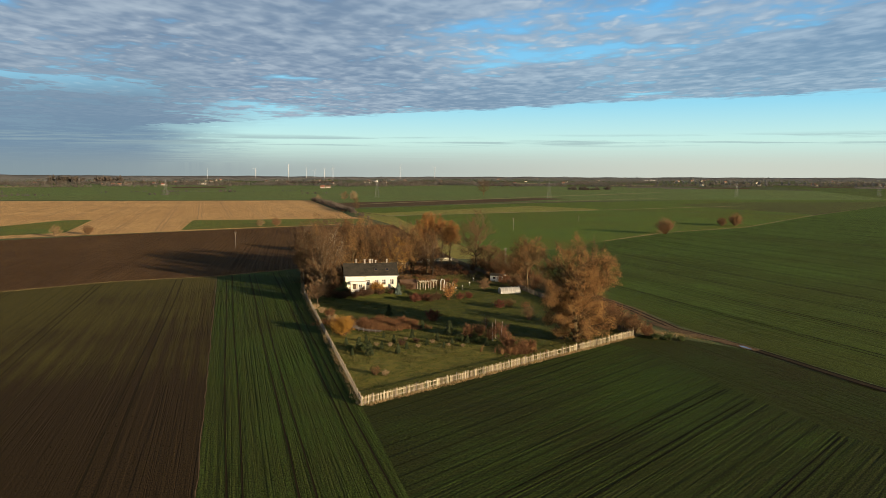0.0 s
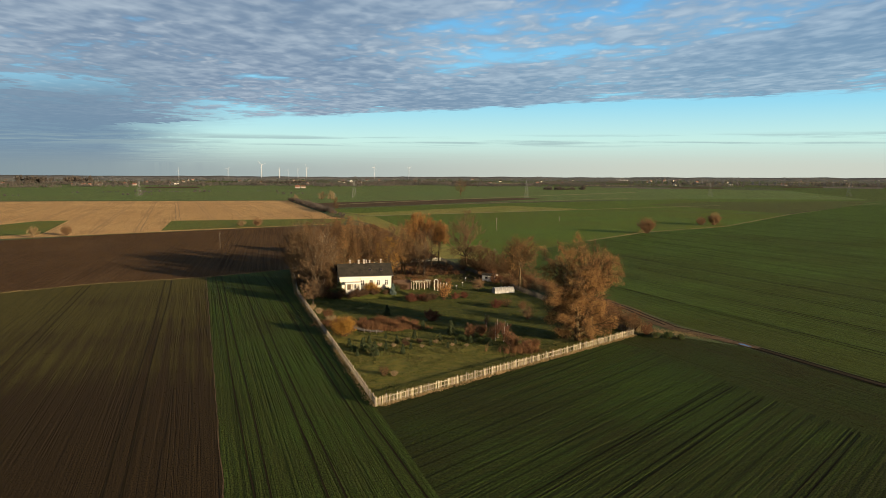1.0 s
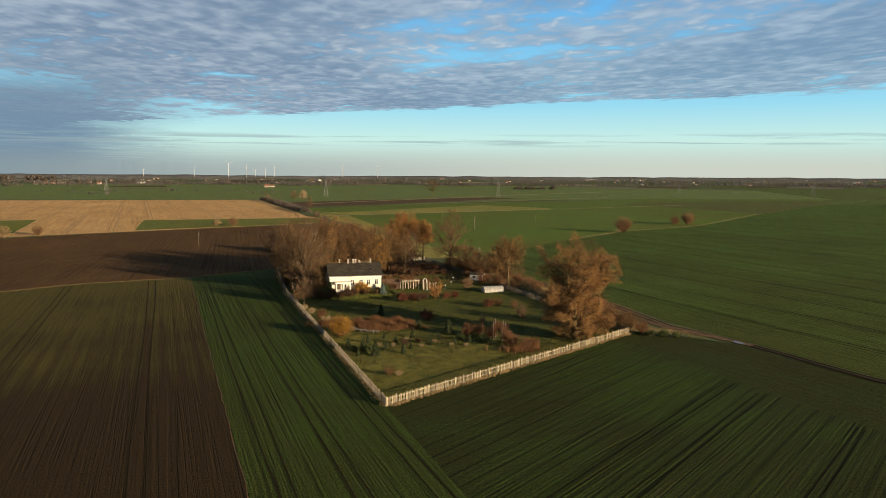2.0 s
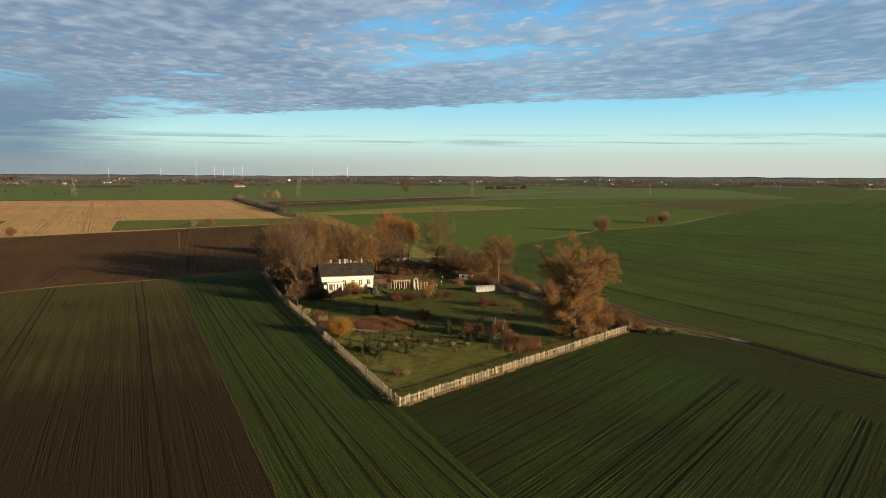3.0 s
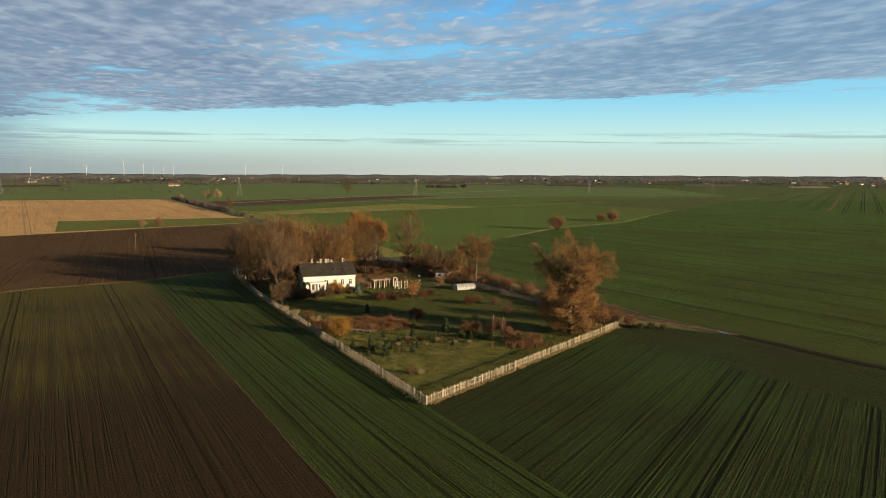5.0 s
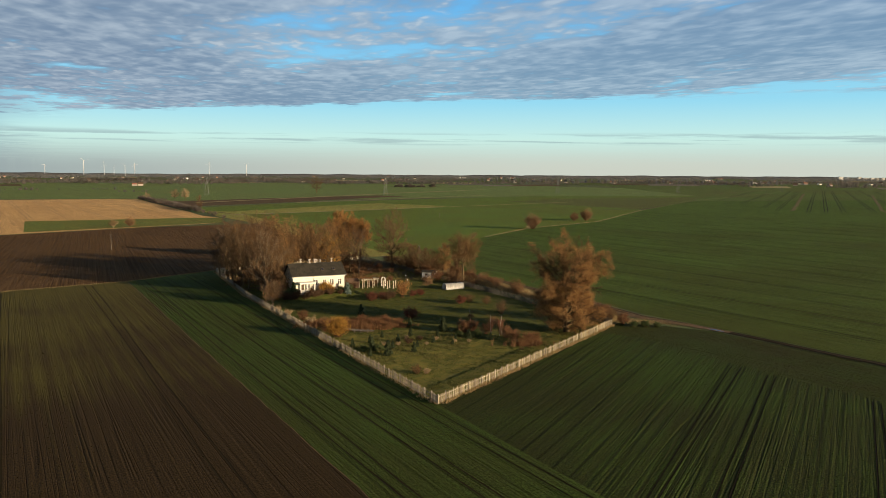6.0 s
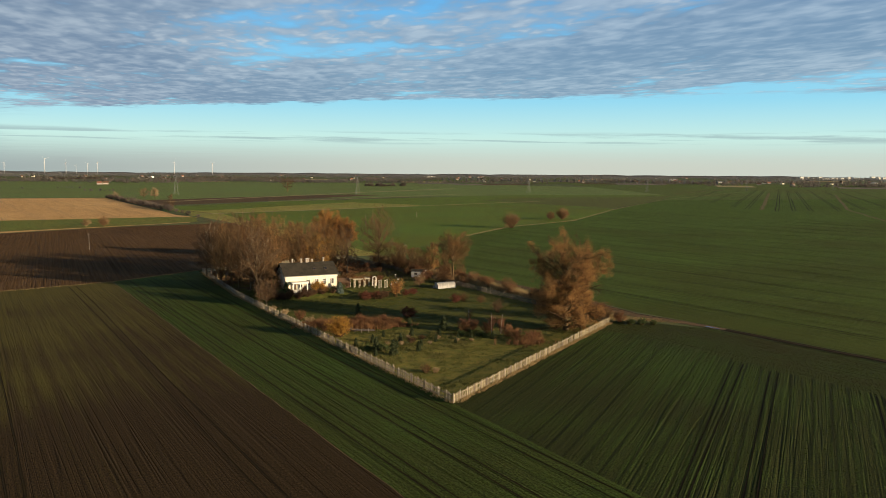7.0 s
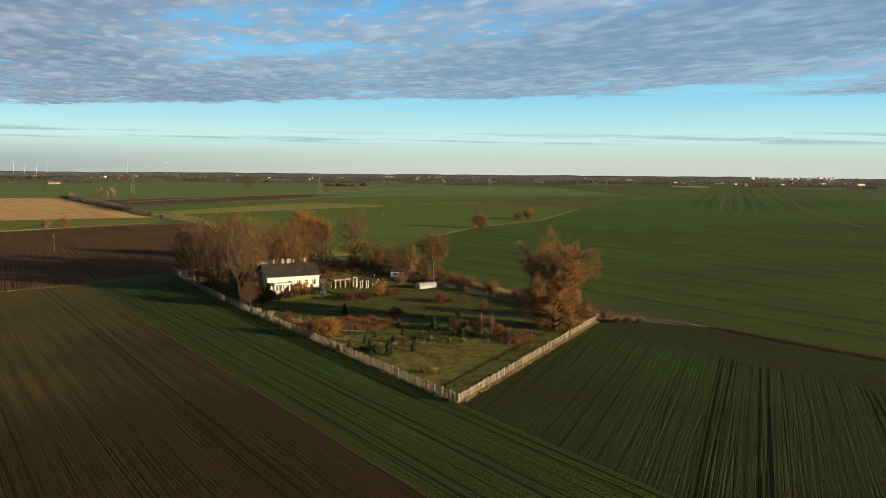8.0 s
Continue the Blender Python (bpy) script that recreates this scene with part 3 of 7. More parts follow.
def wobbly(points, step, amp, seed):
    rnd = random.Random(seed)
    out = []
    for a, b in zip(points, points[1:]):
        n = max(1, int(math.dist(a, b) / step))
        for i in range(n):
            x, y = along(a, b, i / n)
            out.append((x + rnd.uniform(-amp, amp), y + rnd.uniform(-amp, amp)))
    return out + [points[-1]]


def flank(points, off):
    """The same line, off metres to its left."""
    out = []
    for i, (x, y) in enumerate(points):
        a, b = points[max(i - 1, 0)], points[min(i + 1, len(points) - 1)]
        d = Vector((b[0] - a[0], b[1] - a[1])).normalized()
        out.append((x - d.y * off, y + d.x * off))
    return out


TRACK = [(150, -60), (89.2, 88), (64.6, 164), (55.5, 184), (51, 213), (38, 262), (17, 330), (-12, 480), (-46, 672), (-104, 800), (-163, 1020)]
track_line = wobbly(TRACK, 6, 0.25, 3)
verge_line = wobbly(TRACK[2:7], 5, 0.5, 4)
solid("verge", ribbon(verge_line, [min(4.4, 0.4 + 0.45 * i) for i in range(len(verge_line))], 0.05), M_VERGE, "dry straw-coloured grass verge along the track", "verge", "structure")
turn_at = min(range(len(track_line)), key=lambda i: math.dist(track_line[i], (61.5, 171)))
grass_at = min(range(len(track_line)), key=lambda i: math.dist(track_line[i], (15, 338)))
far_at = min(range(len(track_line)), key=lambda i: math.dist(track_line[i], (-46, 672)))
for k, stretch in enumerate((track_line[:turn_at + 1], track_line[turn_at:grass_at + 1], track_line[far_at:])):
    road = solid("road", ribbon(stretch, (2.4, 2.8, 2.4)[k], 0.09), (M_MUD, M_TRACK, M_TRACK)[k], ("dark muddy farm track with wheel ruts", "sandy dirt farm track with wheel ruts", "sandy dirt farm track beside a hedge")[k], "dirt track", "structure")
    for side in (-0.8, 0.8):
        part("rut", ribbon(flank(stretch, side), 0.5, 0.10), M_RUT_SHADE, road)
solid("verge", ribbon(wobbly([(51.5, 192), (55.0, 181), (60.5, 171.5), (66.0, 161)], 2, 0.3, 6), [1.4 + 1.5 * math.sin(i * 0.17) for i in range(19)], 0.11), M_TRACK,
      "bare sandy edge of the track by the fence corner", "verge", "structure")
PUD = (64.2, 163.8)
puddle = Geo()
puddle.prism([(PUD[0] + 0.45 * math.cos(t) * (1 + 0.3 * math.sin(3 * t)) - 0.31 * 1.9 * math.sin(t), PUD[1] + 1.9 * math.sin(t)) for t in [k * math.pi / 8 for k in range(16)]], 0.10, 0.115)
solid("puddle", puddle, M_WATER, "long shallow puddle shining in the track", "puddle", "structure", smooth=False)

BOUNDS = [[(88, 423), (137, 484), (210, 537), (331, 693), (516, 905), (900, 1250)], [(-66, 660), (152.6, 779.2), (330, 880)],
          [(-330, 345), (-237, 424), (-181, 477), (-99.4, 535), (-33, 558)], [(-330, 72), (-135.7, 240.7), (-110.5, 263.8), CORNER, (-52, 303)]]
for k, b in enumerate(BOUNDS):
    w = (1.3, 1.6, 1.2, 0.6)[k]
    solid("verge", ribbon(wobbly(b, 7, 0.35, 20 + k), w, 0.11, 0.06), (M_STRAWPATH, M_VERGE, M_VERGE, M_VERGE)[k], "narrow dry grass strip between two fields", "verge", "structure")
solid("verge", ribbon(wobbly([(36.7, -154.7), CORNER], 4, 0.15, 31), 0.16, 0.05, 0.01), M_TRACK, "thin bare line between two fields", "verge", "structure")


def chords(ring, p, d):
    """Where the line p + s d runs inside the ring: pairs of s."""
    hits = []
    for a, b in zip(ring, ring[1:] + ring[:1]):
        ex, ey = b[0] - a[0], b[1] - a[1]
        det = d[0] * -ey + d[1] * ex
        if abs(det) < 1e-9:
            continue
        wx, wy = a[0] - p[0], a[1] - p[1]
        s, u = (wx * -ey + wy * ex) / det, (d[0] * wy - d[1] * wx) / det
        if 0 <= u < 1:
            hits.append(s)
    hits.sort()
    return list(zip(hits[::2], hits[1::2]))


def inside(ring, x, y):
    odd = False
    for (ax, ay), (bx, by) in zip(ring, ring[1:] + ring[:1]):
        if (ay > y) != (by > y) and x < (bx - ax) * (y - ay) / (by - ay) + ax:
            odd = not odd
    return odd


def wheel_lines(ring, turn, origin, offsets, width, label, z=0.055, gauge=1.9, seed=0, inset=3.0, mat=None):
    """Pairs of wheel marks along turn, at the given offsets across from origin."""
    rnd = random.Random(seed)
    d = (math.cos(radians(turn)), math.sin(radians(turn)))
    g = Geo()
    for off in offsets:
        for side in (-gauge / 2, gauge / 2):
            o = off + side
            p = (origin[0] - d[1] * o, origin[1] + d[0] * o)
            for s0, s1 in chords(ring, p, d):
                if s1 - s0 < 3 * inset:
                    continue
                a, b = s0 + inset, s1 - inset
                n = max(2, int((b - a) / 5))
                ph = rnd.uniform(0, 6)
                pts = [(p[0] + d[0] * s - d[1] * q, p[1] + d[1] * s + d[0] * q) for s, q in
                       [(a + (b - a) * i / n, 0.18 * math.sin(i * 0.21 + ph) + rnd.uniform(-0.03, 0.03)) for i in range(n + 1)]]
                r = ribbon(pts, [width * rnd.uniform(0.7, 1.2) for _ in pts], z, -0.02)
                g.add(r.v, r.f)
    return solid("wheel_marks", g, mat or M_RUT_SHADE, label, "wheel marks", "stuff")


wheel_lines(FIELD_A, ROW_W, (-28.2, 86.7), [12.2, 37.2, 61, 85, 109, 133], 0.26, "dark tractor wheel marks in brown soil", seed=1, mat=M_RUT_SOFT)
wheel_lines(FIELD_B, ROW_W, (-28.2, 86.7), [-4.2, -12.2, -21.0], 0.24, "dark tractor wheel marks in wheat", seed=2, mat=M_RUT_SOFT)
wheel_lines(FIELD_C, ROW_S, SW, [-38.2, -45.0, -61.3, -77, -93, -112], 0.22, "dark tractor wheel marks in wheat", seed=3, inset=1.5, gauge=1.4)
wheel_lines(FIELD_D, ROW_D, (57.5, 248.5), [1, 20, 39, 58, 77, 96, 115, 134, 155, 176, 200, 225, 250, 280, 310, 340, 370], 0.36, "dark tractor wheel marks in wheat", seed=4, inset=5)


wheel_lines(FIELD_ST, 106.7, (-211, 518), [k * 25 for k in range(-6, 16)], 0.6, "trodden wheel marks in pale stubble", seed=5, inset=4, gauge=3.2, mat=M_STRAWRUT, z=0.06)


def clods(ring, box, n, seed):
    """Turned-up clods of soil: small uneven pyramids in furrows."""
    rnd = np.random.default_rng(seed)
    x, y = rnd.uniform(box[0], box[1], n * 2), rnd.uniform(box[2], box[3], n * 2)
    a = radians(100)
    across = -x * math.sin(a) + y * math.cos(a)
    keep = [i for i in range(n * 2) if inside(ring, x[i], y[i]) and (across[i] % 2.2) < 1.5][:n]
    c = np.c_[x[keep], y[keep], np.full(len(keep), 0.02)]
    s = rnd.uniform(0.08, 0.25, (len(keep), 1)) * (0.7 + 0.6 * rnd.random((len(keep), 1)))
    off = rnd.uniform(0, 2 * np.pi, len(keep))
    v = np.empty((len(keep), 4, 3))
    for k in range(3):
        t = off + k * 2.094
        v[:, k] = c + np.c_[np.cos(t), np.sin(t), np.zeros(len(keep))] * s * rnd.uniform(0.6, 1.2, (len(keep), 1))
    v[:, 3] = c + np.c_[rnd.normal(0, 0.3, (len(keep), 2)) * s, 0.9 * s[:, 0]]
    f = (np.arange(len(keep))[:, None, None] * 4 + np.array([[0, 1, 3], [1, 2, 3], [2, 0, 3]])[None]).reshape(-1, 3)
    me = bpy.data.meshes.new("clods")
    me.from_pydata(v.reshape(-1, 3).tolist(), [], f.tolist())
    me.materials.append(M_CLOD)
    return tagged(new("clods", me), "brown clods of turned soil in furrows", "soil", kind="stuff")


clods(FIELD_P, (-270, 0, 240, 560), 52000, 12)

# ---- the garden: grass, fence ----
YARD = [SW, SE, NE, NW, KINK]


def uneven_lawn(ring, step):
    """Tussocky ground inside the ring: short yellowish grass in the sunny south corner, rough green grass elsewhere."""
    xs, ys = [p[0] for p in ring], [p[1] for p in ring]
    nx, ny = int((max(xs) - min(xs)) / step) + 1, int((max(ys) - min(ys)) / step) + 1
    at, v, f, short = {}, [], [], []

    def corner(i, j):
        if (i, j) not in at:
            x, y = min(xs) + i * step, min(ys) + j * step
            h = 0.075 * noise.noise((x * 0.30, y * 0.30, 1.0)) + 0.085 * noise.noise((x * 0.85, y * 0.85, 5.0)) + 0.055 * noise.noise((x * 1.7, y * 1.7, 9.0))
            at[i, j] = len(v)
            v.append((x, y, 0.045 + max(-0.015, h)))
        return at[i, j]

    for i in range(nx):
        for j in range(ny):
            x, y = min(xs) + (i + 0.5) * step, min(ys) + (j + 0.5) * step
            if inside(ring, x, y) and y < 266:
                f.append((corner(i, j), corner(i + 1, j), corner(i + 1, j + 1), corner(i, j + 1)))
                limit = 166 + 0.10 * x + 9 * noise.noise((x * 0.12, y * 0.12, 2.0)) + 4 * noise.noise((x * 0.5, y * 0.5, 7.0)) + (16 if x < -6 else 0)
                short.append(1 if y < limit else 0)
    me = bpy.data.meshes.new("lawn")
    me.from_pydata(v, [], f)
    me.materials.append(M_GRASS)
    me.materials.append(M_SHORTGRASS)
    me.polygons.foreach_set("material_index", short)
    me.polygons.foreach_set("use_smooth", [True] * len(f))
    me.update()
    return tagged(new("lawn", me), "tussocky green and yellowish garden grass inside the fence", "lawn", kind="structure")


field("ground_plot", YARD, 0.012, M_GRASS, "flat grassy ground of the fenced garden", "ground")
uneven_lawn(YARD, 0.55)


def fence_line(a, b, label, spacing, single, seed, wood=None):
    """A picket fence from a to b: posts, two rails, pickets of uneven height. single: how many pickets from a stand as parts."""
    rnd, wood = random.Random(seed), wood or M_WOOD
    length = math.dist(a, b)
    ang = math.degrees(math.atan2(b[1] - a[1], b[0] - a[0]))
    f = thing("picket_fence", pose(a[0], a[1], 0, 0, 0, ang), label, "fence", "fences round the garden")
    posts = int(length / 2.3)
    pm = Geo().box(-0.075, 0.075, -0.075, 0.075, -0.3, 1.62, 0.02).mesh("post", wood)
    for i in range(posts + 1):
        ob = part("post", pm, wood, f)
        ob.matrix_basis = pose(length * i / posts, rnd.uniform(-0.06, 0.06), rnd.uniform(-0.08, 0.06), rnd.uniform(-2, 2), rnd.uniform(-2.0, 2.0), 0)
    for z in (0.38, 1.12):
        g = Geo()
        for i in range(posts):
            g.box(length * i / posts + 0.02, length * (i + 1) / posts - 0.02, 0.05, 0.11, z, z + 0.09)
        part("rail", g, wood, f)
    kinds = []
    for k in range(5):
        h = 1.28 + 0.07 * k
        g = Geo().add([(-0.05, 0, 0.06), (0.05, 0, 0.06), (0.05, 0, h), (0, 0, h + 0.07), (-0.05, 0, h),
                       (-0.05, 0.03, 0.06), (0.05, 0.03, 0.06), (0.05, 0.03, h), (0, 0.03, h + 0.07), (-0.05, 0.03, h)],
                      [(0, 1, 2, 3, 4), (9, 8, 7, 6, 5), (0, 5, 6, 1), (1, 6, 7, 2), (2, 7, 8, 3), (3, 8, 9, 4), (4, 9, 5, 0)])
        kinds.append(g.mesh("picket", M_PICKET if wood is M_WOOD else wood))
    n = int(length / spacing)
    rest = Geo()
    for i in range(1, n):
        if rnd.random() < 0.10:
            continue
        m = pose(length * i / n + rnd.uniform(-0.03, 0.03), -0.0, rnd.uniform(-0.07, 0.07), 0, rnd.gauss(0, 2.2), 0)
        me = rnd.choice(kinds)
        if i < single:
            ob = part("picket", me, wood, f)
            ob.matrix_basis = m
        else:
            rest.add([m @ v.co for v in me.vertices], [tuple(p.vertices) for p in me.polygons])
    if rest.v:
        part("pickets", rest, M_PICKET if wood is M_WOOD else wood, f, kind="stuff")
    return f


fence_line(SW, SE, "sunlit weathered pale wooden picket fence", 0.265, 290, 5)
fence_line(SW, KINK, "weathered pale wooden picket fence in shade", 0.26, 290, 6, M_SHADEWOOD)
fence_line(KINK, NW, "grey weathered wooden picket fence under the trees", 0.30, 0, 7, M_SHADEWOOD)
fence_line(SE, NE, "grey weathered wooden picket fence along the track, darkened for shade", 0.30, 0, 8, M_SHADEFENCE)
# the cream tone stands in for sunlight on this fence
fence_line(NE, NW, "wooden picket fence behind the grove, paled as if sunlit", 0.26, 0, 9, M_CREAM)


# ---- trees ----
def tufts(name, ring, turn, row, density, box, seed, high, wide, mat, label, category):
    """Small crossed blades in drilled rows over the near part of a field, thinning out with y inside box (x0, x1, y0, y1)."""
    rng = np.random.default_rng(seed)
    x0, x1, y0, y1 = box
    n = int((x1 - x0) * (y1 - y0) * density)
    x, y = rng.uniform(x0, x1, n), rng.uniform(y0, y1, n)
    c, sn = math.cos(radians(turn)), math.sin(radians(turn))
    u, v = x * c + y * sn, y * c - x * sn
    v = np.round(v / row) * row + rng.normal(0, row * 0.12, n)
    x, y = u * c - v * sn, u * sn + v * c
    keep = rng.random(n) < np.clip(1.15 - (y - y0) / (y1 - y0), 0, 1) * (0.62 + 0.38 * np.sin(u * 0.11 + v * 0.5) * np.sin(v * 0.23 - u * 0.03))
    odd = np.zeros(n, bool)
    for (ax, ay), (bx, by) in zip(ring, ring[1:] + ring[:1]):
        if ay != by:
            odd ^= ((ay > y) != (by > y)) & (x < (bx - ax) * (y - ay) / (by - ay) + ax)
    x, y = x[keep & odd], y[keep & odd]
    m = len(x)
    co = np.zeros((m, 2, 3, 3), np.float32)
    a0 = rng.uniform(0, math.pi, m)
    for k in range(2):
        a = a0 + k * 1.4 + rng.uniform(-0.3, 0.3, m)
        w, h = wide * rng.uniform(0.5, 1.3, m), high * rng.uniform(0.4, 1.3, m)
        for j, s in ((0, -0.5), (1, 0.5)):
            co[:, k, j, 0], co[:, k, j, 1], co[:, k, j, 2] = x + np.cos(a) * w * s, y + np.sin(a) * w * s, 0.03
        co[:, k, 2, 0], co[:, k, 2, 1], co[:, k, 2, 2] = x + rng.normal(0, 0.5, m) * w, y + rng.normal(0, 0.5, m) * w, 0.03 + h
    me = bpy.data.meshes.new(name)
    nv = m * 6
    me.vertices.add(nv)
    me.vertices.foreach_set("co", co.ravel())
    me.loops.add(nv)
    me.loops.foreach_set("vertex_index", np.arange(nv, dtype=np.int32))
    me.polygons.add(nv // 3)
    me.polygons.foreach_set("loop_start", np.arange(0, nv, 3, dtype=np.int32))
    me.update(calc_edges=True)
    me.materials.append(mat)
    return tagged(new(name, me), label, category, kind="stuff")


M_SHOOT = leaf_mat("young wheat shoots", (0.034, 0.054, 0.009), (0.026, 0.042, 0.007), (0.048, 0.070, 0.013))
M_SHOOT_W = leaf_mat("young wheat shoots in the strip", (0.040, 0.062, 0.009), (0.030, 0.046, 0.007), (0.058, 0.076, 0.014))
M_CRUMB = leaf_mat("brown crumbs and seedlings", (0.0360, 0.0265, 0.0102), (0.0274, 0.0203, 0.0076), (0.0461, 0.0437, 0.0119))
tufts("wheat_shoots", FIELD_C, ROW_S, 0.7, 2.6, (-30, 110, 55, 190), 201, 0.13, 0.16, M_SHOOT, "young wheat shoots in drilled rows", "wheat")
tufts("wheat_shoots", FIELD_B, ROW_W, 0.7, 2.6, (-75, 40, 55, 270), 202, 0.13, 0.16, M_SHOOT_W, "young wheat shoots in drilled rows", "wheat")
tufts("seedlings", FIELD_A, ROW_W, 0.8, 1.5, (-190, 30, 55, 250), 203, 0.10, 0.15, M_CRUMB, "sparse seedlings and soil crumbs in rows", "seedlings")
tufts("seedlings", FIELD_H, ROW_D, 0.7, 2.2, (30, 130, 55, 190), 204, 0.10, 0.16, M_CRUMB, "sparse seedlings and soil crumbs on the headland", "seedlings")


def bend(p, d, length, n, rnd, lift, jitter):
    """A bough from p along d: n pieces that wander and rise by lift."""
    pts = [p.copy()]
    d = d.normalized()
    for i in range(n):
        d = (d + Vector((rnd.gauss(0, jitter), rnd.gauss(0, jitter), rnd.gauss(0, jitter) + lift))).normalized()
        pts.append(pts[-1] + d * (length / n))
    return pts


def side_way(d, rnd, angle):
    a = d.orthogonal().normalized()
    a.rotate(Matrix.Rotation(rnd.uniform(0, 2 * math.pi), 3, d))
    return (d * math.cos(angle) + a * math.sin(angle)).normalized()


def leaf_quads(g, p, rnd, size, count, scatter):
    for _ in range(count):
        c = p + Vector((rnd.gauss(0, scatter), rnd.gauss(0, scatter), rnd.gauss(0, scatter)))
        a = Vector((rnd.gauss(0, 1), rnd.gauss(0, 1), rnd.gauss(0, 0.7))).normalized()
        b = a.orthogonal().normalized()
        b.rotate(Matrix.Rotation(rnd.uniform(0, 6.28), 3, a))
        s = size * rnd.uniform(0.6, 1.3)
        k = len(g.v)
        g.v += [tuple(c - a * s * 0.5), tuple(c + b * s * 0.32), tuple(c + a * s * 0.5), tuple(c - b * s * 0.32)]
        g.f.append((k, k + 1, k + 2, k + 3))


def tree_meshes(name, seed, height, radius, girth, base, limbs, fork, leaves, leaf_size, mats, crown_top=0.97, twig=0.045, bulge=0.9, power=0.55, lean=0.0, low=12, boughs=(7, 7, 5), scatter=0.35, patchy=0.0, profile=None, stout=0.42, bent=0.09):
    """Trunk with limbs, twigs and leaves as three meshes. base: the crown's lowest part of the height; fork: where the trunk ends."""
    rnd, fall = random.Random(seed), random.Random(seed + 1000)
    bark, twigm, leafm = mats
    T, W, L = Geo(), Geo(), Geo()
    trunk = bend(Vector((0, 0, -0.2)), Vector((lean, 0, 1)), height * fork, 8, rnd, 0.06, 0.035)
    T.tube(trunk, [girth * (1.35 if i == 0 else 1 - 0.75 * i / 8) for i in range(9)], 9)
    gold = rnd.uniform(0, 6)
    for i in range(limbs):
        f = (i + 0.5) / limbs
        tz = height * (base + (crown_top - base) * (0.04 + 0.96 * f))
        wide = radius * max(0.10, math.sin(math.pi * min(0.96, 0.10 + 0.88 * f ** bulge))) ** power
        if profile:
            k = min(len(profile) - 1.001, f * (len(profile) - 1))
            wide = profile[int(k)] + (profile[int(k) + 1] - profile[int(k)]) * (k - int(k))
        sz = min(height * fork * 0.97, max(height * base * 0.8, (tz - wide * math.tan(radians(low))) * 0.72, 0.9))
        k = min(7.99, sz / (height * fork) * 8)
        p = trunk[int(k)].lerp(trunk[int(k) + 1], k - int(k))
        az = gold + i * 2.4 + rnd.uniform(-0.4, 0.4)
        reach = wide * rnd.uniform(0.72, 1.0)
        d = Vector((math.cos(az) * reach + trunk[-1].x * f, math.sin(az) * reach, tz)) - p
        ln = d.length
        r0 = girth * (0.5 - 0.25 * f)
        limb = bend(p, d, ln, 6, rnd, 0.015, bent)
        T.tube(limb, [r0 * (1 - 0.85 * j / 6) for j in range(7)], 6)
        sub = random.Random(seed * 977 + i)
        for b in range(boughs[0]):
            q = 0.25 + 0.75 * (b + sub.random()) / boughs[0]
            j = min(5, int(q * 6))
            p1 = limb[j].lerp(limb[j + 1], q * 6 - j if q < 1 else 1)
            d1 = side_way((limb[j + 1] - limb[j]).normalized(), sub, sub.uniform(0.5, 1.0))
            l1 = ln * sub.uniform(0.32, 0.5) * (1.15 - 0.5 * q)
            bough = bend(p1, d1, l1, 4, sub, 0.03, 0.17)
            T.tube(bough, [max(0.03, r0 * stout * (1 - 0.2 * j2)) for j2 in range(5)], 4, False)
            leafy = fall.random() > patchy
            for c in range(boughs[1]):
                q2 = (c + sub.random()) / boughs[1]
                j2 = min(3, int(q2 * 4))
                p2 = bough[j2].lerp(bough[j2 + 1], min(1, q2 * 4 - j2))
                d2 = side_way((bough[j2 + 1] - bough[j2]).normalized(), sub, sub.uniform(0.4, 1.0))
                l2 = max(0.7, l1 * sub.uniform(0.3, 0.5))
                tw = bend(p2, d2, l2, 3, sub, 0.08, 0.2)
                W.tube((tw[0], tw[1], tw[3]), [twig * 1.3, twig, twig * 0.4], 3, False)
                tuft = leafy and fall.random() > patchy * 0.8
                for e in range(boughs[2]):
                    q3 = (e + sub.random()) / boughs[2]
                    j3 = min(2, int(q3 * 3))
                    p3 = tw[j3].lerp(tw[j3 + 1], min(1, q3 * 3 - j3))
                    d3 = side_way((tw[j3 + 1] - tw[j3]).normalized(), sub, sub.uniform(0.4, 0.9))
                    p4 = p3 + (d3 + Vector((0, 0, 0.15))) * l2 * sub.uniform(0.35, 0.7)
                    o = d3.orthogonal().normalized() * twig * 0.55
                    k2 = len(W.v)
                    W.v += [tuple(p3 + o), tuple(p3 - o), tuple(p4)]
                    W.f.append((k2, k2 + 1, k2 + 2))
                    if leaves and tuft:
                        whole = int(leaves)
                        cnt = whole + (fall.random() < leaves - whole)
                        leaf_quads(L, tw[2].lerp(p4, fall.uniform(0.2, 0.9)), fall, leaf_size, cnt, scatter)
    out = [("trunk", T.mesh("trunk", bark, True)), ("crown", W.mesh("crown", twigm))]
    if L.v:
        out.append(("foliage", L.mesh("foliage", leafm)))
    return out


def plant(name, meshes, x, y, z, turn, size, label, category, group=""):
    ob = thing(name, pose(x, y, z, 0, 0, turn) @ Matrix.Diagonal((size, size, size, 1)), label, category, group)
    for n, me in meshes:
        part(n, me, None, ob)
    return ob


BROWN, RUSSET = (M_BARK, M_TWIG, M_LEAF_BROWN), (M_BARK, M_TWIG, M_LEAF_OAK)
OAK = tree_meshes("oak", 4, 22.6, 8.5, 0.62, 0.03, 44, 0.64, 9.0, 0.20, RUSSET, low=8, boughs=(9, 8, 5), scatter=0.34, patchy=0.28, lean=-0.06,
                  crown_top=0.90, stout=0.34, profile=(5.6, 6.8, 7.0, 6.8, 7.2, 7.8, 8.2, 8.0, 7.0))
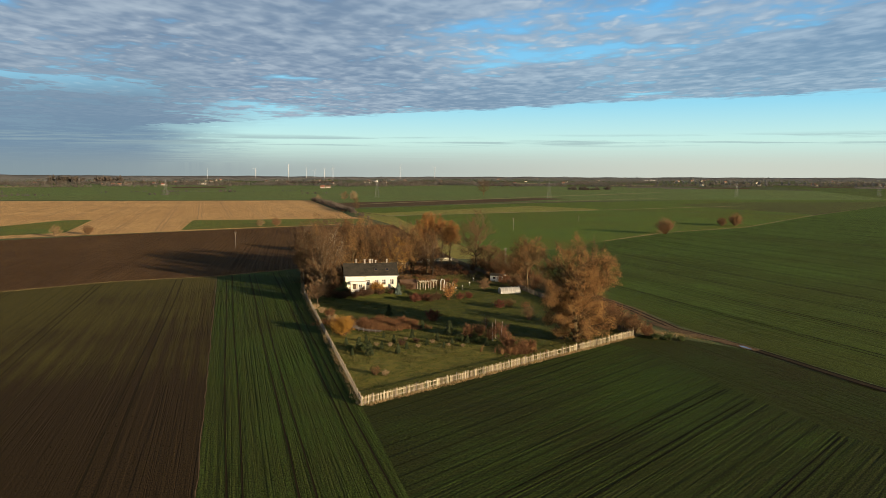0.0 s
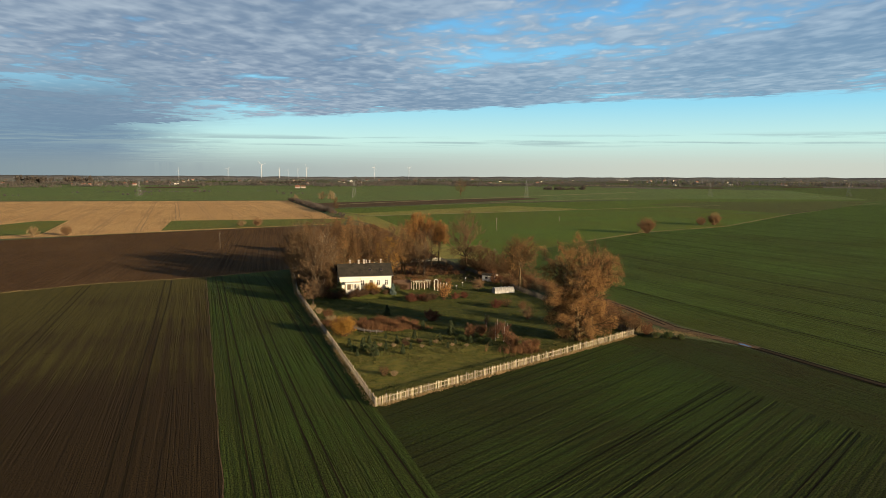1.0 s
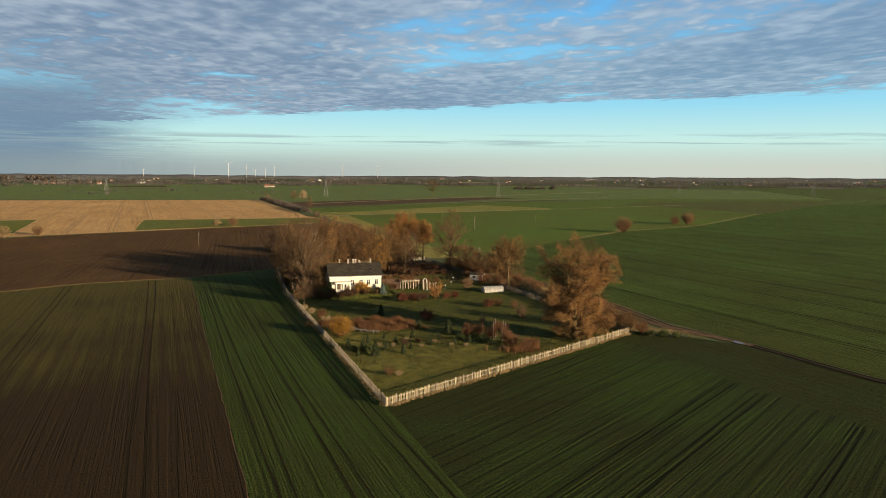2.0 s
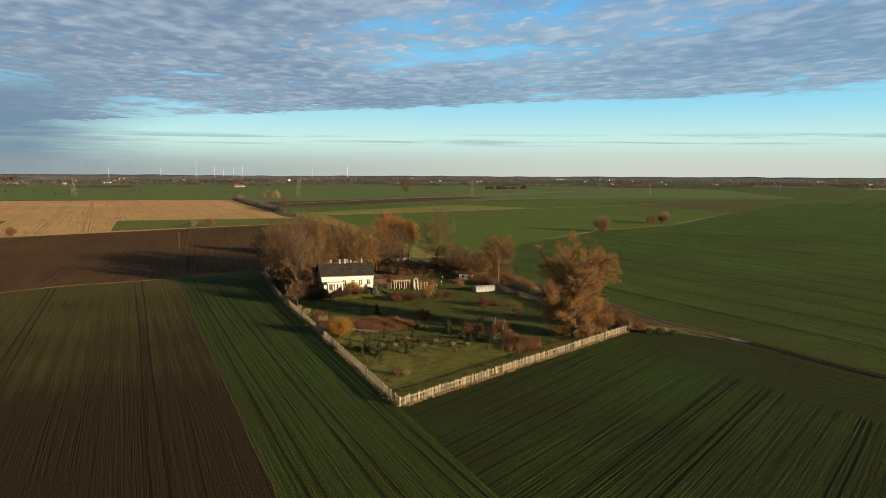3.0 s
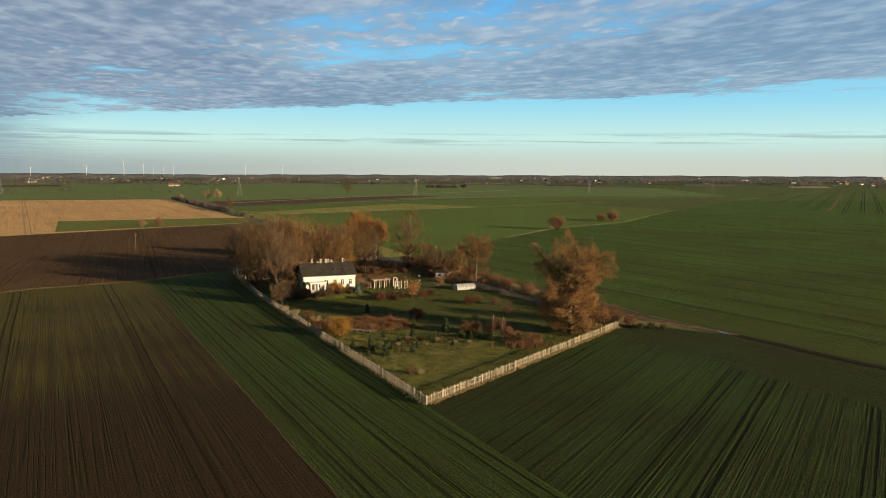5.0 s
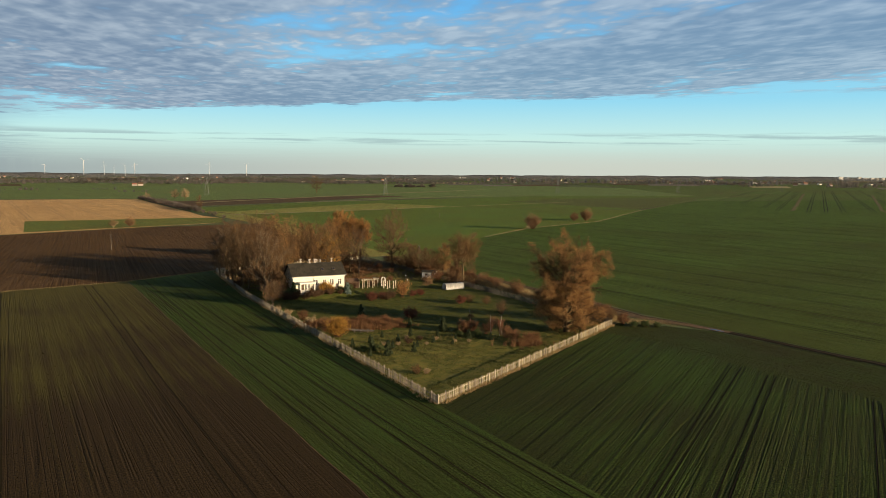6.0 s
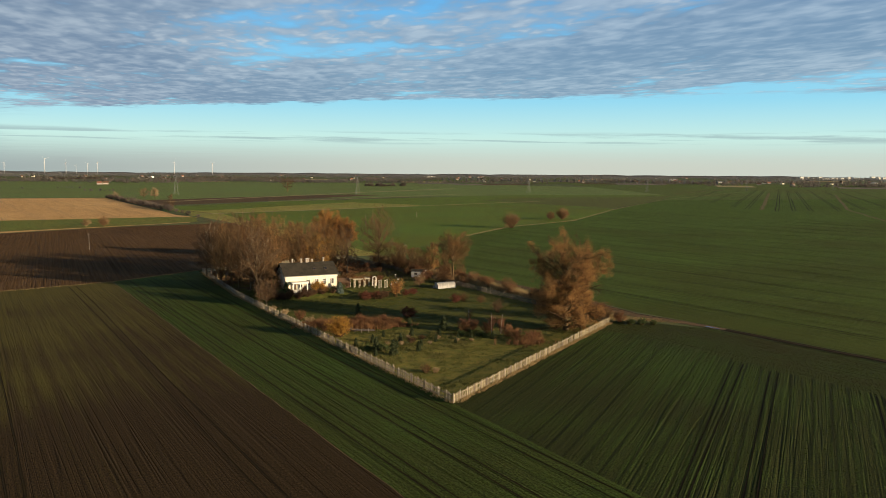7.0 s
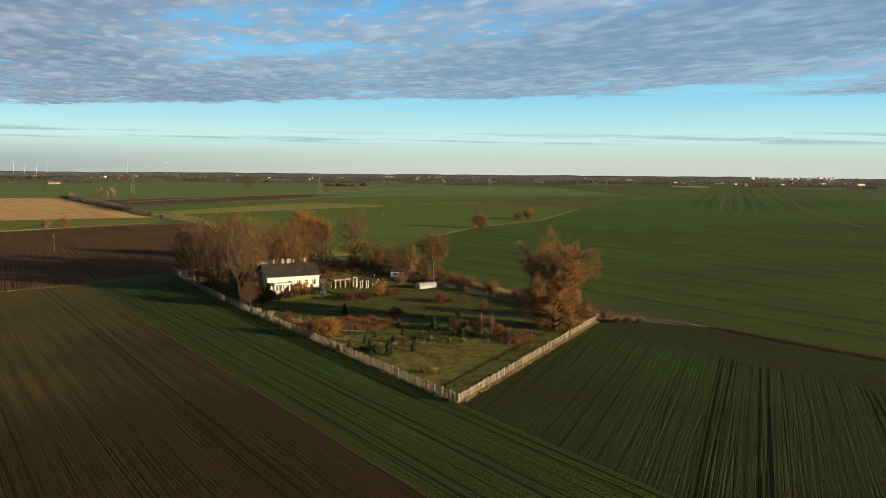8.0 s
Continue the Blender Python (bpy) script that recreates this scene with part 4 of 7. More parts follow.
plant("oak_tree", OAK, 29.4, 170.2, 0.0, 5, 1.0, "tall spreading oak with russet leaves inside the fence corner", "oak tree")
BARE_A = tree_meshes("bare", 21, 22.0, 6.4, 0.34, 0.20, 16, 0.6, 0.08, 0.2, (M_BARK_TAN, M_TWIG_GREY, M_LEAF_BROWN), low=30, boughs=(7, 7, 9), twig=0.022, stout=0.45, profile=(4.0, 5.8, 6.4, 6.2, 5.2, 3.0))
BARE_B = tree_meshes("bare", 22, 21.2, 6.8, 0.36, 0.18, 16, 0.55, 0.12, 0.2, (M_BARK, M_TWIG, M_LEAF_BROWN), low=28, boughs=(7, 7, 9), twig=0.022, stout=0.45, profile=(4.2, 6.2, 6.8, 6.6, 5.4, 3.2))
BARE_PALE = tree_meshes("bare", 23, 22.0, 5.6, 0.32, 0.22, 14, 0.65, 0.05, 0.2, (M_BARK_PALE, M_TWIG, M_LEAF_BROWN), low=35, boughs=(7, 6, 9), twig=0.022, stout=0.45)
GABLE_TREE = tree_meshes("gable", 33, 20.6, 6.8, 0.40, 0.24, 24, 0.45, 0.25, 0.2, (M_BARK_TAN, M_TWIG, M_LEAF_BROWN), low=30, boughs=(8, 7, 8), twig=0.026, stout=0.28, bent=0.15, profile=(4.2, 6.0, 6.8, 6.6, 5.6, 3.2))
LEAFY = tree_meshes("leafy", 24, 20.0, 6.0, 0.34, 0.2, 18, 0.65, 2.6, 0.2, (M_BARK, M_TWIG, M_LEAF_BROWN), low=30, boughs=(7, 7, 6), patchy=0.35, twig=0.032)
ORANGE = tree_meshes("orange", 11, 21.5, 4.9, 0.38, 0.50, 22, 0.72, 7.0, 0.21, (M_BARK, M_TWIG, M_LEAF_ORANGE), low=25, boughs=(8, 7, 5), scatter=0.32, patchy=0.14, crown_top=0.91, profile=(4.2, 5.2, 5.5, 5.3, 4.7, 3.8))
YELLOWISH = tree_meshes("yellowish", 26, 16.5, 4.4, 0.26, 0.2, 16, 0.7, 2.8, 0.2, (M_BARK, M_TWIG, M_LEAF_YELLOW), low=35, boughs=(7, 7, 5), patchy=0.4)
WIDE = tree_meshes("wide", 27, 19.5, 8.0, 0.46, 0.26, 20, 0.5, 0.06, 0.2, (M_BARK, M_TWIG_GREY, M_LEAF_BROWN), low=18, boughs=(8, 8, 9), twig=0.022, stout=0.42, profile=(5.5, 7.4, 8.0, 7.6, 6.4, 4.0))
LONE = tree_meshes("lone", 14, 16.6, 4.8, 0.42, 0.50, 26, 0.62, 1.2, 0.19, (M_BARK, M_TWIG, M_LEAF_OAK), low=8, boughs=(8, 8, 7), twig=0.028, patchy=0.35, crown_top=0.94, profile=(3.4, 4.8, 5.2, 5.2, 4.6, 3.2))
SAPLING = tree_meshes("sapling", 29, 9.5, 2.9, 0.13, 0.1, 12, 0.7, 0.3, 0.2, BROWN, low=40, boughs=(6, 6, 6), twig=0.028)
RUSTY = tree_meshes("rusty", 30, 10.8, 3.4, 0.16, 0.1, 13, 0.7, 3.2, 0.24, (M_BARK, M_TWIG, M_LEAF_OAK), low=35, boughs=(6, 6, 5), patchy=0.15)
RUST_B = tree_meshes("rustb", 31, 20.0, 6.0, 0.36, 0.22, 18, 0.6, 2.6, 0.2, (M_BARK, M_TWIG, M_LEAF_OAK), low=25, boughs=(7, 6, 6), patchy=0.25, twig=0.026)
BARE_L, LEAFY_L = "tall bare deciduous tree with brown twigs in the grove", "deciduous tree with thinning russet leaves in the grove"
GROVE = [(GABLE_TREE, -35.8, 239.6, 1.00, "large pale-limbed bare tree beside the house gable"), (BARE_PALE, -49, 290, 0.86, "tall pale-barked bare tree at the grove edge"), (BARE_A, -47, 276, 0.92, BARE_L), (BARE_B, -43, 262, 0.92, BARE_L), (BARE_B, -43, 285, 0.97, BARE_L),
         (BARE_PALE, -36, 258, 0.88, "tall pale-barked bare tree behind the house"), (BARE_A, -38, 272, 1.05, BARE_L), (LEAFY, -34, 287, 1.05, LEAFY_L), (RUST_B, -30, 265, 0.95, LEAFY_L),
         (RUST_B, -27, 280, 1.02, BARE_L), (LEAFY, -22, 268, 1.0, LEAFY_L), (RUST_B, -20, 286, 0.9, LEAFY_L), (LEAFY, -16, 276, 0.9, LEAFY_L),
         (BARE_A, -3, 280, 0.80, BARE_L), (BARE_B, -11, 291, 0.90, BARE_L), (BARE_B, -33, 249.5, 0.72, BARE_L), (BARE_A, -37.5, 249, 0.85, BARE_L), (YELLOWISH, -15, 266, 0.95, "slender tree with yellow leaves in the grove"), (RUST_B, -10, 284, 0.85, LEAFY_L), (BARE_B, -27, 296, 0.93, BARE_L),
         (ORANGE, -3.9, 318, 1.0, "tall tree with bright orange autumn leaves"), (ORANGE, 3.6, 321, 0.84, "smaller tree with bright orange autumn leaves"),
         (LEAFY, -5, 288, 0.80, LEAFY_L), (BARE_B, -14, 303, 0.85, BARE_L), (RUST_B, -11, 311, 0.80, LEAFY_L), (BARE_A, -20, 308, 0.68, BARE_L), (BARE_B, 0.5, 312, 0.72, BARE_L), (RUST_B, -3.5, 309, 0.62, LEAFY_L), (BARE_A, -50.5, 283, 0.83, BARE_L), (LEAFY, -40, 267, 0.90, LEAFY_L), (LEAFY, -33, 277, 1.00, LEAFY_L), (RUST_B, -45, 281, 0.90, LEAFY_L), (BARE_B, -46, 266, 0.80, BARE_L), (BARE_B, -41, 251, 0.80, BARE_L), (BARE_A, -46, 297, 0.89, BARE_L), (BARE_B, -39, 301, 0.97, BARE_L), (RUST_B, -31, 303, 1.00, LEAFY_L), (WIDE, 13.8, 305, 1.1, "wide bare tree with dark branches"), (LONE, 28.0, 253.5, 1.0, "lone round-crowned tree with few brown leaves by the fence")]
for k, (me, x, y, size, label) in enumerate(GROVE):
    plant("tree", me, x, y, 0, k * 77 % 360, size, label, "tree", "trees of the grove" if k < 37 else "")

# ---- the house ----
HX, HY, HA, HL, HD, HZ = -28.7, 233.8, 9.7, 15.6, 10.0, 1.0


def mound():
    """A low grassy rise that carries the house."""
    g = Geo()
    n, rings = 32, 6
    cx, cy = HL / 2, HD / 2
    g.v.append((cx, cy, HZ))
    for i in range(1, rings + 1):
        for j in range(n):
            t = 2 * math.pi * j / n
            f = i / rings
            e = 0.58 + 0.42 * f
            g.v.append((cx + (HL * 0.72 + 3) * e * math.cos(t), cy + (HD * 0.85 + 3) * e * math.sin(t), 0.03 + (HZ - 0.03) * (1 - max(0, (f - 0.2) / 0.8) ** 1.6)))
    for j in range(n):
        g.f.append((0, 1 + j, 1 + (j + 1) % n))
    for i in range(rings - 1):
        for j in range(n):
            q = (j + 1) % n
            g.f.append((1 + i * n + j, 1 + (i + 1) * n + j, 1 + (i + 1) * n + q, 1 + i * n + q))
    return g


def rise(x, y):
    """The height of the ground at that place of the garden."""
    c, q = math.cos(radians(HA)), math.sin(radians(HA))
    u, w = (x - HX) * c + (y - HY) * q, (y - HY) * c - (x - HX) * q
    e = math.hypot((u - HL / 2) / (HL * 0.72 + 3), (w - HD / 2) / (HD * 0.85 + 3))
    f = max(0, (max(0, (e - 0.58) / 0.42) - 0.2) / 0.8)
    return 0.02 if f >= 1 else 0.02 + (HZ - 0.03) * (1 - f ** 1.6)


HM = pose(HX, HY, 0, 0, 0, HA)
solid("mound", mound(), M_GRASS, "low grassy rise under the house", "mound", "structure", HM, True)


def wall_with_holes(length, z0, z1, thick, holes):
    """A wall along x, outer face at y = 0, with openings (x0, x1, z0, z1) cut through."""
    g = Geo()
    xs = sorted({0, length, *[h[0] for h in holes], *[h[1] for h in holes]})
    zs = sorted({z0, z1, *[h[2] for h in holes], *[h[3] for h in holes]})
    for a, b in zip(xs, xs[1:]):
        for c, d in zip(zs, zs[1:]):
            mx, mz = (a + b) / 2, (c + d) / 2
            if not any(h[0] < mx < h[1] and h[2] < mz < h[3] for h in holes):
                g.box(a, b, 0, thick, c, d)
    return g


def window(parent, x, y, z, w, h):
    """A two-leaf window with cross bars, set in a wall whose outer face is at y."""
    ob = part("window", Geo().box(x - w / 2 + 0.02, x + w / 2 - 0.02, y + 0.16, y + 0.18, z, z + h), M_GLASS, parent, "dark glass with white bars")
    f = Geo()
    for a, b in ((x - w / 2, x - w / 2 + 0.09), (x - 0.07, x + 0.07), (x + w / 2 - 0.09, x + w / 2)):
        f.box(a, b, y + 0.08, y + 0.15, z, z + h)
    for a, b in ((0, 0.09), (h * 0.62, h * 0.62 + 0.08), (h - 0.09, h)):
        f.box(x - w / 2 + 0.09, x + w / 2 - 0.09, y + 0.085, y + 0.145, z + a, z + b)
    part("frame", f, M_WHITE, ob)
    part("sill", Geo().box(x - w / 2 - 0.1, x + w / 2 + 0.1, y - 0.09, y + 0.05, z - 0.09, z - 0.01), M_WHITE, ob)
    s = Geo()
    s.box(x - w / 2 - 0.16, x - w / 2 - 0.01, y - 0.04, y - 0.002, z, z + h + 0.16)
    s.box(x + w / 2 + 0.01, x + w / 2 + 0.16, y - 0.04, y - 0.002, z, z + h + 0.16)
    s.box(x - w / 2 - 0.01, x + w / 2 + 0.01, y - 0.04, y - 0.002, z + h + 0.02, z + h + 0.16)
    part("surround", s, M_WHITE, ob)
    return ob


def house():
    h = thing("house", HM, "long cream plastered farmhouse with dark grey gabled roof", "house")
    eave, ridge = 6.15, 9.1
    wx = [6.8, 9.4, 11.6, 14.0]
    holes = [(x - 0.55, x + 0.55, 3.05, 4.75) for x in wx] + [(2.2, 3.3, 1.5, 3.7), (4.0, 5.0, 2.4, 3.8)]
    part("wall", wall_with_holes(HL, HZ + 0.55, eave, 0.4, holes), M_PLASTER, h)
    part("plinth", Geo().box(-0.06, HL + 0.06, -0.06, HD + 0.06, -0.1, HZ + 0.55), M_STONE, h)
    for x in (0.0, HL - 0.4):
        g = Geo()
        g.add([(x, 0.4, HZ + 0.55), (x, HD - 0.4, HZ + 0.55), (x, HD - 0.4, eave), (x, HD / 2, ridge - 0.35), (x, 0.4, eave),
               (x + 0.4, 0.4, HZ + 0.55), (x + 0.4, HD - 0.4, HZ + 0.55), (x + 0.4, HD - 0.4, eave), (x + 0.4, HD / 2, ridge - 0.35), (x + 0.4, 0.4, eave)],
              [(4, 3, 2, 1, 0), (5, 6, 7, 8, 9), (0, 1, 6, 5), (1, 2, 7, 6), (2, 3, 8, 7), (3, 4, 9, 8), (4, 0, 5, 9)])
        part("gable_wall", g, M_PLASTER, h)
    part("back_wall", Geo().box(0, HL, HD - 0.4, HD, HZ + 0.55, eave), M_PLASTER, h)
    for s in (0, 1):
        g = Geo()
        y0, y1 = (-0.55, HD / 2) if s == 0 else (HD + 0.55, HD / 2)
        z0 = eave - 0.3
        v = [(-0.45, y0, z0), (HL + 0.45, y0, z0), (HL + 0.45, y1, ridge), (-0.45, y1, ridge)]
        v += [(a, b, c + 0.16) for a, b, c in v]
        fs = [(3, 2, 1, 0), (4, 5, 6, 7), (0, 1, 5, 4), (1, 2, 6, 5), (2, 3, 7, 6), (3, 0, 4, 7)]
        g.add(v, fs if s == 0 else [tuple(reversed(f)) for f in fs])
        roof = part("roof", g, M_ROOF, h)
        slope = math.atan2(ridge - z0, HD / 2 + 0.55)
        seams = Geo()
        for i in range(34):
            x = -0.3 + i * (HL + 0.6) / 33
            dy = 1 if s == 0 else -1
            a, b = (x, y0, z0 + 0.165), (x, y1, ridge + 0.165)
            w = 0.03
            seams.add([(a[0] - w, a[1], a[2]), (a[0] + w, a[1], a[2]), (b[0] + w, b[1], b[2]), (b[0] - w, b[1], b[2]),
                       (a[0], a[1], a[2] + 0.03), (b[0], b[1], b[2] + 0.03)], [(0, 4, 5, 3), (4, 1, 2, 5), (0, 1, 4), (3, 5, 2)])
        part("seams", seams, M_ROOF, roof)
        if s == 0:
            for x in (9.3, 12.7):
                q = 0.45
                cy, cz = y0 + (y1 - y0) * q, z0 + (ridge - z0) * q + 0.2
                sk = part("skylight", Geo().box(-0.35, 0.35, -0.5, 0.5, 0, 0.08), M_GLASS, roof, "small roof window")
                sk.matrix_basis = pose(x, cy, cz, math.degrees(slope), 0, 0)
                part("frame", Geo().box(-0.44, -0.351, -0.58, 0.58, 0, 0.12).box(0.351, 0.44, -0.58, 0.58, 0, 0.12).box(-0.35, 0.35, -0.58, -0.501, 0, 0.12).box(-0.35, 0.35, 0.501, 0.58, 0, 0.12), M_DARKWOOD, sk)
    part("cornice", Geo().box(-0.1, HL + 0.1, -0.16, -0.004, eave - 0.75, eave - 0.5), M_WHITE, h)
    part("gutter", Geo().tube([(-0.45, -0.62, eave - 0.22), (HL + 0.45, -0.62, eave - 0.22)], [0.08, 0.08], 8), M_STEEL, h)
    for x in (-0.02, 6.1, HL - 0.1):
        part("downpipe", Geo().tube([(x + 0.06, -0.1, 1.0), (x + 0.06, -0.1, eave - 0.6), (x + 0.06, -0.6, eave - 0.25)], [0.05] * 3, 6), M_STEEL, h)
    for x in wx:
        window(h, x, 0, 3.05, 1.1, 1.7)
    window(h, 4.5, 0, 2.4, 1.0, 1.4)
    part("door", Geo().box(2.22, 3.28, 0.12, 0.18, 1.5, 3.7), M_DARKWOOD, h)
    for x, dy, w, d, t in ((3.6, 0.2, 0.36, 0.4, 1.1), (6.2, 0.0, 0.5, 0.5, 1.1), (7.8, 0.0, 0.55, 0.5, 1.15), (8.6, 0.6, 0.32, 0.4, 1.0), (9.6, 0.3, 0.34, 0.4, 0.8), (13.0, 0.1, 0.36, 0.4, 1.15)):
        y = HD / 2 + dy
        c = part("chimney", Geo().box(x - w / 2, x + w / 2, y - d / 2, y + d / 2, ridge - 0.6, ridge + t, 0.02), M_BRICK, h)
        part("cap", Geo().box(x - w / 2 - 0.07, x + w / 2 + 0.07, y - d / 2 - 0.07, y + d / 2 + 0.07, ridge + t - 0.002, ridge + t + 0.12), M_CONCRETE, c)
    # the porch
    p = part("porch", Geo().box(1.5, 6.0, -2.6, -0.07, HZ - 0.3, HZ + 0.45), M_STONE, h, "open white porch with flat roof")
    part("porch_roof", Geo().box(1.3, 6.2, -2.9, -0.005, 4.2, 4.42).box(1.45, 6.05, -2.7, -0.006, 3.95, 4.2), M_WHITE, p)
    for x in (1.7, 3.75, 5.8):
        part("column", Geo().box(x - 0.16, x + 0.16, -2.6, -2.28, HZ + 0.45, 3.95, 0.04).box(x - 0.22, x + 0.22, -2.66, -2.22, HZ + 0.45, HZ + 0.7, 0.03), M_WHITE, p)
    part("parapet", Geo().box(1.87, 3.58, -2.5, -2.36, HZ + 0.45, HZ + 1.3), M_WHITE, p)
    part("parapet", Geo().box(1.62, 1.76, -2.2, -0.1, HZ + 0.45, HZ + 1.3), M_WHITE, p)
    st = Geo()
    for i in range(3):
        st.box(3.95, 5.6, -2.6 - 0.32 * (i + 1), -2.601 - 0.32 * i, HZ - 0.5, HZ + 0.30 - 0.17 * i)
    part("steps", st, M_STONE, p)
    return h


house()

# ---- shrubs, conifers, reeds ----
def shrub_meshes(seed, height, radius, stems, leaves, leaf_size, twigm, leafm, thick=0.03, forks=6, droop=0.0, spray=5):
    """Many stems from one foot, forked, with leaves on the outer shoots."""
    rnd = random.Random(seed)
    W, L = Geo(), Geo()
    for i in range(stems):
        az, out = i * 2.4 + rnd.uniform(-0.3, 0.3), math.sqrt((i + 0.5) / stems)
        foot = Vector((math.cos(az), math.sin(az), 0)) * radius * 0.25 * out
        tip = Vector((math.cos(az) * radius * out, math.sin(az) * radius * out, height * (1 - 0.45 * out ** 2) * rnd.uniform(0.75, 1.05)))
        stem = bend(foot + Vector((0, 0, -0.05)), tip - foot, (tip - foot).length, 4, rnd, 0.02 - droop, 0.1)
        W.tube(stem, [thick * (1.6 - 0.3 * j) for j in range(5)], 3, False)
        for c in range(forks):
            q = 0.25 + 0.75 * (c + rnd.random()) / forks
            j = min(3, int(q * 4))
            p = stem[j].lerp(stem[j + 1], min(1, q * 4 - j))
            d = side_way((stem[j + 1] - stem[j]).normalized(), rnd, rnd.uniform(0.3, 0.9))
            ln = height * rnd.uniform(0.16, 0.34)
            sh = bend(p, d, ln, 2, rnd, 0.1 - droop, 0.15)
            W.tube((sh[0], sh[2]), [thick * 0.7, thick * 0.35], 3, False)
            for e in range(spray):
                a = sh[1].lerp(sh[2], rnd.random()) if e % 2 else sh[0].lerp(sh[1], rnd.random())
                b = a + side_way(d, rnd, rnd.uniform(0.2, 0.8)) * ln * rnd.uniform(0.4, 0.8)
                b.z = max(b.z, 0.05)
                o = (b - a).orthogonal().normalized() * thick * 0.5
                k = len(W.v)
                W.v += [tuple(a + o), tuple(a - o), tuple(b)]
                W.f.append((k, k + 1, k + 2))
                if leaves:
                    whole = int(leaves)
                    leaf_quads(L, a.lerp(b, rnd.uniform(0.3, 1)), rnd, leaf_size, whole + (rnd.random() < leaves - whole), leaf_size * 0.6)
    out = [("stem", W.mesh("stem", twigm))]
    if L.v:
        out.append(("foliage", L.mesh("foliage", leafm)))
    return out


def spruce_meshes(seed, height, radius, needle, tiers=9):
    rnd = random.Random(seed)
    T, L = Geo(), Geo()
    T.tube([(0, 0, -0.05), (0, 0, height * 0.5), (0, 0, height * 0.98)], [height * 0.022, height * 0.014, 0.008], 6)
    for i in range(tiers):
        f = (i + 0.3) / tiers
        z = height * (0.06 + 0.92 * f)
        r = radius * (1 - f) ** 0.85 * rnd.uniform(0.9, 1.1)
        n = max(4, int(10 - 5 * f))
        for j in range(n):
            az = i * 0.9 + j * 2 * math.pi / n + rnd.uniform(-0.25, 0.25)
            rr = r * rnd.uniform(0.75, 1.1)
            c, s = math.cos(az), math.sin(az)
            for q in (0.3, 0.6, 0.9):
                leaf_quads(L, Vector((c * rr * q, s * rr * q, z - rr * 0.22 * q)), rnd, height * 0.11 + 0.06, 4, height * 0.035)
    leaf_quads(L, Vector((0, 0, height * 0.97)), rnd, height * 0.08, 4, height * 0.02)
    return [("trunk", T.mesh("trunk", M_BARK)), ("foliage", L.mesh("foliage", needle))]


def blades(name, spots, mat, label, category, seed, lo, hi, width, per=5, spread=0.25, tilt=0.35):
    """Tufts of upright blades at the spots (x, y, size)."""
    rnd = np.random.default_rng(seed)
    spots = np.array(spots, dtype=float)
    n = len(spots) * per
    base = np.repeat(spots, per, axis=0)
    sc = base[:, 2:3]
    foot = np.c_[base[:, :2] + rnd.normal(0, spread, (n, 2)) * sc, np.full(n, 0.02)]
    az = rnd.uniform(0, 2 * np.pi, n)
    side = np.c_[np.cos(az), np.sin(az), np.zeros(n)] * (width * rnd.uniform(0.6, 1.3, (n, 1))) * sc
    h = rnd.uniform(lo, hi, (n, 1)) * sc
    tip = foot + np.c_[rnd.normal(0, tilt, (n, 2)), np.ones(n)] * h
    v = np.empty((n * 3, 3))
    v[0::3], v[1::3], v[2::3] = foot - side, foot + side, tip
    me = bpy.data.meshes.new(name)
    me.from_pydata(v.tolist(), [], np.arange(n * 3).reshape(-1, 3).tolist())
    me.materials.append(mat)
    return tagged(new(name, me), label, category, kind="stuff")


def in_house(x, y, gap=1.0):
    c, s = math.cos(radians(HA)), math.sin(radians(HA))
    u, w = (x - HX) * c + (y - HY) * s, -(x - HX) * s + (y - HY) * c
    return -gap < u < HL + gap and -gap - 2.5 < w < HD + gap


def scatter_in(ring, n, seed, low=0.5, high=1.2, clump=0.06, cut=-0.15):
    rnd = random.Random(seed)
    xs, ys = [p[0] for p in ring], [p[1] for p in ring]
    out = []
    while len(out) < n:
        x, y = rnd.uniform(min(xs), max(xs)), rnd.uniform(min(ys), max(ys))
        if inside(ring, x, y) and not in_house(x, y) and noise.noise((x * clump, y * clump, seed * 0.7)) + rnd.uniform(-0.4, 0.4) > cut:
            out.append((x, y, rnd.uniform(low, high)))
    return out


M_BLADE = leaf_mat("garden grass blades", (0.0760, 0.0830, 0.0170), (0.0520, 0.0700, 0.0140), (0.1150, 0.1020, 0.0300))
LAWN = [SW, SE, (28.2, 243), (14, 262), (-10, 264), (-30, 249), (-44, 249), KINK]
blades("grass", scatter_in(LAWN, 15000, 41, 0.4, 1.4, 0.3, 0.0), M_BLADE, "rough green garden grass in tufts", "grass", 1, 0.07, 0.22, 0.06, 6, 0.3, 0.6)
M_BLADE_DRY = leaf_mat("short yellowish grass blades", (0.165, 0.145, 0.032), (0.115, 0.118, 0.024), (0.215, 0.170, 0.060))
blades("grass", scatter_in([(-12.8, 124.6), (4, 140.5), (20, 155.5), (27, 164.5), (6, 164), (4, 178), (-8, 182), (-22, 192), (-24, 171.5)], 5200, 58, 0.5, 1.3, 0.2, -0.12), M_BLADE_DRY, "short yellowish grass in the fence corner", "grass", 21, 0.05, 0.16, 0.06, 6, 0.3, 0.8)
blades("weeds", scatter_in([(-20, 150), (-6, 150), (8, 165), (4, 178), (-10, 178), (-22, 168)], 700, 42, 0.6, 1.2, 0.25, 0.1), M_HERB, "tall dry weeds in the grass", "weeds", 2, 0.25, 0.6, 0.05, 6, 0.35)
LITTER = [(-50, 262), (-30, 252), (-8, 262), (4, 300), (2, 325), (-50, 292)]
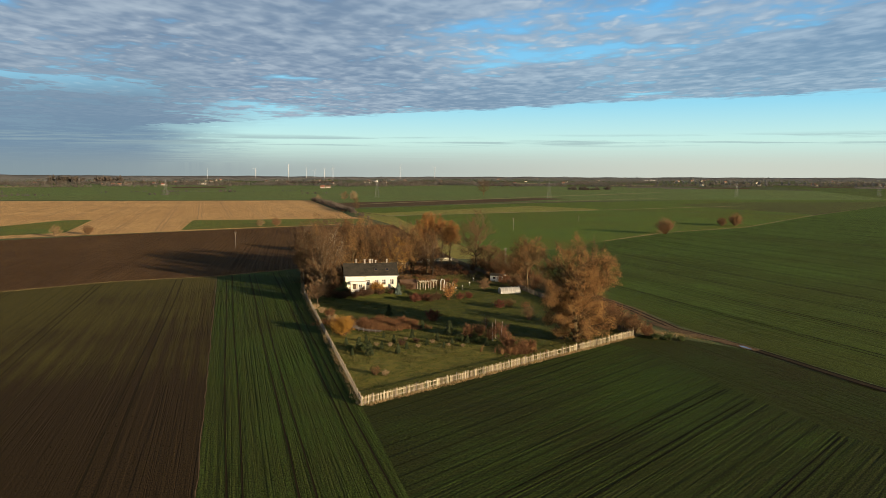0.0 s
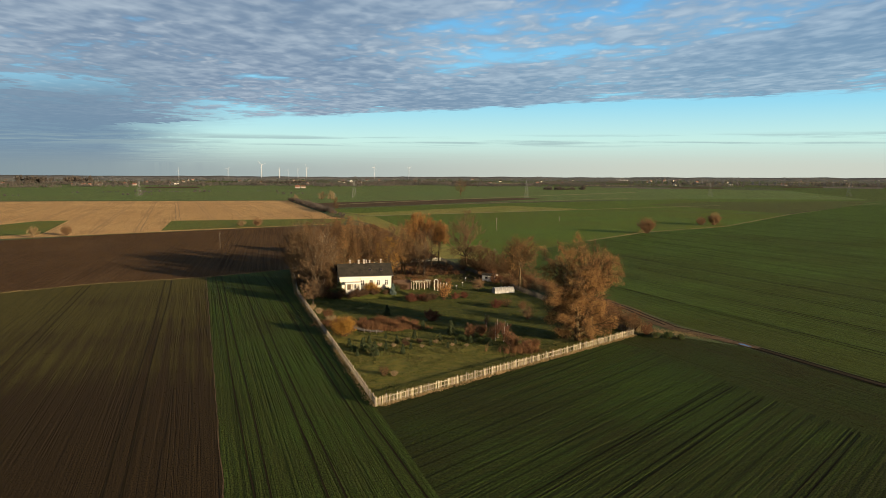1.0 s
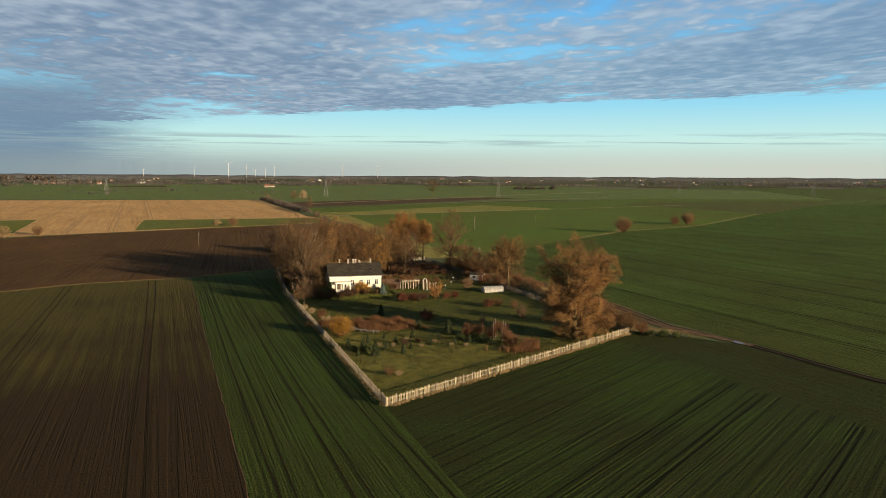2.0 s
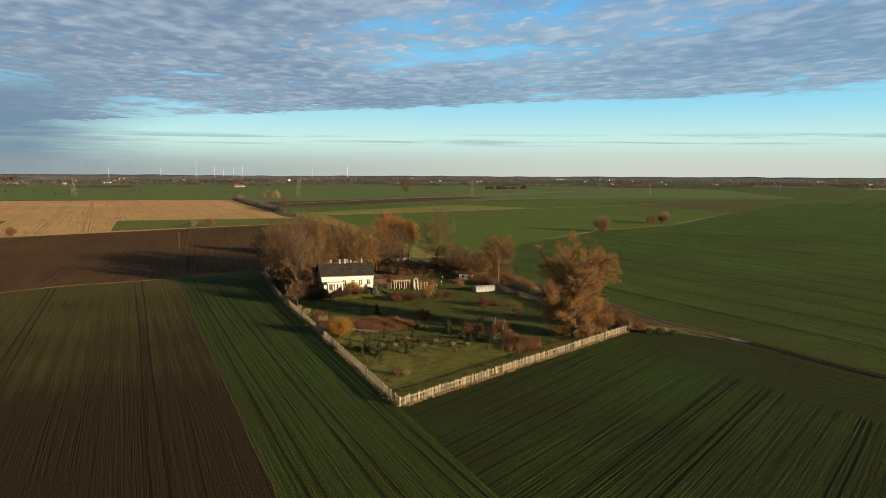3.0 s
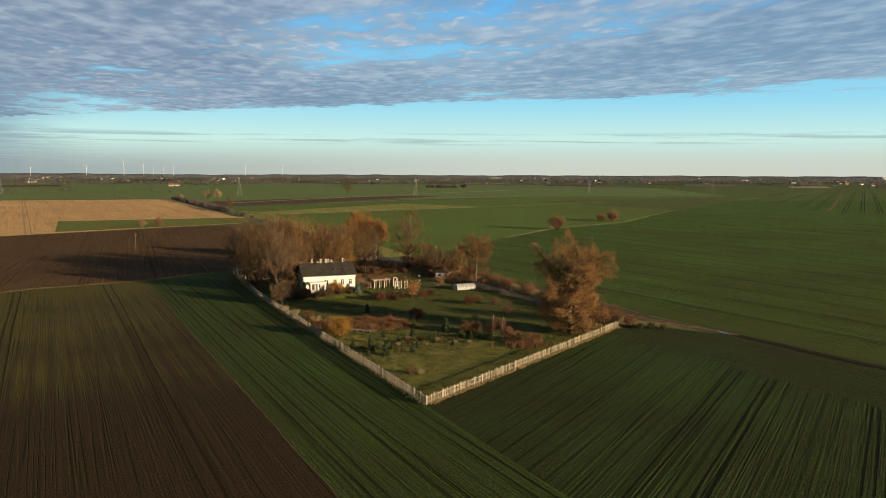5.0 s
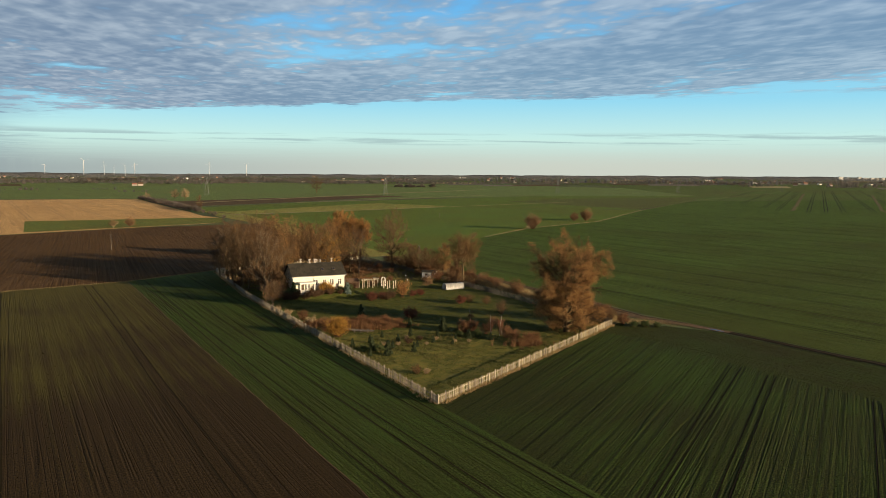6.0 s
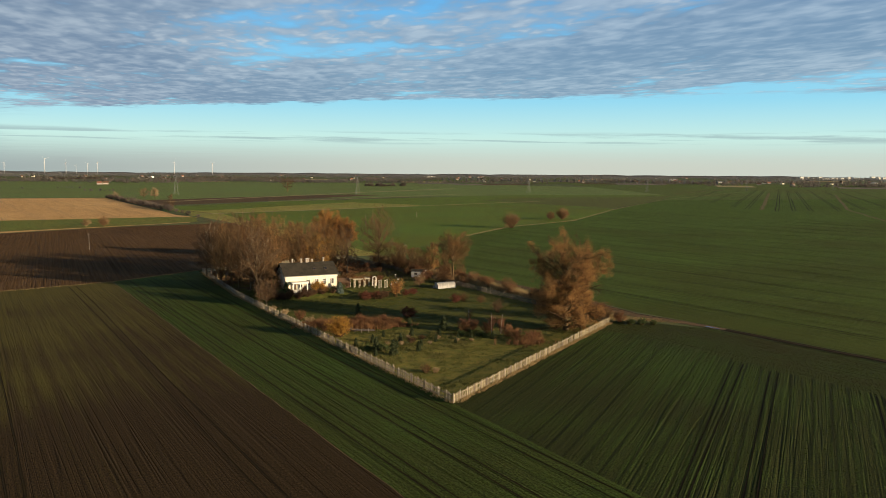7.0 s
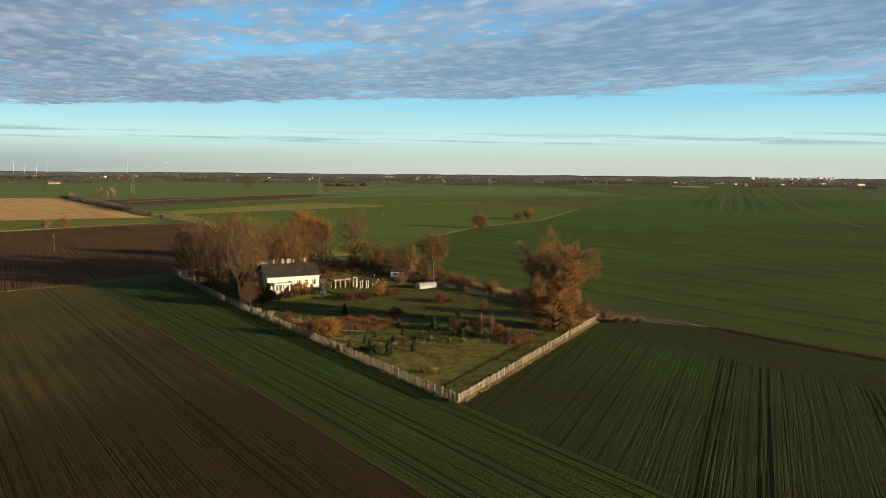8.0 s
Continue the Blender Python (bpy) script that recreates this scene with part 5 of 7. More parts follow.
blades("leaf_litter", scatter_in(LITTER, 2500, 43, 0.5, 1.0, 0.1, -0.4), M_LEAF_BROWN, "fallen brown leaves and stalks under the trees", "leaf litter", 3, 0.1, 0.4, 0.10, 4, 0.5, 0.9)
field("woodland_floor", [(28.2, 243), (14, 262), (-10, 264), (-30, 249), (-43.6, 249), NW, NE], 0.055, M_LITTER, "brown leaf-covered ground under the trees", "ground")
field("garden_bed", [(-14, 306), (4.2, 319), (11.5, 284), (-10, 277)], 0.07, M_PLOUGH, "bare reddish brown kitchen garden soil", "garden bed")

blades("dry_stalks", scatter_in([(-13, 304), (4, 317), (11, 285), (-10, 278)], 900, 51, 0.5, 1.1, 0.2, -0.2), M_REED, "dry reddish stalks on the kitchen garden", "stalks", 14, 0.2, 0.7, 0.05, 6, 0.3)
blades("undergrowth", scatter_in([(28, 244), (14, 262), (-8, 264), (-10, 276), (12, 283), (16, 305), (29, 262)], 1500, 52, 0.5, 1.2, 0.15, -0.1), M_HERB, "dry brown undergrowth near the thicket", "undergrowth", 15, 0.3, 0.9, 0.06, 6, 0.35)


def line_spots(line, n, seed, half, low=0.6, high=1.2):
    rnd = random.Random(seed)
    out = []
    for _ in range(n):
        k = rnd.randrange(len(line) - 1)
        x, y = along(line[k], line[k + 1], rnd.random())
        out.append((x + rnd.gauss(0, half), y + rnd.gauss(0, half), rnd.uniform(low, high)))
    return out


M_STRAW = leaf_mat("dry straw grass", (0.30, 0.215, 0.10), (0.22, 0.155, 0.075), (0.40, 0.30, 0.15))
blades("dry_grass", [(x + 0.35, y - 0.35, s) for x, y, s in line_spots([along(SW, SE, 0.01), SE], 900, 44, 0.22)],
       M_STRAW, "dry straw grass along the fence foot", "grass", 4, 0.2, 0.5, 0.04, 6, 0.2)
blades("dry_grass", [(x - 0.4, y - 0.1, s) for x, y, s in line_spots([SW, KINK, NW], 1100, 45, 0.25)], M_STRAW, "dry brown grass along the fence foot", "grass", 5, 0.2, 0.6, 0.04, 6, 0.2)
EAST = [(46.0, 181), (43.5, 200), (36.5, 236), (30, 262), (16, 312)]
blades("dry_grass", line_spots(EAST, 2600, 46, 1.2, 0.7, 1.3), M_STRAW, "tall straw-coloured grass between fence and track", "grass", 6, 0.6, 1.6, 0.06, 7, 0.4)
blades("dry_grass", line_spots([(45, 178.5), (52, 179), (59.5, 172)], 420, 47, 1.3), M_STRAW, "dry grass at the track's edge", "grass", 7, 0.1, 0.32, 0.05, 5, 0.4)
blades("dry_grass", line_spots(BOUNDS[0][:4], 420, 48, 0.5, 0.5, 1.3), M_STRAW, "dry grass strip between green fields", "grass", 8, 0.15, 0.4, 0.10, 5, 0.6)
blades("dry_grass", line_spots(BOUNDS[3], 900, 50, 0.4, 0.6, 1.2), M_STRAW, "dry grass strip beside ploughed soil", "grass", 10, 0.08, 0.24, 0.06, 5, 0.4)

SHRUB_BROWN = shrub_meshes(61, 3.2, 1.9, 26, 0.5, 0.22, M_TWIG, M_LEAF_BROWN)
SHRUB_RED = shrub_meshes(62, 2.4, 1.7, 24, 1.4, 0.24, M_TWIG_RED, M_LEAF_RED)
SHRUB_RUST = shrub_meshes(63, 3.0, 1.9, 26, 1.2, 0.24, M_TWIG_RED, M_REED)
SHRUB_YELLOW = shrub_meshes(64, 5.2, 3.1, 64, 5.0, 0.2, M_TWIG, M_LEAF_YELLOW, droop=0.04)
SHRUB_GOLD = shrub_meshes(65, 4.9, 1.5, 26, 2.2, 0.26, M_TWIG, M_LEAF_ORANGE)
SHRUB_TAN = shrub_meshes(66, 2.2, 1.6, 26, 0.6, 0.2, M_TWIG_PALE, M_STRAW)
SHRUB_HONEY = shrub_meshes(106, 3.0, 1.6, 26, 1.3, 0.2, M_TWIG_TAN, M_REED)
SHRUB_FAN = shrub_meshes(67, 5.0, 2.6, 34, 0.25, 0.2, M_TWIG_TAN, M_LEAF_BROWN, 0.035, 7)
FAN_TREE = tree_meshes("fan", 67, 6.8, 3.2, 0.17, 0.3, 20, 0.34, 0.4, 0.16, (M_BARK_TAN, M_TWIG_TAN, M_LEAF_BROWN), low=50, boughs=(7, 6, 8), twig=0.024, profile=(2.6, 3.1, 3.1, 2.7, 2.0))
SHRUB_GREEN = shrub_meshes(68, 1.6, 1.2, 18, 2.5, 0.2, M_TWIG, M_GREENLEAF)
SHRUB_DARK = shrub_meshes(69, 2.2, 1.6, 22, 1.2, 0.22, M_TWIG, M_LEAF_DARK)
SPRUCE, SPRUCE_BIG, SPRUCE_BLUE = spruce_meshes(71, 2.0, 0.7, M_NEEDLE), spruce_meshes(72, 3.4, 1.45, M_NEEDLE, 10), spruce_meshes(73, 3.2, 1.2, M_NEEDLE_BLUE, 10)

GARDEN = [
    (FAN_TREE, "small_tree", -34.9, 219.8, 1.0, "small bare fan-shaped tree by the fence", "small tree"),
    (SHRUB_YELLOW, "willow_bush", -22.4, 176.0, 0.82, "golden yellow willow bush by the reed bed", "willow bush"),
    (SHRUB_TAN, "shrub", -34.0, 211.0, 0.7, "pale dry shrub beside the fence", "shrub"),
    (SHRUB_TAN, "shrub", -31.5, 205.0, 0.75, "pale dry shrub beside the fence", "shrub"),
    (SHRUB_TAN, "shrub", -27.0, 192.0, 0.9, "pale dry shrub beside the fence", "shrub"),
    (SHRUB_RUST, "shrub", -28.5, 198.0, 0.8, "rusty brown bare shrub", "shrub"),
    (SHRUB_RED, "shrub", -2.2, 194.0, 1.15, "dark red leafed shrub on the lawn", "shrub"),
    (SHRUB_RED, "shrub", -7.5, 223.0, 1.0, "dark red leafed shrub in the bed", "shrub"),
    (SHRUB_RED, "shrub", -4.0, 224.5, 0.9, "dark red leafed shrub in the bed", "shrub"),
    (SHRUB_DARK, "shrub", -1.2, 226.0, 1.0, "dark brown shrub in the bed", "shrub"),
    (SHRUB_GOLD, "autumn_bush", 2.1, 226.5, 1.0, "slender golden orange autumn bush", "bush"),
    (SHRUB_RED, "shrub", 5.6, 228.0, 0.75, "low reddish shrub in the bed", "shrub"),
    (SHRUB_RED, "shrub", 8.2, 229.5, 0.75, "low reddish shrub in the bed", "shrub"),
    (FAN_TREE, "fruit_tree", 13.5, 242.5, 0.6, "small bare pale fruit tree", "fruit tree"),
    (SHRUB_RUST, "shrub", 6.1, 174.5, 0.95, "rusty bare shrub on the lawn", "shrub"),
    (SHRUB_RUST, "shrub", 8.6, 176.0, 0.8, "rusty bare shrub on the lawn", "shrub"),
    (SHRUB_RUST, "shrub", 10.6, 172.0, 0.8, "rusty bare shrub among birches", "shrub"),
    (SHRUB_RUST, "shrub", 13.6, 167.0, 0.9, "rusty bare shrub among birches", "shrub"),
    (SHRUB_RED, "shrub", 16.0, 212.5, 0.95, "dark red bare shrub near the greenhouse", "shrub"),
    (SHRUB_BROWN, "shrub", 18.8, 214.0, 0.75, "brown bare shrub near the greenhouse", "shrub"),
    (SHRUB_BROWN, "shrub", 22.8, 210.7, 0.7, "brown bare shrub near the greenhouse", "shrub"),
    (SHRUB_FAN, "small_tree", 22.0, 195.5, 0.72, "small bare tree on the lawn", "small tree"),
    (SHRUB_BROWN, "shrub", -12.2, 141.2, 0.55, "low heap of cut brown twigs", "shrub"),
    (SHRUB_TAN, "shrub", -10.4, 140.8, 0.5, "low heap of pale cut twigs", "shrub"),
    (SHRUB_GREEN, "shrub", -15.8, 160.0, 0.9, "low green shrub in the grass", "shrub"),
    (SHRUB_GREEN, "shrub", -19.0, 160.5, 0.8, "low green shrub in the grass", "shrub"),
    (SHRUB_GREEN, "shrub", 3.8, 170.0, 0.8, "low green shrub in the grass", "shrub"),
    (SHRUB_GREEN, "shrub", 7.8, 168.5, 0.7, "low green shrub in the grass", "shrub"),
    (SHRUB_DARK, "shrub", -8.6, 166.0, 0.6, "low brown shrub in the grass", "shrub"),
    (SHRUB_DARK, "shrub", -5.6, 168.5, 0.5, "low brown shrub in the grass", "shrub"),
    (SPRUCE, "spruce", -13.6, 201.2, 1.49, "small dark green spruce on the lawn", "spruce"),
    (SPRUCE, "spruce", -14.7, 156.4, 1.56, "small dark green spruce on the lawn", "spruce"),
    (SPRUCE, "spruce", -17.2, 161.0, 1.43, "small dark green spruce on the lawn", "spruce"),
    (SPRUCE, "spruce", -9.0, 158.2, 1.04, "small dark green spruce on the lawn", "spruce"),
    (SPRUCE, "spruce", -6.6, 173.3, 1.04, "small dark green spruce on the lawn", "spruce"),
    (SPRUCE, "spruce", -4.6, 183.5, 1.10, "small dark green spruce on the lawn", "spruce"),
    (SPRUCE, "spruce", 5.5, 168.0, 0.91, "small dark green spruce on the lawn", "spruce"),
    (SPRUCE, "spruce", -20.5, 166.0, 0.91, "small dark green spruce on the lawn", "spruce"),
    (SPRUCE_BIG, "spruce", 1.7, 176.6, 1.0, "broad dark green spruce on the lawn", "spruce"),
    (SPRUCE_BLUE, "spruce", -12.9, 233.6, 1.05, "pale blue spruce beside the house", "spruce"),
    (SPRUCE_BIG, "juniper", -28.6, 232.0, 1.15, "dense dark green juniper at the house corner", "juniper"),
    (SPRUCE_BIG, "juniper", -31.0, 238.0, 1.5, "dense dark green juniper beside the gable", "juniper"),
    (SHRUB_DARK, "shrub", -33.5, 230.0, 1.1, "dark brown shrub before the house", "shrub"),
    (SHRUB_DARK, "shrub", -31.0, 229.0, 1.0, "dark brown shrub before the house", "shrub"),
    (SHRUB_BROWN, "shrub", -28.2, 229.2, 0.7, "brown bare shrub before the house", "shrub"),
    (SHRUB_DARK, "shrub", -25.4, 229.0, 0.8, "dark red brown shrub before the house", "shrub"),
    (SHRUB_DARK, "shrub", -22.8, 229.8, 0.75, "dark red brown shrub before the house", "shrub"),
    (SHRUB_YELLOW, "shrub", -19.2, 233.4, 0.62, "yellow leafed shrub before the house wall", "shrub"),
    (SHRUB_BROWN, "shrub", -16.6, 234.4, 0.6, "brown bare shrub before the house wall", "shrub"),
    (SHRUB_DARK, "shrub", -20.6, 231.4, 0.7, "dark red brown shrub before the house", "shrub"),
    (SHRUB_BROWN, "shrub", -17.6, 232.4, 0.55, "brown bare shrub before the house wall", "shrub"),
    (SHRUB_DARK, "shrub", -15.0, 232.8, 0.6, "dark red brown shrub before the house", "shrub"),
    (SHRUB_GREEN, "shrub", -14.6, 235.2, 0.9, "low green shrub before the house wall", "shrub"),
    (SHRUB_GREEN, "shrub", -12.2, 236.6, 1.2, "dark green shrub at the house corner", "shrub"),
    (SHRUB_GREEN, "shrub", -30.2, 231.4, 1.5, "dark green shrub beside the porch", "shrub"),
]
for x, y, size in ((-17.5, 185.0, 0.62), (-15.0, 190.5, 0.7), (-12.0, 186.0, 0.6), (-9.5, 189.5, 0.66), (-10.2, 183.4, 0.55), (-19.0, 190.0, 0.6), (-22.5, 186.0, 0.7), (-24.6, 182.6, 0.62), (-6.4, 187.0, 0.55), (14.2, 163.2, 0.85), (16.6, 161.0, 0.8), (18.6, 162.4, 0.7)):
    GARDEN.append((SHRUB_RUST, "shrub", x, y, size, "rusty dry shrub in the reed bed" if x < 0 else "rusty dry shrub near the fence", "shrub"))
for x, y, size in ((-18.2, 156.8, 0.5), (-12.6, 162.6, 0.55), (-10.4, 168.2, 0.6), (-7.4, 162.4, 0.5), (-3.2, 165.8, 0.55), (-1.0, 170.6, 0.6), (2.2, 167.2, 0.45), (-16.4, 168.6, 0.6), (-13.0, 173.4, 0.5), (0.4, 163.2, 0.45), (9.6, 165.4, 0.6)):
    GARDEN.append((SPRUCE, "spruce", x, y, size * 1.5, "very small dark green conifer in rough grass", "spruce"))
for x, y, size in ((-11.0, 164.8, 0.7), (-5.0, 164.0, 0.6), (-2.0, 168.0, 0.7), (1.4, 165.0, 0.6), (-14.0, 165.4, 0.65), (-8.0, 171.0, 0.6), (4.4, 164.4, 0.6)):
    GARDEN.append((SHRUB_TAN, "shrub", x, y, size * 0.6, "low pale dry weeds in rough grass", "weeds"))
for x, y, size in ((-27.6, 230.6, 0.95), (-24.2, 230.2, 0.9), (-21.6, 230.6, 0.8), (-18.4, 231.6, 0.65), (-29.6, 228.4, 0.95), (-12.0, 243.4, 0.9), (-9.6, 244.2, 0.95), (-10.8, 242.0, 0.7), (-3.0, 223.6, 0.9), (-6.0, 225.4, 0.85)):
    GARDEN.append((SHRUB_DARK, "shrub", x, y, size, "dark brown shrub near the house", "shrub"))
for u in (5.6, 6.9, 8.1, 9.2, 10.6, 12.0, 13.2, 14.6):
    c, q = math.cos(radians(HA)), math.sin(radians(HA))
    w = -2.0 - 0.6 * math.sin(u * 2.1)
    GARDEN.append((SHRUB_DARK if int(u * 10) % 3 else SHRUB_GREEN, "shrub", HX + u * c - w * q, HY + u * q + w * c, 0.68 + 0.1 * math.sin(u * 3.7), "dense dark shrub before the house wall", "shrub"))
for k, (me, name, x, y, size, label, cat) in enumerate(GARDEN):
    plant(name, me, x, y, rise(x, y), k * 53 % 360, size, label, cat)

# shrubs between the fence and the track, and the thicket north of the greenhouse
rnd = random.Random(81)
for k in range(26):
    f = (k + rnd.random()) / 26 * (len(EAST) - 1)
    x, y = along(EAST[int(f)], EAST[int(f) + 1], f - int(f))
    me, label = ((SHRUB_BROWN, "bare brown shrub between fence and track"), (SHRUB_HONEY, "honey brown shrub between fence and track"), (SHRUB_RUST, "rusty shrub between fence and track"))[k % 3]
    plant("shrub", me, x + rnd.uniform(-1.5, 1.5), y + rnd.uniform(-1, 1), 0.02, rnd.uniform(0, 360), rnd.uniform(0.75, 1.25), label, "shrub", "shrubs along the track")
THICKET = [(17, 302), (20.5, 297), (23, 290), (27, 297), (26, 283), (18, 290), (23, 304), (21, 283), (31, 272), (33, 263), (24, 277), (29, 266), (15, 310)]
for k, (x, y) in enumerate(THICKET):
    plant("sapling", SAPLING, x, y, 0, k * 61, 0.7 + 0.4 * rnd.random(), "young bare brown tree in the thicket", "young tree", "thicket by the fence")
    plant("shrub", SHRUB_BROWN, x + rnd.uniform(-3, 3), y + rnd.uniform(-3, 3), 0, k * 41, rnd.uniform(0.8, 1.3), "bare brown shrub in the thicket", "shrub", "thicket by the fence")
for k in range(16):
    f = rnd.random()
    x, y = along((29.5, 246), (15.5, 300), f)
    plant("shrub", SHRUB_BROWN if k % 3 else SHRUB_RUST, x - rnd.uniform(0.8, 6), y + rnd.uniform(-3, 3), 0, k * 67, rnd.uniform(0.6, 1.1), "bare brown shrub inside the track fence", "shrub", "thicket by the fence")
plant("young_tree", RUSTY, 29.3, 282.2, 0, 10, 0.95, "young tree with rusty orange leaves", "young tree")
plant("young_tree", SAPLING, 38.0, 183.0, 0, 100, 0.8, "bushy young brown tree by the fence corner", "young tree")
plant("young_tree", RUSTY, 35.5, 180.0, 0, 60, 0.62, "bushy young oak with brown leaves by the fence corner", "young tree")
for x, y, size, me, label in ((43.8, 178.5, 1.0, SHRUB_BROWN, "bare brown shrub at the fence corner"), (46.5, 176.0, 0.9, SHRUB_RUST, "rusty shrub at the fence corner"), (36.0, 183.5, 1.3, SHRUB_BROWN, "bare brown shrub by the oak"),
                              (41.0, 184.0, 1.4, SHRUB_BROWN, "bare brown shrub by the oak"), (33.5, 187.0, 1.1, SHRUB_BROWN, "bare brown shrub by the oak"), (50.2, 171.6, 0.9, SHRUB_GREEN, "low dark bramble heap outside the fence"),
                              (47.6, 172.2, 0.8, SHRUB_GREEN, "low dark bramble heap outside the fence"), (52.6, 170.6, 0.7, SHRUB_GREEN, "low dark bramble heap outside the fence")):
    plant("shrub", me, x, y, 0.02, x * 37 % 360, size, label, "shrub")

# trees and shrubs close to the west gable
for k, (me, name, x, y, size, label, cat) in enumerate(((SAPLING, "sapling", -31.5, 236.0, 0.85, "young bare tree beside the west gable", "young tree"), (SAPLING, "sapling", -33.5, 239.5, 1.0, "young bare tree beside the west gable", "young tree"),
                                                       (BARE_B, "tree", -36.5, 243.5, 0.75, "bare brown tree beside the west gable", "tree"), (SAPLING, "sapling", -30.8, 243.0, 0.9, "young bare tree beside the west gable", "young tree"),
                                                       (SHRUB_BROWN, "shrub", -30.4, 233.2, 1.2, "dense brown shrub at the house corner", "shrub"), (SHRUB_BROWN, "shrub", -32.8, 235.5, 1.3, "dense brown shrub at the house corner", "shrub"))):
    plant(name, me, x, y, 0, k * 71, size, label, cat)

# shrubs under the grove
for k in range(44):
    x, y = rnd.uniform(-49, 2), rnd.uniform(248, 300)
    if not in_house(x, y, 2.5) and inside(YARD, x, y) and not (x > -17 and y > 268):
        plant("shrub", SHRUB_BROWN, x, y, 0, k * 47, rnd.uniform(0.7, 1.2), "bare brown undergrowth shrub in the grove", "shrub", "undergrowth of the grove")


def birch(seed, height):
    g, r = Geo(), random.Random(seed)
    pts = bend(Vector((0, 0, -0.1)), Vector((0, 0, 1)), height, 6, r, 0.1, 0.04)
    g.tube(pts, [0.095 - 0.012 * i for i in range(7)], 7)
    tw = shrub_meshes(seed, height * 0.7, 0.8, 10, 0.35, 0.16, M_TWIG_RED, M_REED, 0.022)
    return [("trunk", g.mesh("trunk", M_WHITEBARK, True))], tw


for k, (x, y, h) in enumerate(((10.5, 184.2, 3.6), (12.0, 172.7, 4.6), (12.9, 169.2, 4.8), (11.2, 170.4, 4.2), (13.8, 170.8, 4.0))):
    tr, tw = birch(90 + k, h)
    ob = plant("birch", tr, x, y, 0.02, k * 70, 1.0, "young white-stemmed birch with rusty twigs", "birch", "young birches")
    for n, me in tw:
        c = part("crown" if n == "stem" else n, me, None, ob)
        c.matrix_basis = pose(0, 0, h * 0.22)

# reed beds and the curved boardwalk
REED = (-13.2, 187.5)
spots = [(REED[0] + r * 7.0 * math.cos(a), REED[1] + r * 6.6 * math.sin(a), s) for r, a, s in
         [(math.sqrt(rnd.random()), rnd.uniform(0, 6.283), rnd.uniform(0.7, 1.2)) for _ in range(900)]]
spots = [p for p in spots if noise.noise((p[0] * 0.45, p[1] * 0.45, 3.0)) > -0.12]
spots += [(-25.0 + rnd.gauss(0, 2.2), 190.5 + rnd.gauss(0, 2.0), rnd.uniform(0.6, 1.1)) for _ in range(260)]
blades("reeds", spots, M_REED, "rusty brown reed bed inside a boardwalk", "reeds", 11, 0.7, 1.5, 0.05, 10, 0.3, 0.25)
spots = [(x, y, s) for x, y, s in [(15.6 + rnd.gauss(0, 2.0), 159.4 + rnd.gauss(0, 1.3), rnd.uniform(0.6, 1.05)) for _ in range(130)]]
blades("reeds", spots, M_REED, "rusty reddish tall weeds near the fence", "reeds", 12, 0.8, 2.0, 0.05, 9, 0.3, 0.25)
spots = [(-7.0 + rnd.gauss(0, 1.6), 184.5 + rnd.gauss(0, 1.2), rnd.uniform(0.6, 1.0)) for _ in range(120)]
blades("reeds", spots, M_REED, "rusty reddish weeds beside the reed bed", "reeds", 13, 0.6, 1.2, 0.05, 9, 0.3, 0.3)


def boardwalk():
    ob = thing("boardwalk", pose(REED[0], REED[1], 0), "curved grey plank boardwalk round the reed bed", "boardwalk")
    me = Geo().box(-0.75, 0.75, -0.09, 0.09, 0.42, 0.47).mesh("plank", M_GREYWOOD)
    post = Geo().box(-0.06, 0.06, -0.06, 0.06, -0.1, 1.0, 0.015).mesh("post", M_GREYWOOD)
    n, r = 70, 8.2
    for i in range(n):
        a = radians(165 + 100 * i / (n - 1))
        p = part("plank", me, M_GREYWOOD, ob)
        p.matrix_basis = pose(r * math.cos(a), r * math.sin(a), rnd.uniform(-0.01, 0.01), 0, 0, math.degrees(a) + rnd.uniform(-1, 1))
        if i % 7 == 0:
            for q in (r - 0.7, r + 0.7):
                s = part("post", post, M_GREYWOOD, ob)
                s.matrix_basis = pose(q * math.cos(a), q * math.sin(a), -0.25 if q < r else rnd.uniform(-0.5, 0.1), 0, 0, math.degrees(a))
    for q in (r - 0.6, r + 0.6):
        pts = [(q * math.cos(radians(165 + 10 * i)), q * math.sin(radians(165 + 10 * i)), 0.37) for i in range(11)]
        part("bearer", Geo().tube(pts, [0.06] * 11, 4), M_DARKWOOD, ob)
    return ob


boardwalk()


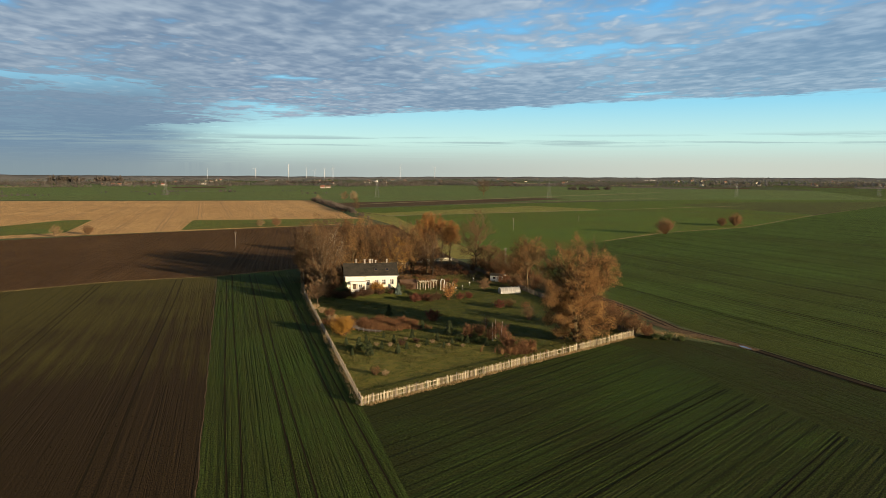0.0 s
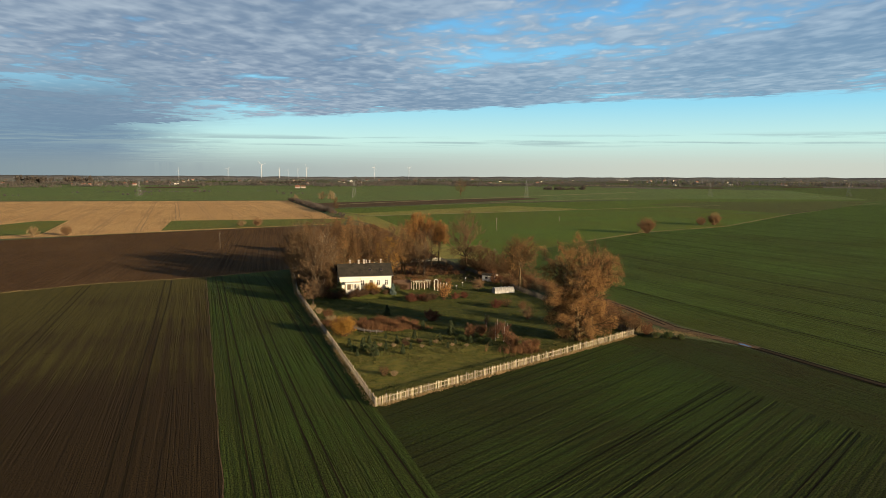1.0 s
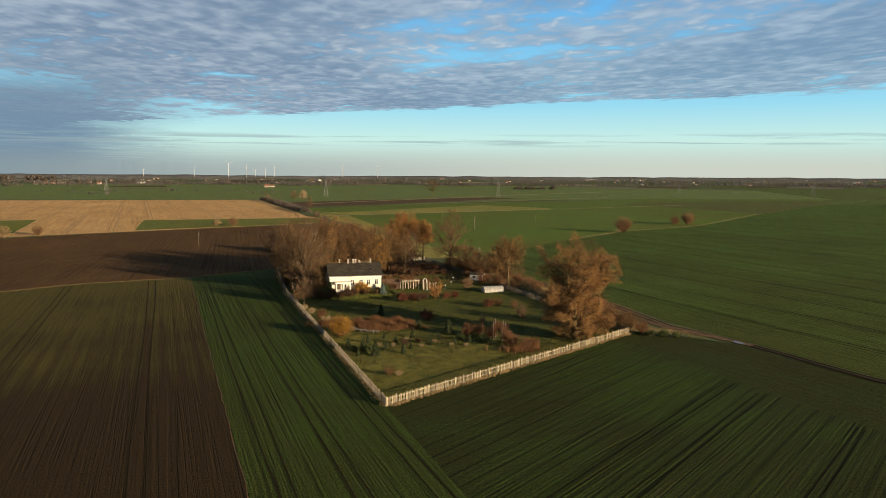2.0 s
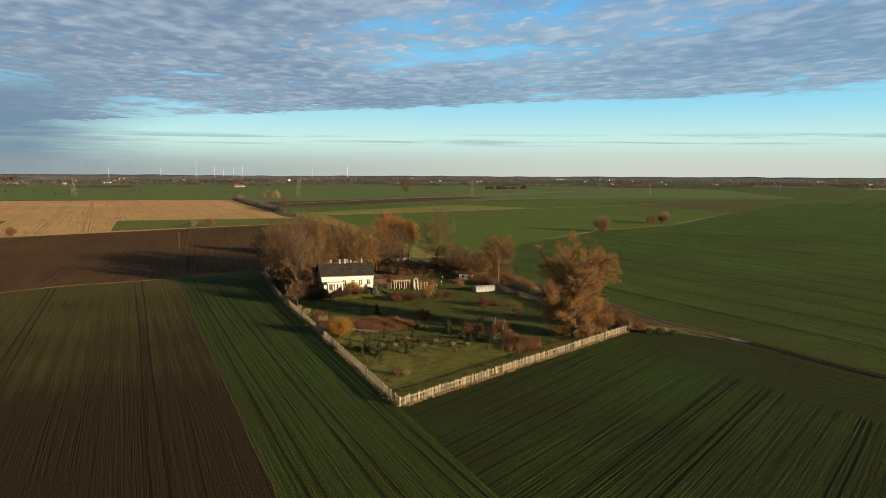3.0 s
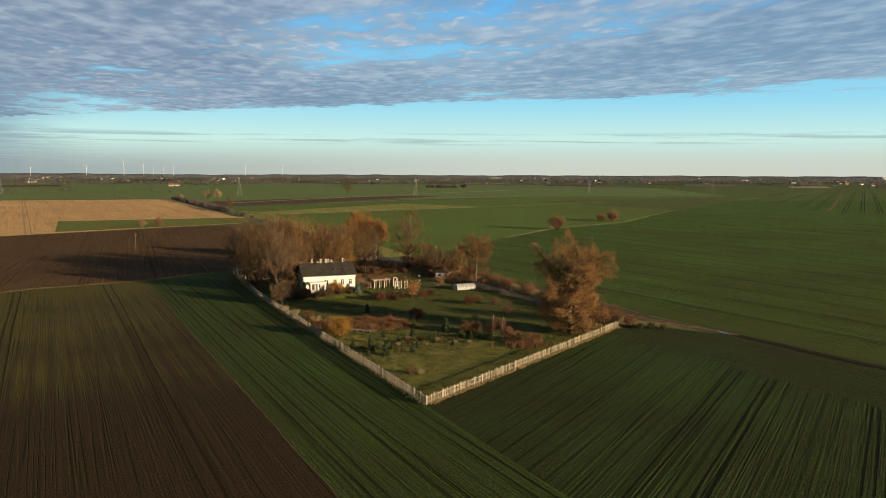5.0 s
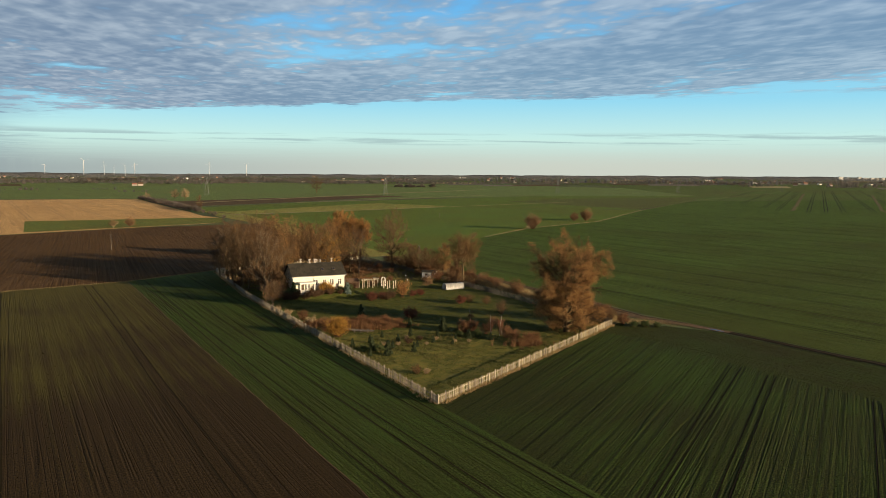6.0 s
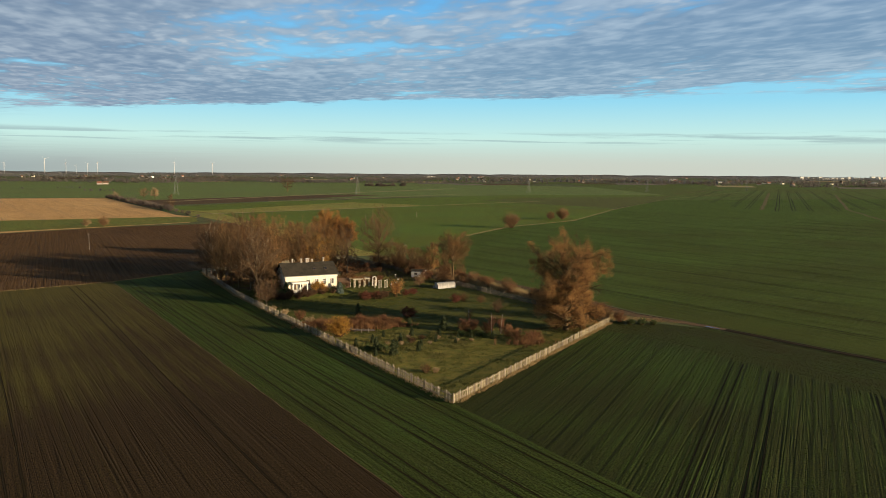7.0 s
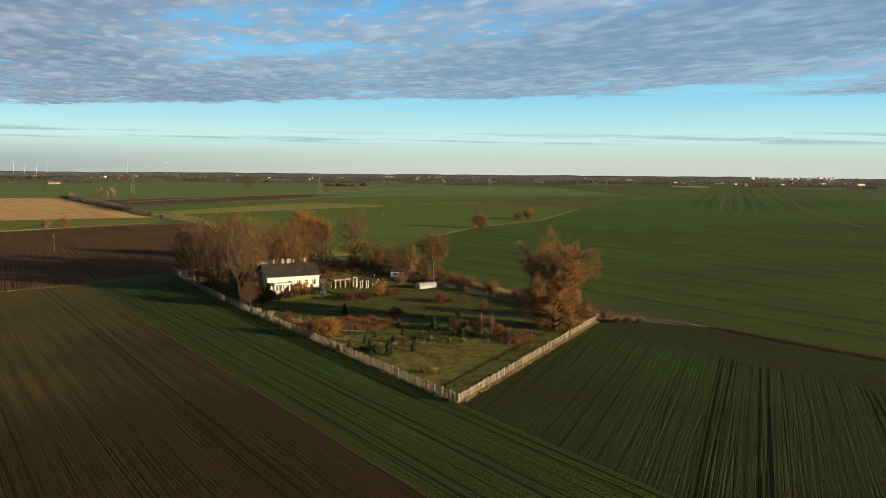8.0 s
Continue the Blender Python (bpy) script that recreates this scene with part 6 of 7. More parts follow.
# ---- garden buildings ----
def greenhouse():
    ob = thing("greenhouse", pose(17.9, 239.0, 0, 0, 0, 14), "white milky foil tunnel greenhouse on hoops", "greenhouse")
    n, length, r, h = 12, 6.3, 1.45, 1.9
    g = Geo()
    rows = 15
    for i in range(rows + 1):
        x = length * i / rows
        sag = 0.13 * abs(math.sin(math.pi * i / 3)) + 0.03 * math.sin(i * 2.3)
        for j in range(n + 1):
            t = math.pi * j / n
            g.v.append((x, -math.cos(t) * (r - sag), 0.02 + math.sin(t) ** 0.8 * (h - sag)))
    for i in range(rows):
        for j in range(n):
            k = i * (n + 1) + j
            g.f.append((k, k + n + 1, k + n + 2, k + 1))
    part("foil", g, M_FOIL, ob, smooth=True)
    for x in (0, length):
        e = Geo()
        e.v = [(x, -math.cos(math.pi * j / n) * r, 0.02 + math.sin(math.pi * j / n) ** 0.8 * h) for j in range(n + 1)]
        e.f = [tuple(range(n + 1))]
        part("end_panel", e, M_FOIL, ob)
    for i in range(6):
        x = length * i / 5
        part("hoop", Geo().tube([(x, -math.cos(math.pi * j / n) * (r + 0.03), 0.02 + math.sin(math.pi * j / n) ** 0.8 * (h + 0.03)) for j in range(n + 1)], [0.03] * (n + 1), 5), M_WHITE, ob)
    part("door_frame", Geo().box(-0.06, -0.01, -0.5, -0.42, 0, 1.8).box(-0.06, -0.01, 0.42, 0.5, 0, 1.8).box(-0.06, -0.01, -0.5, 0.5, 1.8, 1.88), M_WHITE, ob)


greenhouse()


def gabled(name, m, length, depth, eave, ridge, wallm, roofm, label, category, over=0.25, boards=False, group=""):
    """A small gabled building: four walls, two roof slopes."""
    ob = thing(name, m, label, category, group)
    part("wall", Geo().box(0, length, 0, 0.15, 0, eave), wallm, ob)
    part("wall", Geo().box(0, length, depth - 0.15, depth, 0, eave), wallm, ob)
    for x in (0.0, length - 0.15):
        g = Geo().add([(x + dx, y, z) for dx in (0, 0.15) for y, z in ((0.15, 0), (depth - 0.15, 0), (depth - 0.15, eave), (depth / 2, ridge - 0.1), (0.15, eave))],
                      [(4, 3, 2, 1, 0), (5, 6, 7, 8, 9), (0, 1, 6, 5), (1, 2, 7, 6), (2, 3, 8, 7), (3, 4, 9, 8), (4, 0, 5, 9)])
        part("gable_wall", g, wallm, ob)
    for s in (0, 1):
        y0, z0 = (-over, eave - 0.1) if s == 0 else (depth + over, eave - 0.1)
        v = [(-over, y0, z0), (length + over, y0, z0), (length + over, depth / 2, ridge), (-over, depth / 2, ridge)]
        v += [(a, b, c + 0.1) for a, b, c in v]
        part("roof", Geo().add(v, [(3, 2, 1, 0), (4, 5, 6, 7), (0, 1, 5, 4), (1, 2, 6, 5), (2, 3, 7, 6), (3, 0, 4, 7)]), roofm, ob)
    return ob


shed = gabled("garden_shed", pose(16.8, 265.5, 0, 0, 0, -28), 4.6, 2.6, 2.2, 2.7, M_WHITE, M_ROOF, "small white painted garden shed with dark roof", "shed")
part("door", Geo().box(3.2, 4.1, -0.05, -0.004, 0.05, 1.95), M_GREYWOOD, shed)
part("window_pane", Geo().box(1.0, 1.9, -0.04, -0.004, 1.0, 1.7), M_GLASS, shed)
wing = gabled("outbuilding", pose(-12.6, 246.0, 0, 0, 0, HA), 5.0, 4.2, 1.9, 2.9, M_WALLBROWN, M_ROOF_BROWN, "low brick outbuilding with brown roof beside the house", "outbuilding")
part("door", Geo().box(1.0, 1.9, -0.05, -0.004, 0.05, 1.8), M_DARKWOOD, wing)
part("window_pane", Geo().box(3.2, 4.2, -0.04, -0.004, 0.8, 1.6), M_GLASS, wing)


def pergola():
    ob = thing("pergola", pose(-6.6, 245.8, 0, 0, 0, 20), "white wooden pergola with arched posts", "pergola")
    for i in range(4):
        for y in (0.0, 2.4):
            part("post", Geo().box(i * 1.8 - 0.09, i * 1.8 + 0.09, y - 0.09, y + 0.09, 0, 2.6, 0.02), M_CREAM, ob)
    for y in (0.0, 2.4):
        part("beam", Geo().box(-0.4, 5.8, y - 0.06, y + 0.06, 2.6, 2.82), M_CREAM, ob)
    for i in range(10):
        part("rafter", Geo().box(-0.2 + i * 0.63, -0.1 + i * 0.63, -0.5, 2.9, 2.82, 2.98), M_CREAM, ob)
    for i in range(3):
        pts = [(i * 1.8 + 0.9 - 0.8 * math.cos(math.pi * j / 8), 0, 1.75 + 0.8 * math.sin(math.pi * j / 8)) for j in range(9)]
        part("arch", Geo().tube(pts, [0.06] * 9, 4), M_CREAM, ob)
    # a withered vine over the west half
    vine, way = Geo(), random.Random(91)
    for _ in range(34):
        a = Vector((way.uniform(-0.3, 3.6), way.uniform(-0.4, 2.8), 3.0))
        leaf_quads(vine, a, way, 0.22, 26, 0.24)
    for _ in range(16):
        leaf_quads(vine, Vector((way.choice((0.0, 1.8, 3.6)), way.choice((-0.1, 2.4)), way.uniform(0.6, 2.8))), way, 0.2, 16, 0.16)
    part("vine", vine, M_LEAF_BROWN, ob, "withered brown vine")


pergola()
for i in range(5):
    ob = thing("garden_column", pose(-0.1 + i * 0.95, 245.2 - (i % 2) * 1.4, 0), "white slender garden column on the lawn", "column", "white garden columns")
    part("shaft", Geo().tube([(0, 0, 0.2), (0, 0, 1.2), (0, 0, 2.3)], [0.17, 0.165, 0.14], 12), M_CREAM, ob, smooth=True)
    part("base", Geo().box(-0.24, 0.24, -0.24, 0.24, 0, 0.2, 0.03), M_CREAM, ob)
    part("capital", Geo().box(-0.22, 0.22, -0.22, 0.22, 2.3, 2.45, 0.03), M_CREAM, ob)


def garden_arch(x, y, turn):
    ob = thing("garden_arch", pose(x, y, 0, 0, 0, turn), "white painted garden arch on the lawn", "garden arch")
    for k, dy in enumerate((0.0, 0.6)):
        for dx in (-0.6, 0.6):
            part("post", Geo().box(dx - 0.06, dx + 0.06, dy - 0.06, dy + 0.06, 0, 2.3, 0.01), M_WHITE, ob)
        pts = [(0.6 * math.cos(math.pi * j / 10), dy, 2.3 + 0.7 * math.sin(math.pi * j / 10)) for j in range(11)]
        part("hoop", Geo().tube(pts, [0.06] * 11, 6), M_WHITE, ob)
    for j in range(1, 10, 2):
        a = math.pi * j / 10
        part("slat", Geo().box(0.6 * math.cos(a) - 0.04, 0.6 * math.cos(a) + 0.04, 0.07, 0.53, 2.3 + 0.7 * math.sin(a) - 0.02, 2.3 + 0.7 * math.sin(a) + 0.03), M_WHITE, ob)


garden_arch(0.6, 249.0, 12)

# dark low shrubs on the ground between the pergola and the north fence
BACK = [(-13, 262), (-11, 290), (5, 314), (18, 288), (15, 268), (4, 257)]
back = random.Random(83)
count = 0
while count < 30:
    x, y = back.uniform(-13, 18), back.uniform(257, 314)
    if inside(BACK, x, y):
        me, label = ((SHRUB_BROWN, "bare brown shrub behind the pergola"), (SHRUB_DARK, "dark red brown shrub behind the pergola"), (SHRUB_RUST, "rusty bare shrub behind the pergola"))[count % 3]
        plant("shrub", me, x, y, 0.02, back.uniform(0, 360), back.uniform(0.3, 0.62), label, "shrub", "shrubs behind the pergola")
        count += 1


def globe_lamp(x, y):
    ob = thing("garden_lamp", pose(x, y, 0), "white globe garden lamp on a short post", "garden lamp", "globe garden lamps")
    part("post", Geo().tube([(0, 0, 0), (0, 0, 1.0)], [0.05, 0.04], 8), M_STEEL, ob)
    g = Geo()
    pts = [(0, 0, 1.0 + 0.44 * i / 8) for i in range(9)]
    g.tube(pts, [max(0.03, 0.22 * math.sin(math.pi * i / 8)) for i in range(9)], 12)
    part("globe", g, M_WHITE, ob, smooth=True)


for x, y in ((11.0, 265.0), (9.3, 254.0), (6.8, 246.5), (4.6, 243.0)):
    globe_lamp(x, y)

# ---- the country around ----
ROUND = shrub_meshes(101, 9.0, 4.8, 64, 0.9, 0.35, M_TWIG_TAN, M_LEAF_BROWN, 0.06, 10, droop=0.05)
WILLOW = tree_meshes("willow", 102, 12.5, 5.5, 0.45, 0.22, 15, 0.5, 0.3, 0.6, (M_BARK, M_TWIG_PALE, M_STRAW), low=35, boughs=(6, 6, 4), twig=0.09)
POLLARD = tree_meshes("pollard", 103, 6.2, 2.8, 0.3, 0.25, 12, 0.45, 0.8, 0.4, (M_BARK_TAN, M_TWIG_TAN, M_STRAW), low=40, boughs=(6, 5, 4), twig=0.06)
FIELD_TREES = [
    (ROUND, "field_bush", 137.0, 477.0, 1.0, "large round bare bush on the field boundary", "bush"), (ROUND, "field_bush", 199.0, 553.0, 0.62, "round bare bush on the field boundary", "bush"),
    (ROUND, "field_bush", 208.6, 553.0, 0.9, "round bare bush on the field boundary", "bush"),
    (WILLOW, "willow", -126.0, 1042.0, 1.0, "pale leafed willow beside the track", "willow"), (WILLOW, "willow", -113.0, 1036.0, 1.05, "pale leafed willow beside the track", "willow"),
    (WILLOW, "willow", -154.0, 1000.0, 0.75, "pale leafed willow beside the track", "willow"), (SAPLING, "tree", -84.0, 792.0, 1.35, "brown bare tree beside the track", "tree"),
    (WIDE, "tree", 72.0, 1290.0, 1.35, "lone tall tree in the far field", "tree"),
    (POLLARD, "pollard_willow", -219.8, 449.6, 1.0, "pale pollard willow on the field boundary", "willow"), (ROUND, "field_bush", -209.0, 466.5, 0.6, "round reddish bare bush on the field boundary", "bush"),
    (POLLARD, "pollard_willow", -122.0, 533.0, 0.85, "pale pollard willow on the field boundary", "willow"), (ROUND, "field_bush", -113.5, 545.0, 0.62, "round bare bush on the field boundary", "bush"),
]
for k, (me, name, x, y, size, label, cat) in enumerate(FIELD_TREES):
    plant(name, me, x, y, 0.05, k * 83 % 360, size, label, cat)
SHRUB_GREY = shrub_meshes(104, 2.3, 1.7, 30, 0, 0.2, M_TWIG_DUSK, M_LEAF_BROWN, 0.04)
hedge = [(-166, 1040), (-147, 970), (-126, 900), (-110, 832), (-97, 775), (-84, 735), (-69, 668), (-54, 605)]
for k in range(48):
    f = (k + rnd.random()) / 48 * (len(hedge) - 1)
    x, y = along(hedge[int(f)], hedge[int(f) + 1], f - int(f))
    if f < 5.2 or k % 3 == 0:
        plant("hedge_bush", SHRUB_GREY, x + rnd.uniform(-3, 3), y + rnd.uniform(-4, 4), 0.05, k * 29, rnd.uniform(1.6, 2.6) * (1 if f < 5.2 else 0.6),
              "dark bare bush of the hedge beside the track", "bush", "hedge beside the track")


def pole(x, y, h, label):
    ob = thing("utility_pole", pose(x, y, 0), label, "utility pole")
    part("shaft", Geo().tube([(0, 0, -0.2), (0, 0, h)], [0.13, 0.09], 10), M_GREYWOOD, ob, smooth=True)
    part("crossarm", Geo().box(-0.5, 0.5, -0.05, 0.05, h - 0.45, h - 0.36), M_GREYWOOD, ob)
    for dx in (-0.42, 0.42):
        part("insulator", Geo().tube([(dx, 0, h - 0.38), (dx, 0, h - 0.1)], [0.05, 0.035], 6), M_CONCRETE, ob)


pole(-101.0, 387.0, 7.4, "grey utility pole in the ploughed field")
pole(47.0, 503.5, 8.0, "pale utility pole in the green field")
pole(25.6, 309.1, 7.2, "pale utility pole beside the track")
pole(106.0, 599.8, 4.0, "short pale post in the green field")


def strut(g, a, b, r):
    g.tube([a, b], [r, r], 4, False)


def pylon_meshes():
    h, g, arms = 26.0, Geo(), Geo()
    def leg(i, z):
        w = 2.6 * (1 - z / h) + 0.45
        return ((-w, w, w, -w)[i], (-w, -w, w, w)[i], z)
    zs = [0, 5, 9.5, 13.5, 17, 20, 22.5, 24.5, 26]
    for a, b in zip(zs, zs[1:]):
        for i in range(4):
            strut(g, leg(i, a), leg(i, b), 0.075)
            strut(g, leg(i, a), leg((i + 1) % 4, b), 0.032)
            strut(g, leg((i + 1) % 4, a), leg(i, b), 0.032)
            strut(g, leg(i, b), leg((i + 1) % 4, b), 0.032)
    out = []
    for z, w in ((19.5, 4.2), (23.0, 3.2)):
        m = Geo()
        for s in (-1, 1):
            strut(m, (s * 0.6, 0, z), (s * w, 0, z + 0.3), 0.1)
            strut(m, (s * 0.5, 0, z + 1.4), (s * w, 0, z + 0.3), 0.08)
            strut(m, (s * w, 0, z + 0.3), (s * w, 0, z - 1.2), 0.06)
        out.append(m.mesh("crossarm", M_STEEL))
    return g.mesh("tower", M_STEEL), out


PT, PA = pylon_meshes()
LINE = [(-745, 1235), (-419, 1206), (-93, 1170), (160, 1147), (462, 1222), (692, 1234), (945, 1293), (1175, 1322), (1346, 1313)]
for k, (x, y) in enumerate(LINE):
    ob = thing("power_pylon", pose(x, y, 0, 0, 0, 90) @ Matrix.Diagonal((1, 1, 1.0 if k < 4 else 0.82, 1)), "grey steel lattice power pylon in the fields", "power pylon", "line of pylons")
    part("tower", PT, None, ob)
    for a in PA:
        part("crossarm", a, None, ob)


def turbine_meshes():
    t = Geo().tube([(0, 0, 0), (0, 0, 40), (0, 0, 80)], [1.8, 1.5, 1.1], 10)
    n = Geo().box(-1.6, 1.6, -4.5, 4, 79, 82.4, 0.6)
    b = Geo()
    for z, w, th in ((0, 0.3, 0.3), (6, 0.5, 0.2), (16, 0.35, 0.12), (25, 0.1, 0.06)):
        b.v += [(-w * 0.35, -th, z), (w, 0, z), (-w * 0.35, th, z)]
    for i in range(3):
        for j in range(3):
            b.f.append((3 * i + j, 3 * i + (j + 1) % 3, 3 * i + 3 + (j + 1) % 3, 3 * i + 3 + j))
    b.f.append((9, 10, 11))
    return t.mesh("tower", M_TURBINE, True), n.mesh("nacelle", M_TURBINE), b.mesh("blade", M_TURBINE)


TT, TN, TB = turbine_meshes()
TURBINES = [(376, 0.6), (461, 0.72), (519, 1.0), (550, 0.76), (565, 0.6), (582, 0.7), (597, 0.8), (715, 0.85), (776, 0.8)]
for k, (col, size) in enumerate(TURBINES):
    a = math.atan((col - 784) / 1388)
    d = 4550
    ob = thing("wind_turbine", pose(d * math.sin(a), d * math.cos(a), 0, 0, 0, 20) @ Matrix.Diagonal((size, size, size, 1)), "white three-bladed wind turbine far off", "wind turbine", "wind farm")
    part("tower", TT, None, ob)
    part("nacelle", TN, None, ob)
    for j in range(3):
        bl = part("blade", TB, None, ob)
        bl.matrix_basis = pose(0, -4.8, 80.7, 0, 0, 0) @ Matrix.Rotation(radians(k * 37 + 120 * j), 4, "Y")


def far_place(deg, d):
    return d * math.sin(radians(deg)), d * math.cos(radians(deg))


def clumps(name, spots, mat, label, seed, tris=26):
    """Crowns of many small faces at the spots (x, y, height, width)."""
    r = np.random.default_rng(seed)
    sp = np.array(spots, dtype=float)
    n = len(sp)
    c = r.normal(0, 1, (n, tris, 3))
    c /= np.maximum(np.linalg.norm(c, axis=2, keepdims=True), 0.01)
    c *= r.uniform(0.35, 1.0, (n, tris, 1))
    c *= np.stack([sp[:, 3], sp[:, 3], sp[:, 2] * 0.48], axis=1)[:, None, :]
    c[:, :, 0] += sp[:, 0:1]
    c[:, :, 1] += sp[:, 1:2]
    c[:, :, 2] += sp[:, 2:3] * 0.52
    e = r.normal(0, 0.30, (n, tris, 3, 3)) * np.stack([sp[:, 3], sp[:, 3], sp[:, 2] * 0.55], axis=1)[:, None, None, :]
    v = (c[:, :, None, :] + e).reshape(-1, 3)
    v[:, 2] = np.maximum(v[:, 2], 0.0)
    me = bpy.data.meshes.new(name)
    me.from_pydata(v.tolist(), [], np.arange(len(v)).reshape(-1, 3).tolist())
    me.materials.append(mat)
    return tagged(new(name, me), label, "woods", kind="stuff")


def tree_rows(seed, n, lo, hi, d0, d1, count, height, spacing, slant):
    r = random.Random(seed)
    out = []
    for _ in range(n):
        x, y = far_place(r.uniform(lo, hi), r.uniform(d0, d1))
        a = radians(r.uniform(-slant, slant))
        h0 = height * r.uniform(0.6, 1.1)
        for i in range(r.randint(*count)):
            h = h0 * r.uniform(0.6, 1.25)
            out.append((x + i * spacing * math.cos(a) + r.uniform(-4, 4), y + i * spacing * math.sin(a) + r.uniform(-6, 6), h, h * r.uniform(0.35, 0.6)))
    return out


# blue grey and dulled rust: both carry painted haze for far woods
M_FARHAZE = material("far woods tinted for haze", ((0.168, 0.168, 0.168), (0.148, 0.155, 0.158), (0.200, 0.190, 0.178)), 0.004, 0.95, per_island=0.08, spec=0.05, translucent=0.5)
M_FARRUST_HAZE = material("rusty far woods", ((0.1332, 0.1113, 0.0914), (0.1056, 0.0948, 0.0800), (0.1607, 0.1288, 0.1006)), 0.004, 0.95, per_island=0.08, spec=0.05, translucent=0.5)
clumps("far_woods", tree_rows(1, 190, -36, 56, 2050, 3000, (5, 20), 9.5, 8, 15), M_FARWOOD_HAZE, "brown rows of far bare trees", 1)
clumps("far_woods", tree_rows(2, 170, -36, 56, 3100, 4000, (8, 30), 9.5, 9, 12), M_FARHAZE, "far woods tinted for haze near the horizon", 2, 18)
clumps("far_woods", tree_rows(3, 190, -36, 56, 4000, 4800, (12, 40), 12, 11, 10), M_FARHAZE, "far woods tinted for haze along the horizon", 3, 14)
clumps("far_woods", tree_rows(4, 36, -36, 5, 2350, 2900, (4, 16), 11, 9, 20), M_FARRUST_HAZE, "rusty rows of far trees", 4)
clumps("far_woods", [(700 + i * 15.5, 2590 - i * 26 * 0.62, h, 4.5) for i, h in enumerate([random.Random(5 + k).uniform(12, 17) for k in range(46)]) if i % 9], M_FARHAZE, "avenue of upright far trees", 5, 40)
clumps("far_hedges", tree_rows(6, 22, -34, -8, 1330, 1600, (2, 7), 4.5, 7, 12), M_FARWOOD_HAZE, "low dark hedge bushes in far green fields", 6, 60)
clumps("far_woods", [(330 + rnd.gauss(0, 30), 1720 + rnd.gauss(0, 14), rnd.uniform(4, 9), rnd.uniform(3, 5.5)) for _ in range(16)], M_FARRUST_HAZE, "far clump of rusty trees", 7, 90)
clumps("far_woods", [(-1380 + rnd.uniform(0, 260), 2800 + rnd.uniform(-40, 40), rnd.uniform(14, 24), rnd.uniform(7, 11)) for _ in range(44)], M_FARRUST_HAZE, "far rusty wood beside a village", 8, 60)


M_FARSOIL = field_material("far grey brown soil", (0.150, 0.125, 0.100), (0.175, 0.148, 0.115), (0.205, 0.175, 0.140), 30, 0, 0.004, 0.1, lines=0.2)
plots = random.Random(17)
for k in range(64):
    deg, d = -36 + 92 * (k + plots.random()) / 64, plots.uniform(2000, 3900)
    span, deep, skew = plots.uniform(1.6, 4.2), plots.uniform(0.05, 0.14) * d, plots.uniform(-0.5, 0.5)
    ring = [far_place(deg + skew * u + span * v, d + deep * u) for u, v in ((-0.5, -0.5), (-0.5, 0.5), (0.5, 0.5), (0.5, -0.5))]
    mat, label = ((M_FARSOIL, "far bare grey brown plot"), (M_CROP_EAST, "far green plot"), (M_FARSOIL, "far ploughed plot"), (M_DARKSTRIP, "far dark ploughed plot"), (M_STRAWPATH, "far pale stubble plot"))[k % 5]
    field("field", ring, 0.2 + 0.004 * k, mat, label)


def far_house(wallm, roofm, w, d, e, r, label):
    return gabled("far_house", pose(0, 0, -200), w, d, e, r, wallm, roofm, label, "house", 0.4, group="far village houses")


protos = [far_house(M_BRICK, M_ROOF_RED, 10, 8, 3.2, 6.6, "far white house with red roof"), far_house(M_BRICK, M_ROOF_BROWN, 11, 8, 3.5, 7.2, "far cream house with brown roof"),
          far_house(M_PLASTER, M_ROOF, 10, 8, 3.4, 6.6, "far white house with dark roof"), far_house(M_WHITE, M_STEEL, 24, 12, 4.5, 6.5, "far long white hall")]
r = random.Random(33)
for k in range(130):
    deg = r.uniform(-33, 54)
    d = r.uniform(2380, 3500) if k < 80 else r.uniform(3500, 4600)
    x, y = far_place(deg, d)
    j = 3 if r.random() < 0.04 else r.randrange(3)
    copy_thing(protos[j], pose(x, y, 0, 0, 0, r.uniform(-60, 60)))
for deg, d, j in ((-23.2, 2420, 0), (-22.6, 2450, 0), (-22.2, 2400, 0), (-21.8, 2460, 1), (-8.6, 1900, 0), (-8.2, 1920, 1), (14.6, 3950, 3), (15.0, 3980, 3), (44.5, 2900, 3), (46.6, 2850, 3), (42, 2700, 2), (39, 2650, 2)):
    x, y = far_place(deg, d)
    copy_thing(protos[j], pose(x, y, 0, 0, 0, r.uniform(-20, 20)))
for p in protos:
    p.matrix_basis = pose(*far_place(r.uniform(30, 50), 2700), 0, 0, 0, r.uniform(-40, 40))


def flats(x, y, w, h, turn):
    ob = thing("apartment_block", pose(x, y, 0, 0, 0, turn), "far white apartment block on the horizon", "apartment block", "far town")
    part("wall", Geo().box(0, w, 0, 12, 0, h), M_WHITE, ob)
    part("roof", Geo().box(-0.3, w + 0.3, -0.3, 12.3, h, h + 0.6), M_ROOF, ob)
    for f in range(int(h / 3)):
        part("window_band", Geo().box(1, w - 1, -0.06, -0.01, f * 3 + 1, f * 3 + 2.2), M_GLASS, ob)


for k in range(16):
    x, y = far_place(40.5 + k * 0.34 + r.uniform(-0.1, 0.1), r.uniform(4300, 4650))
    flats(x, y, r.uniform(14, 34), r.choice((10, 12, 15, 18)), 15 + r.uniform(-20, 20))



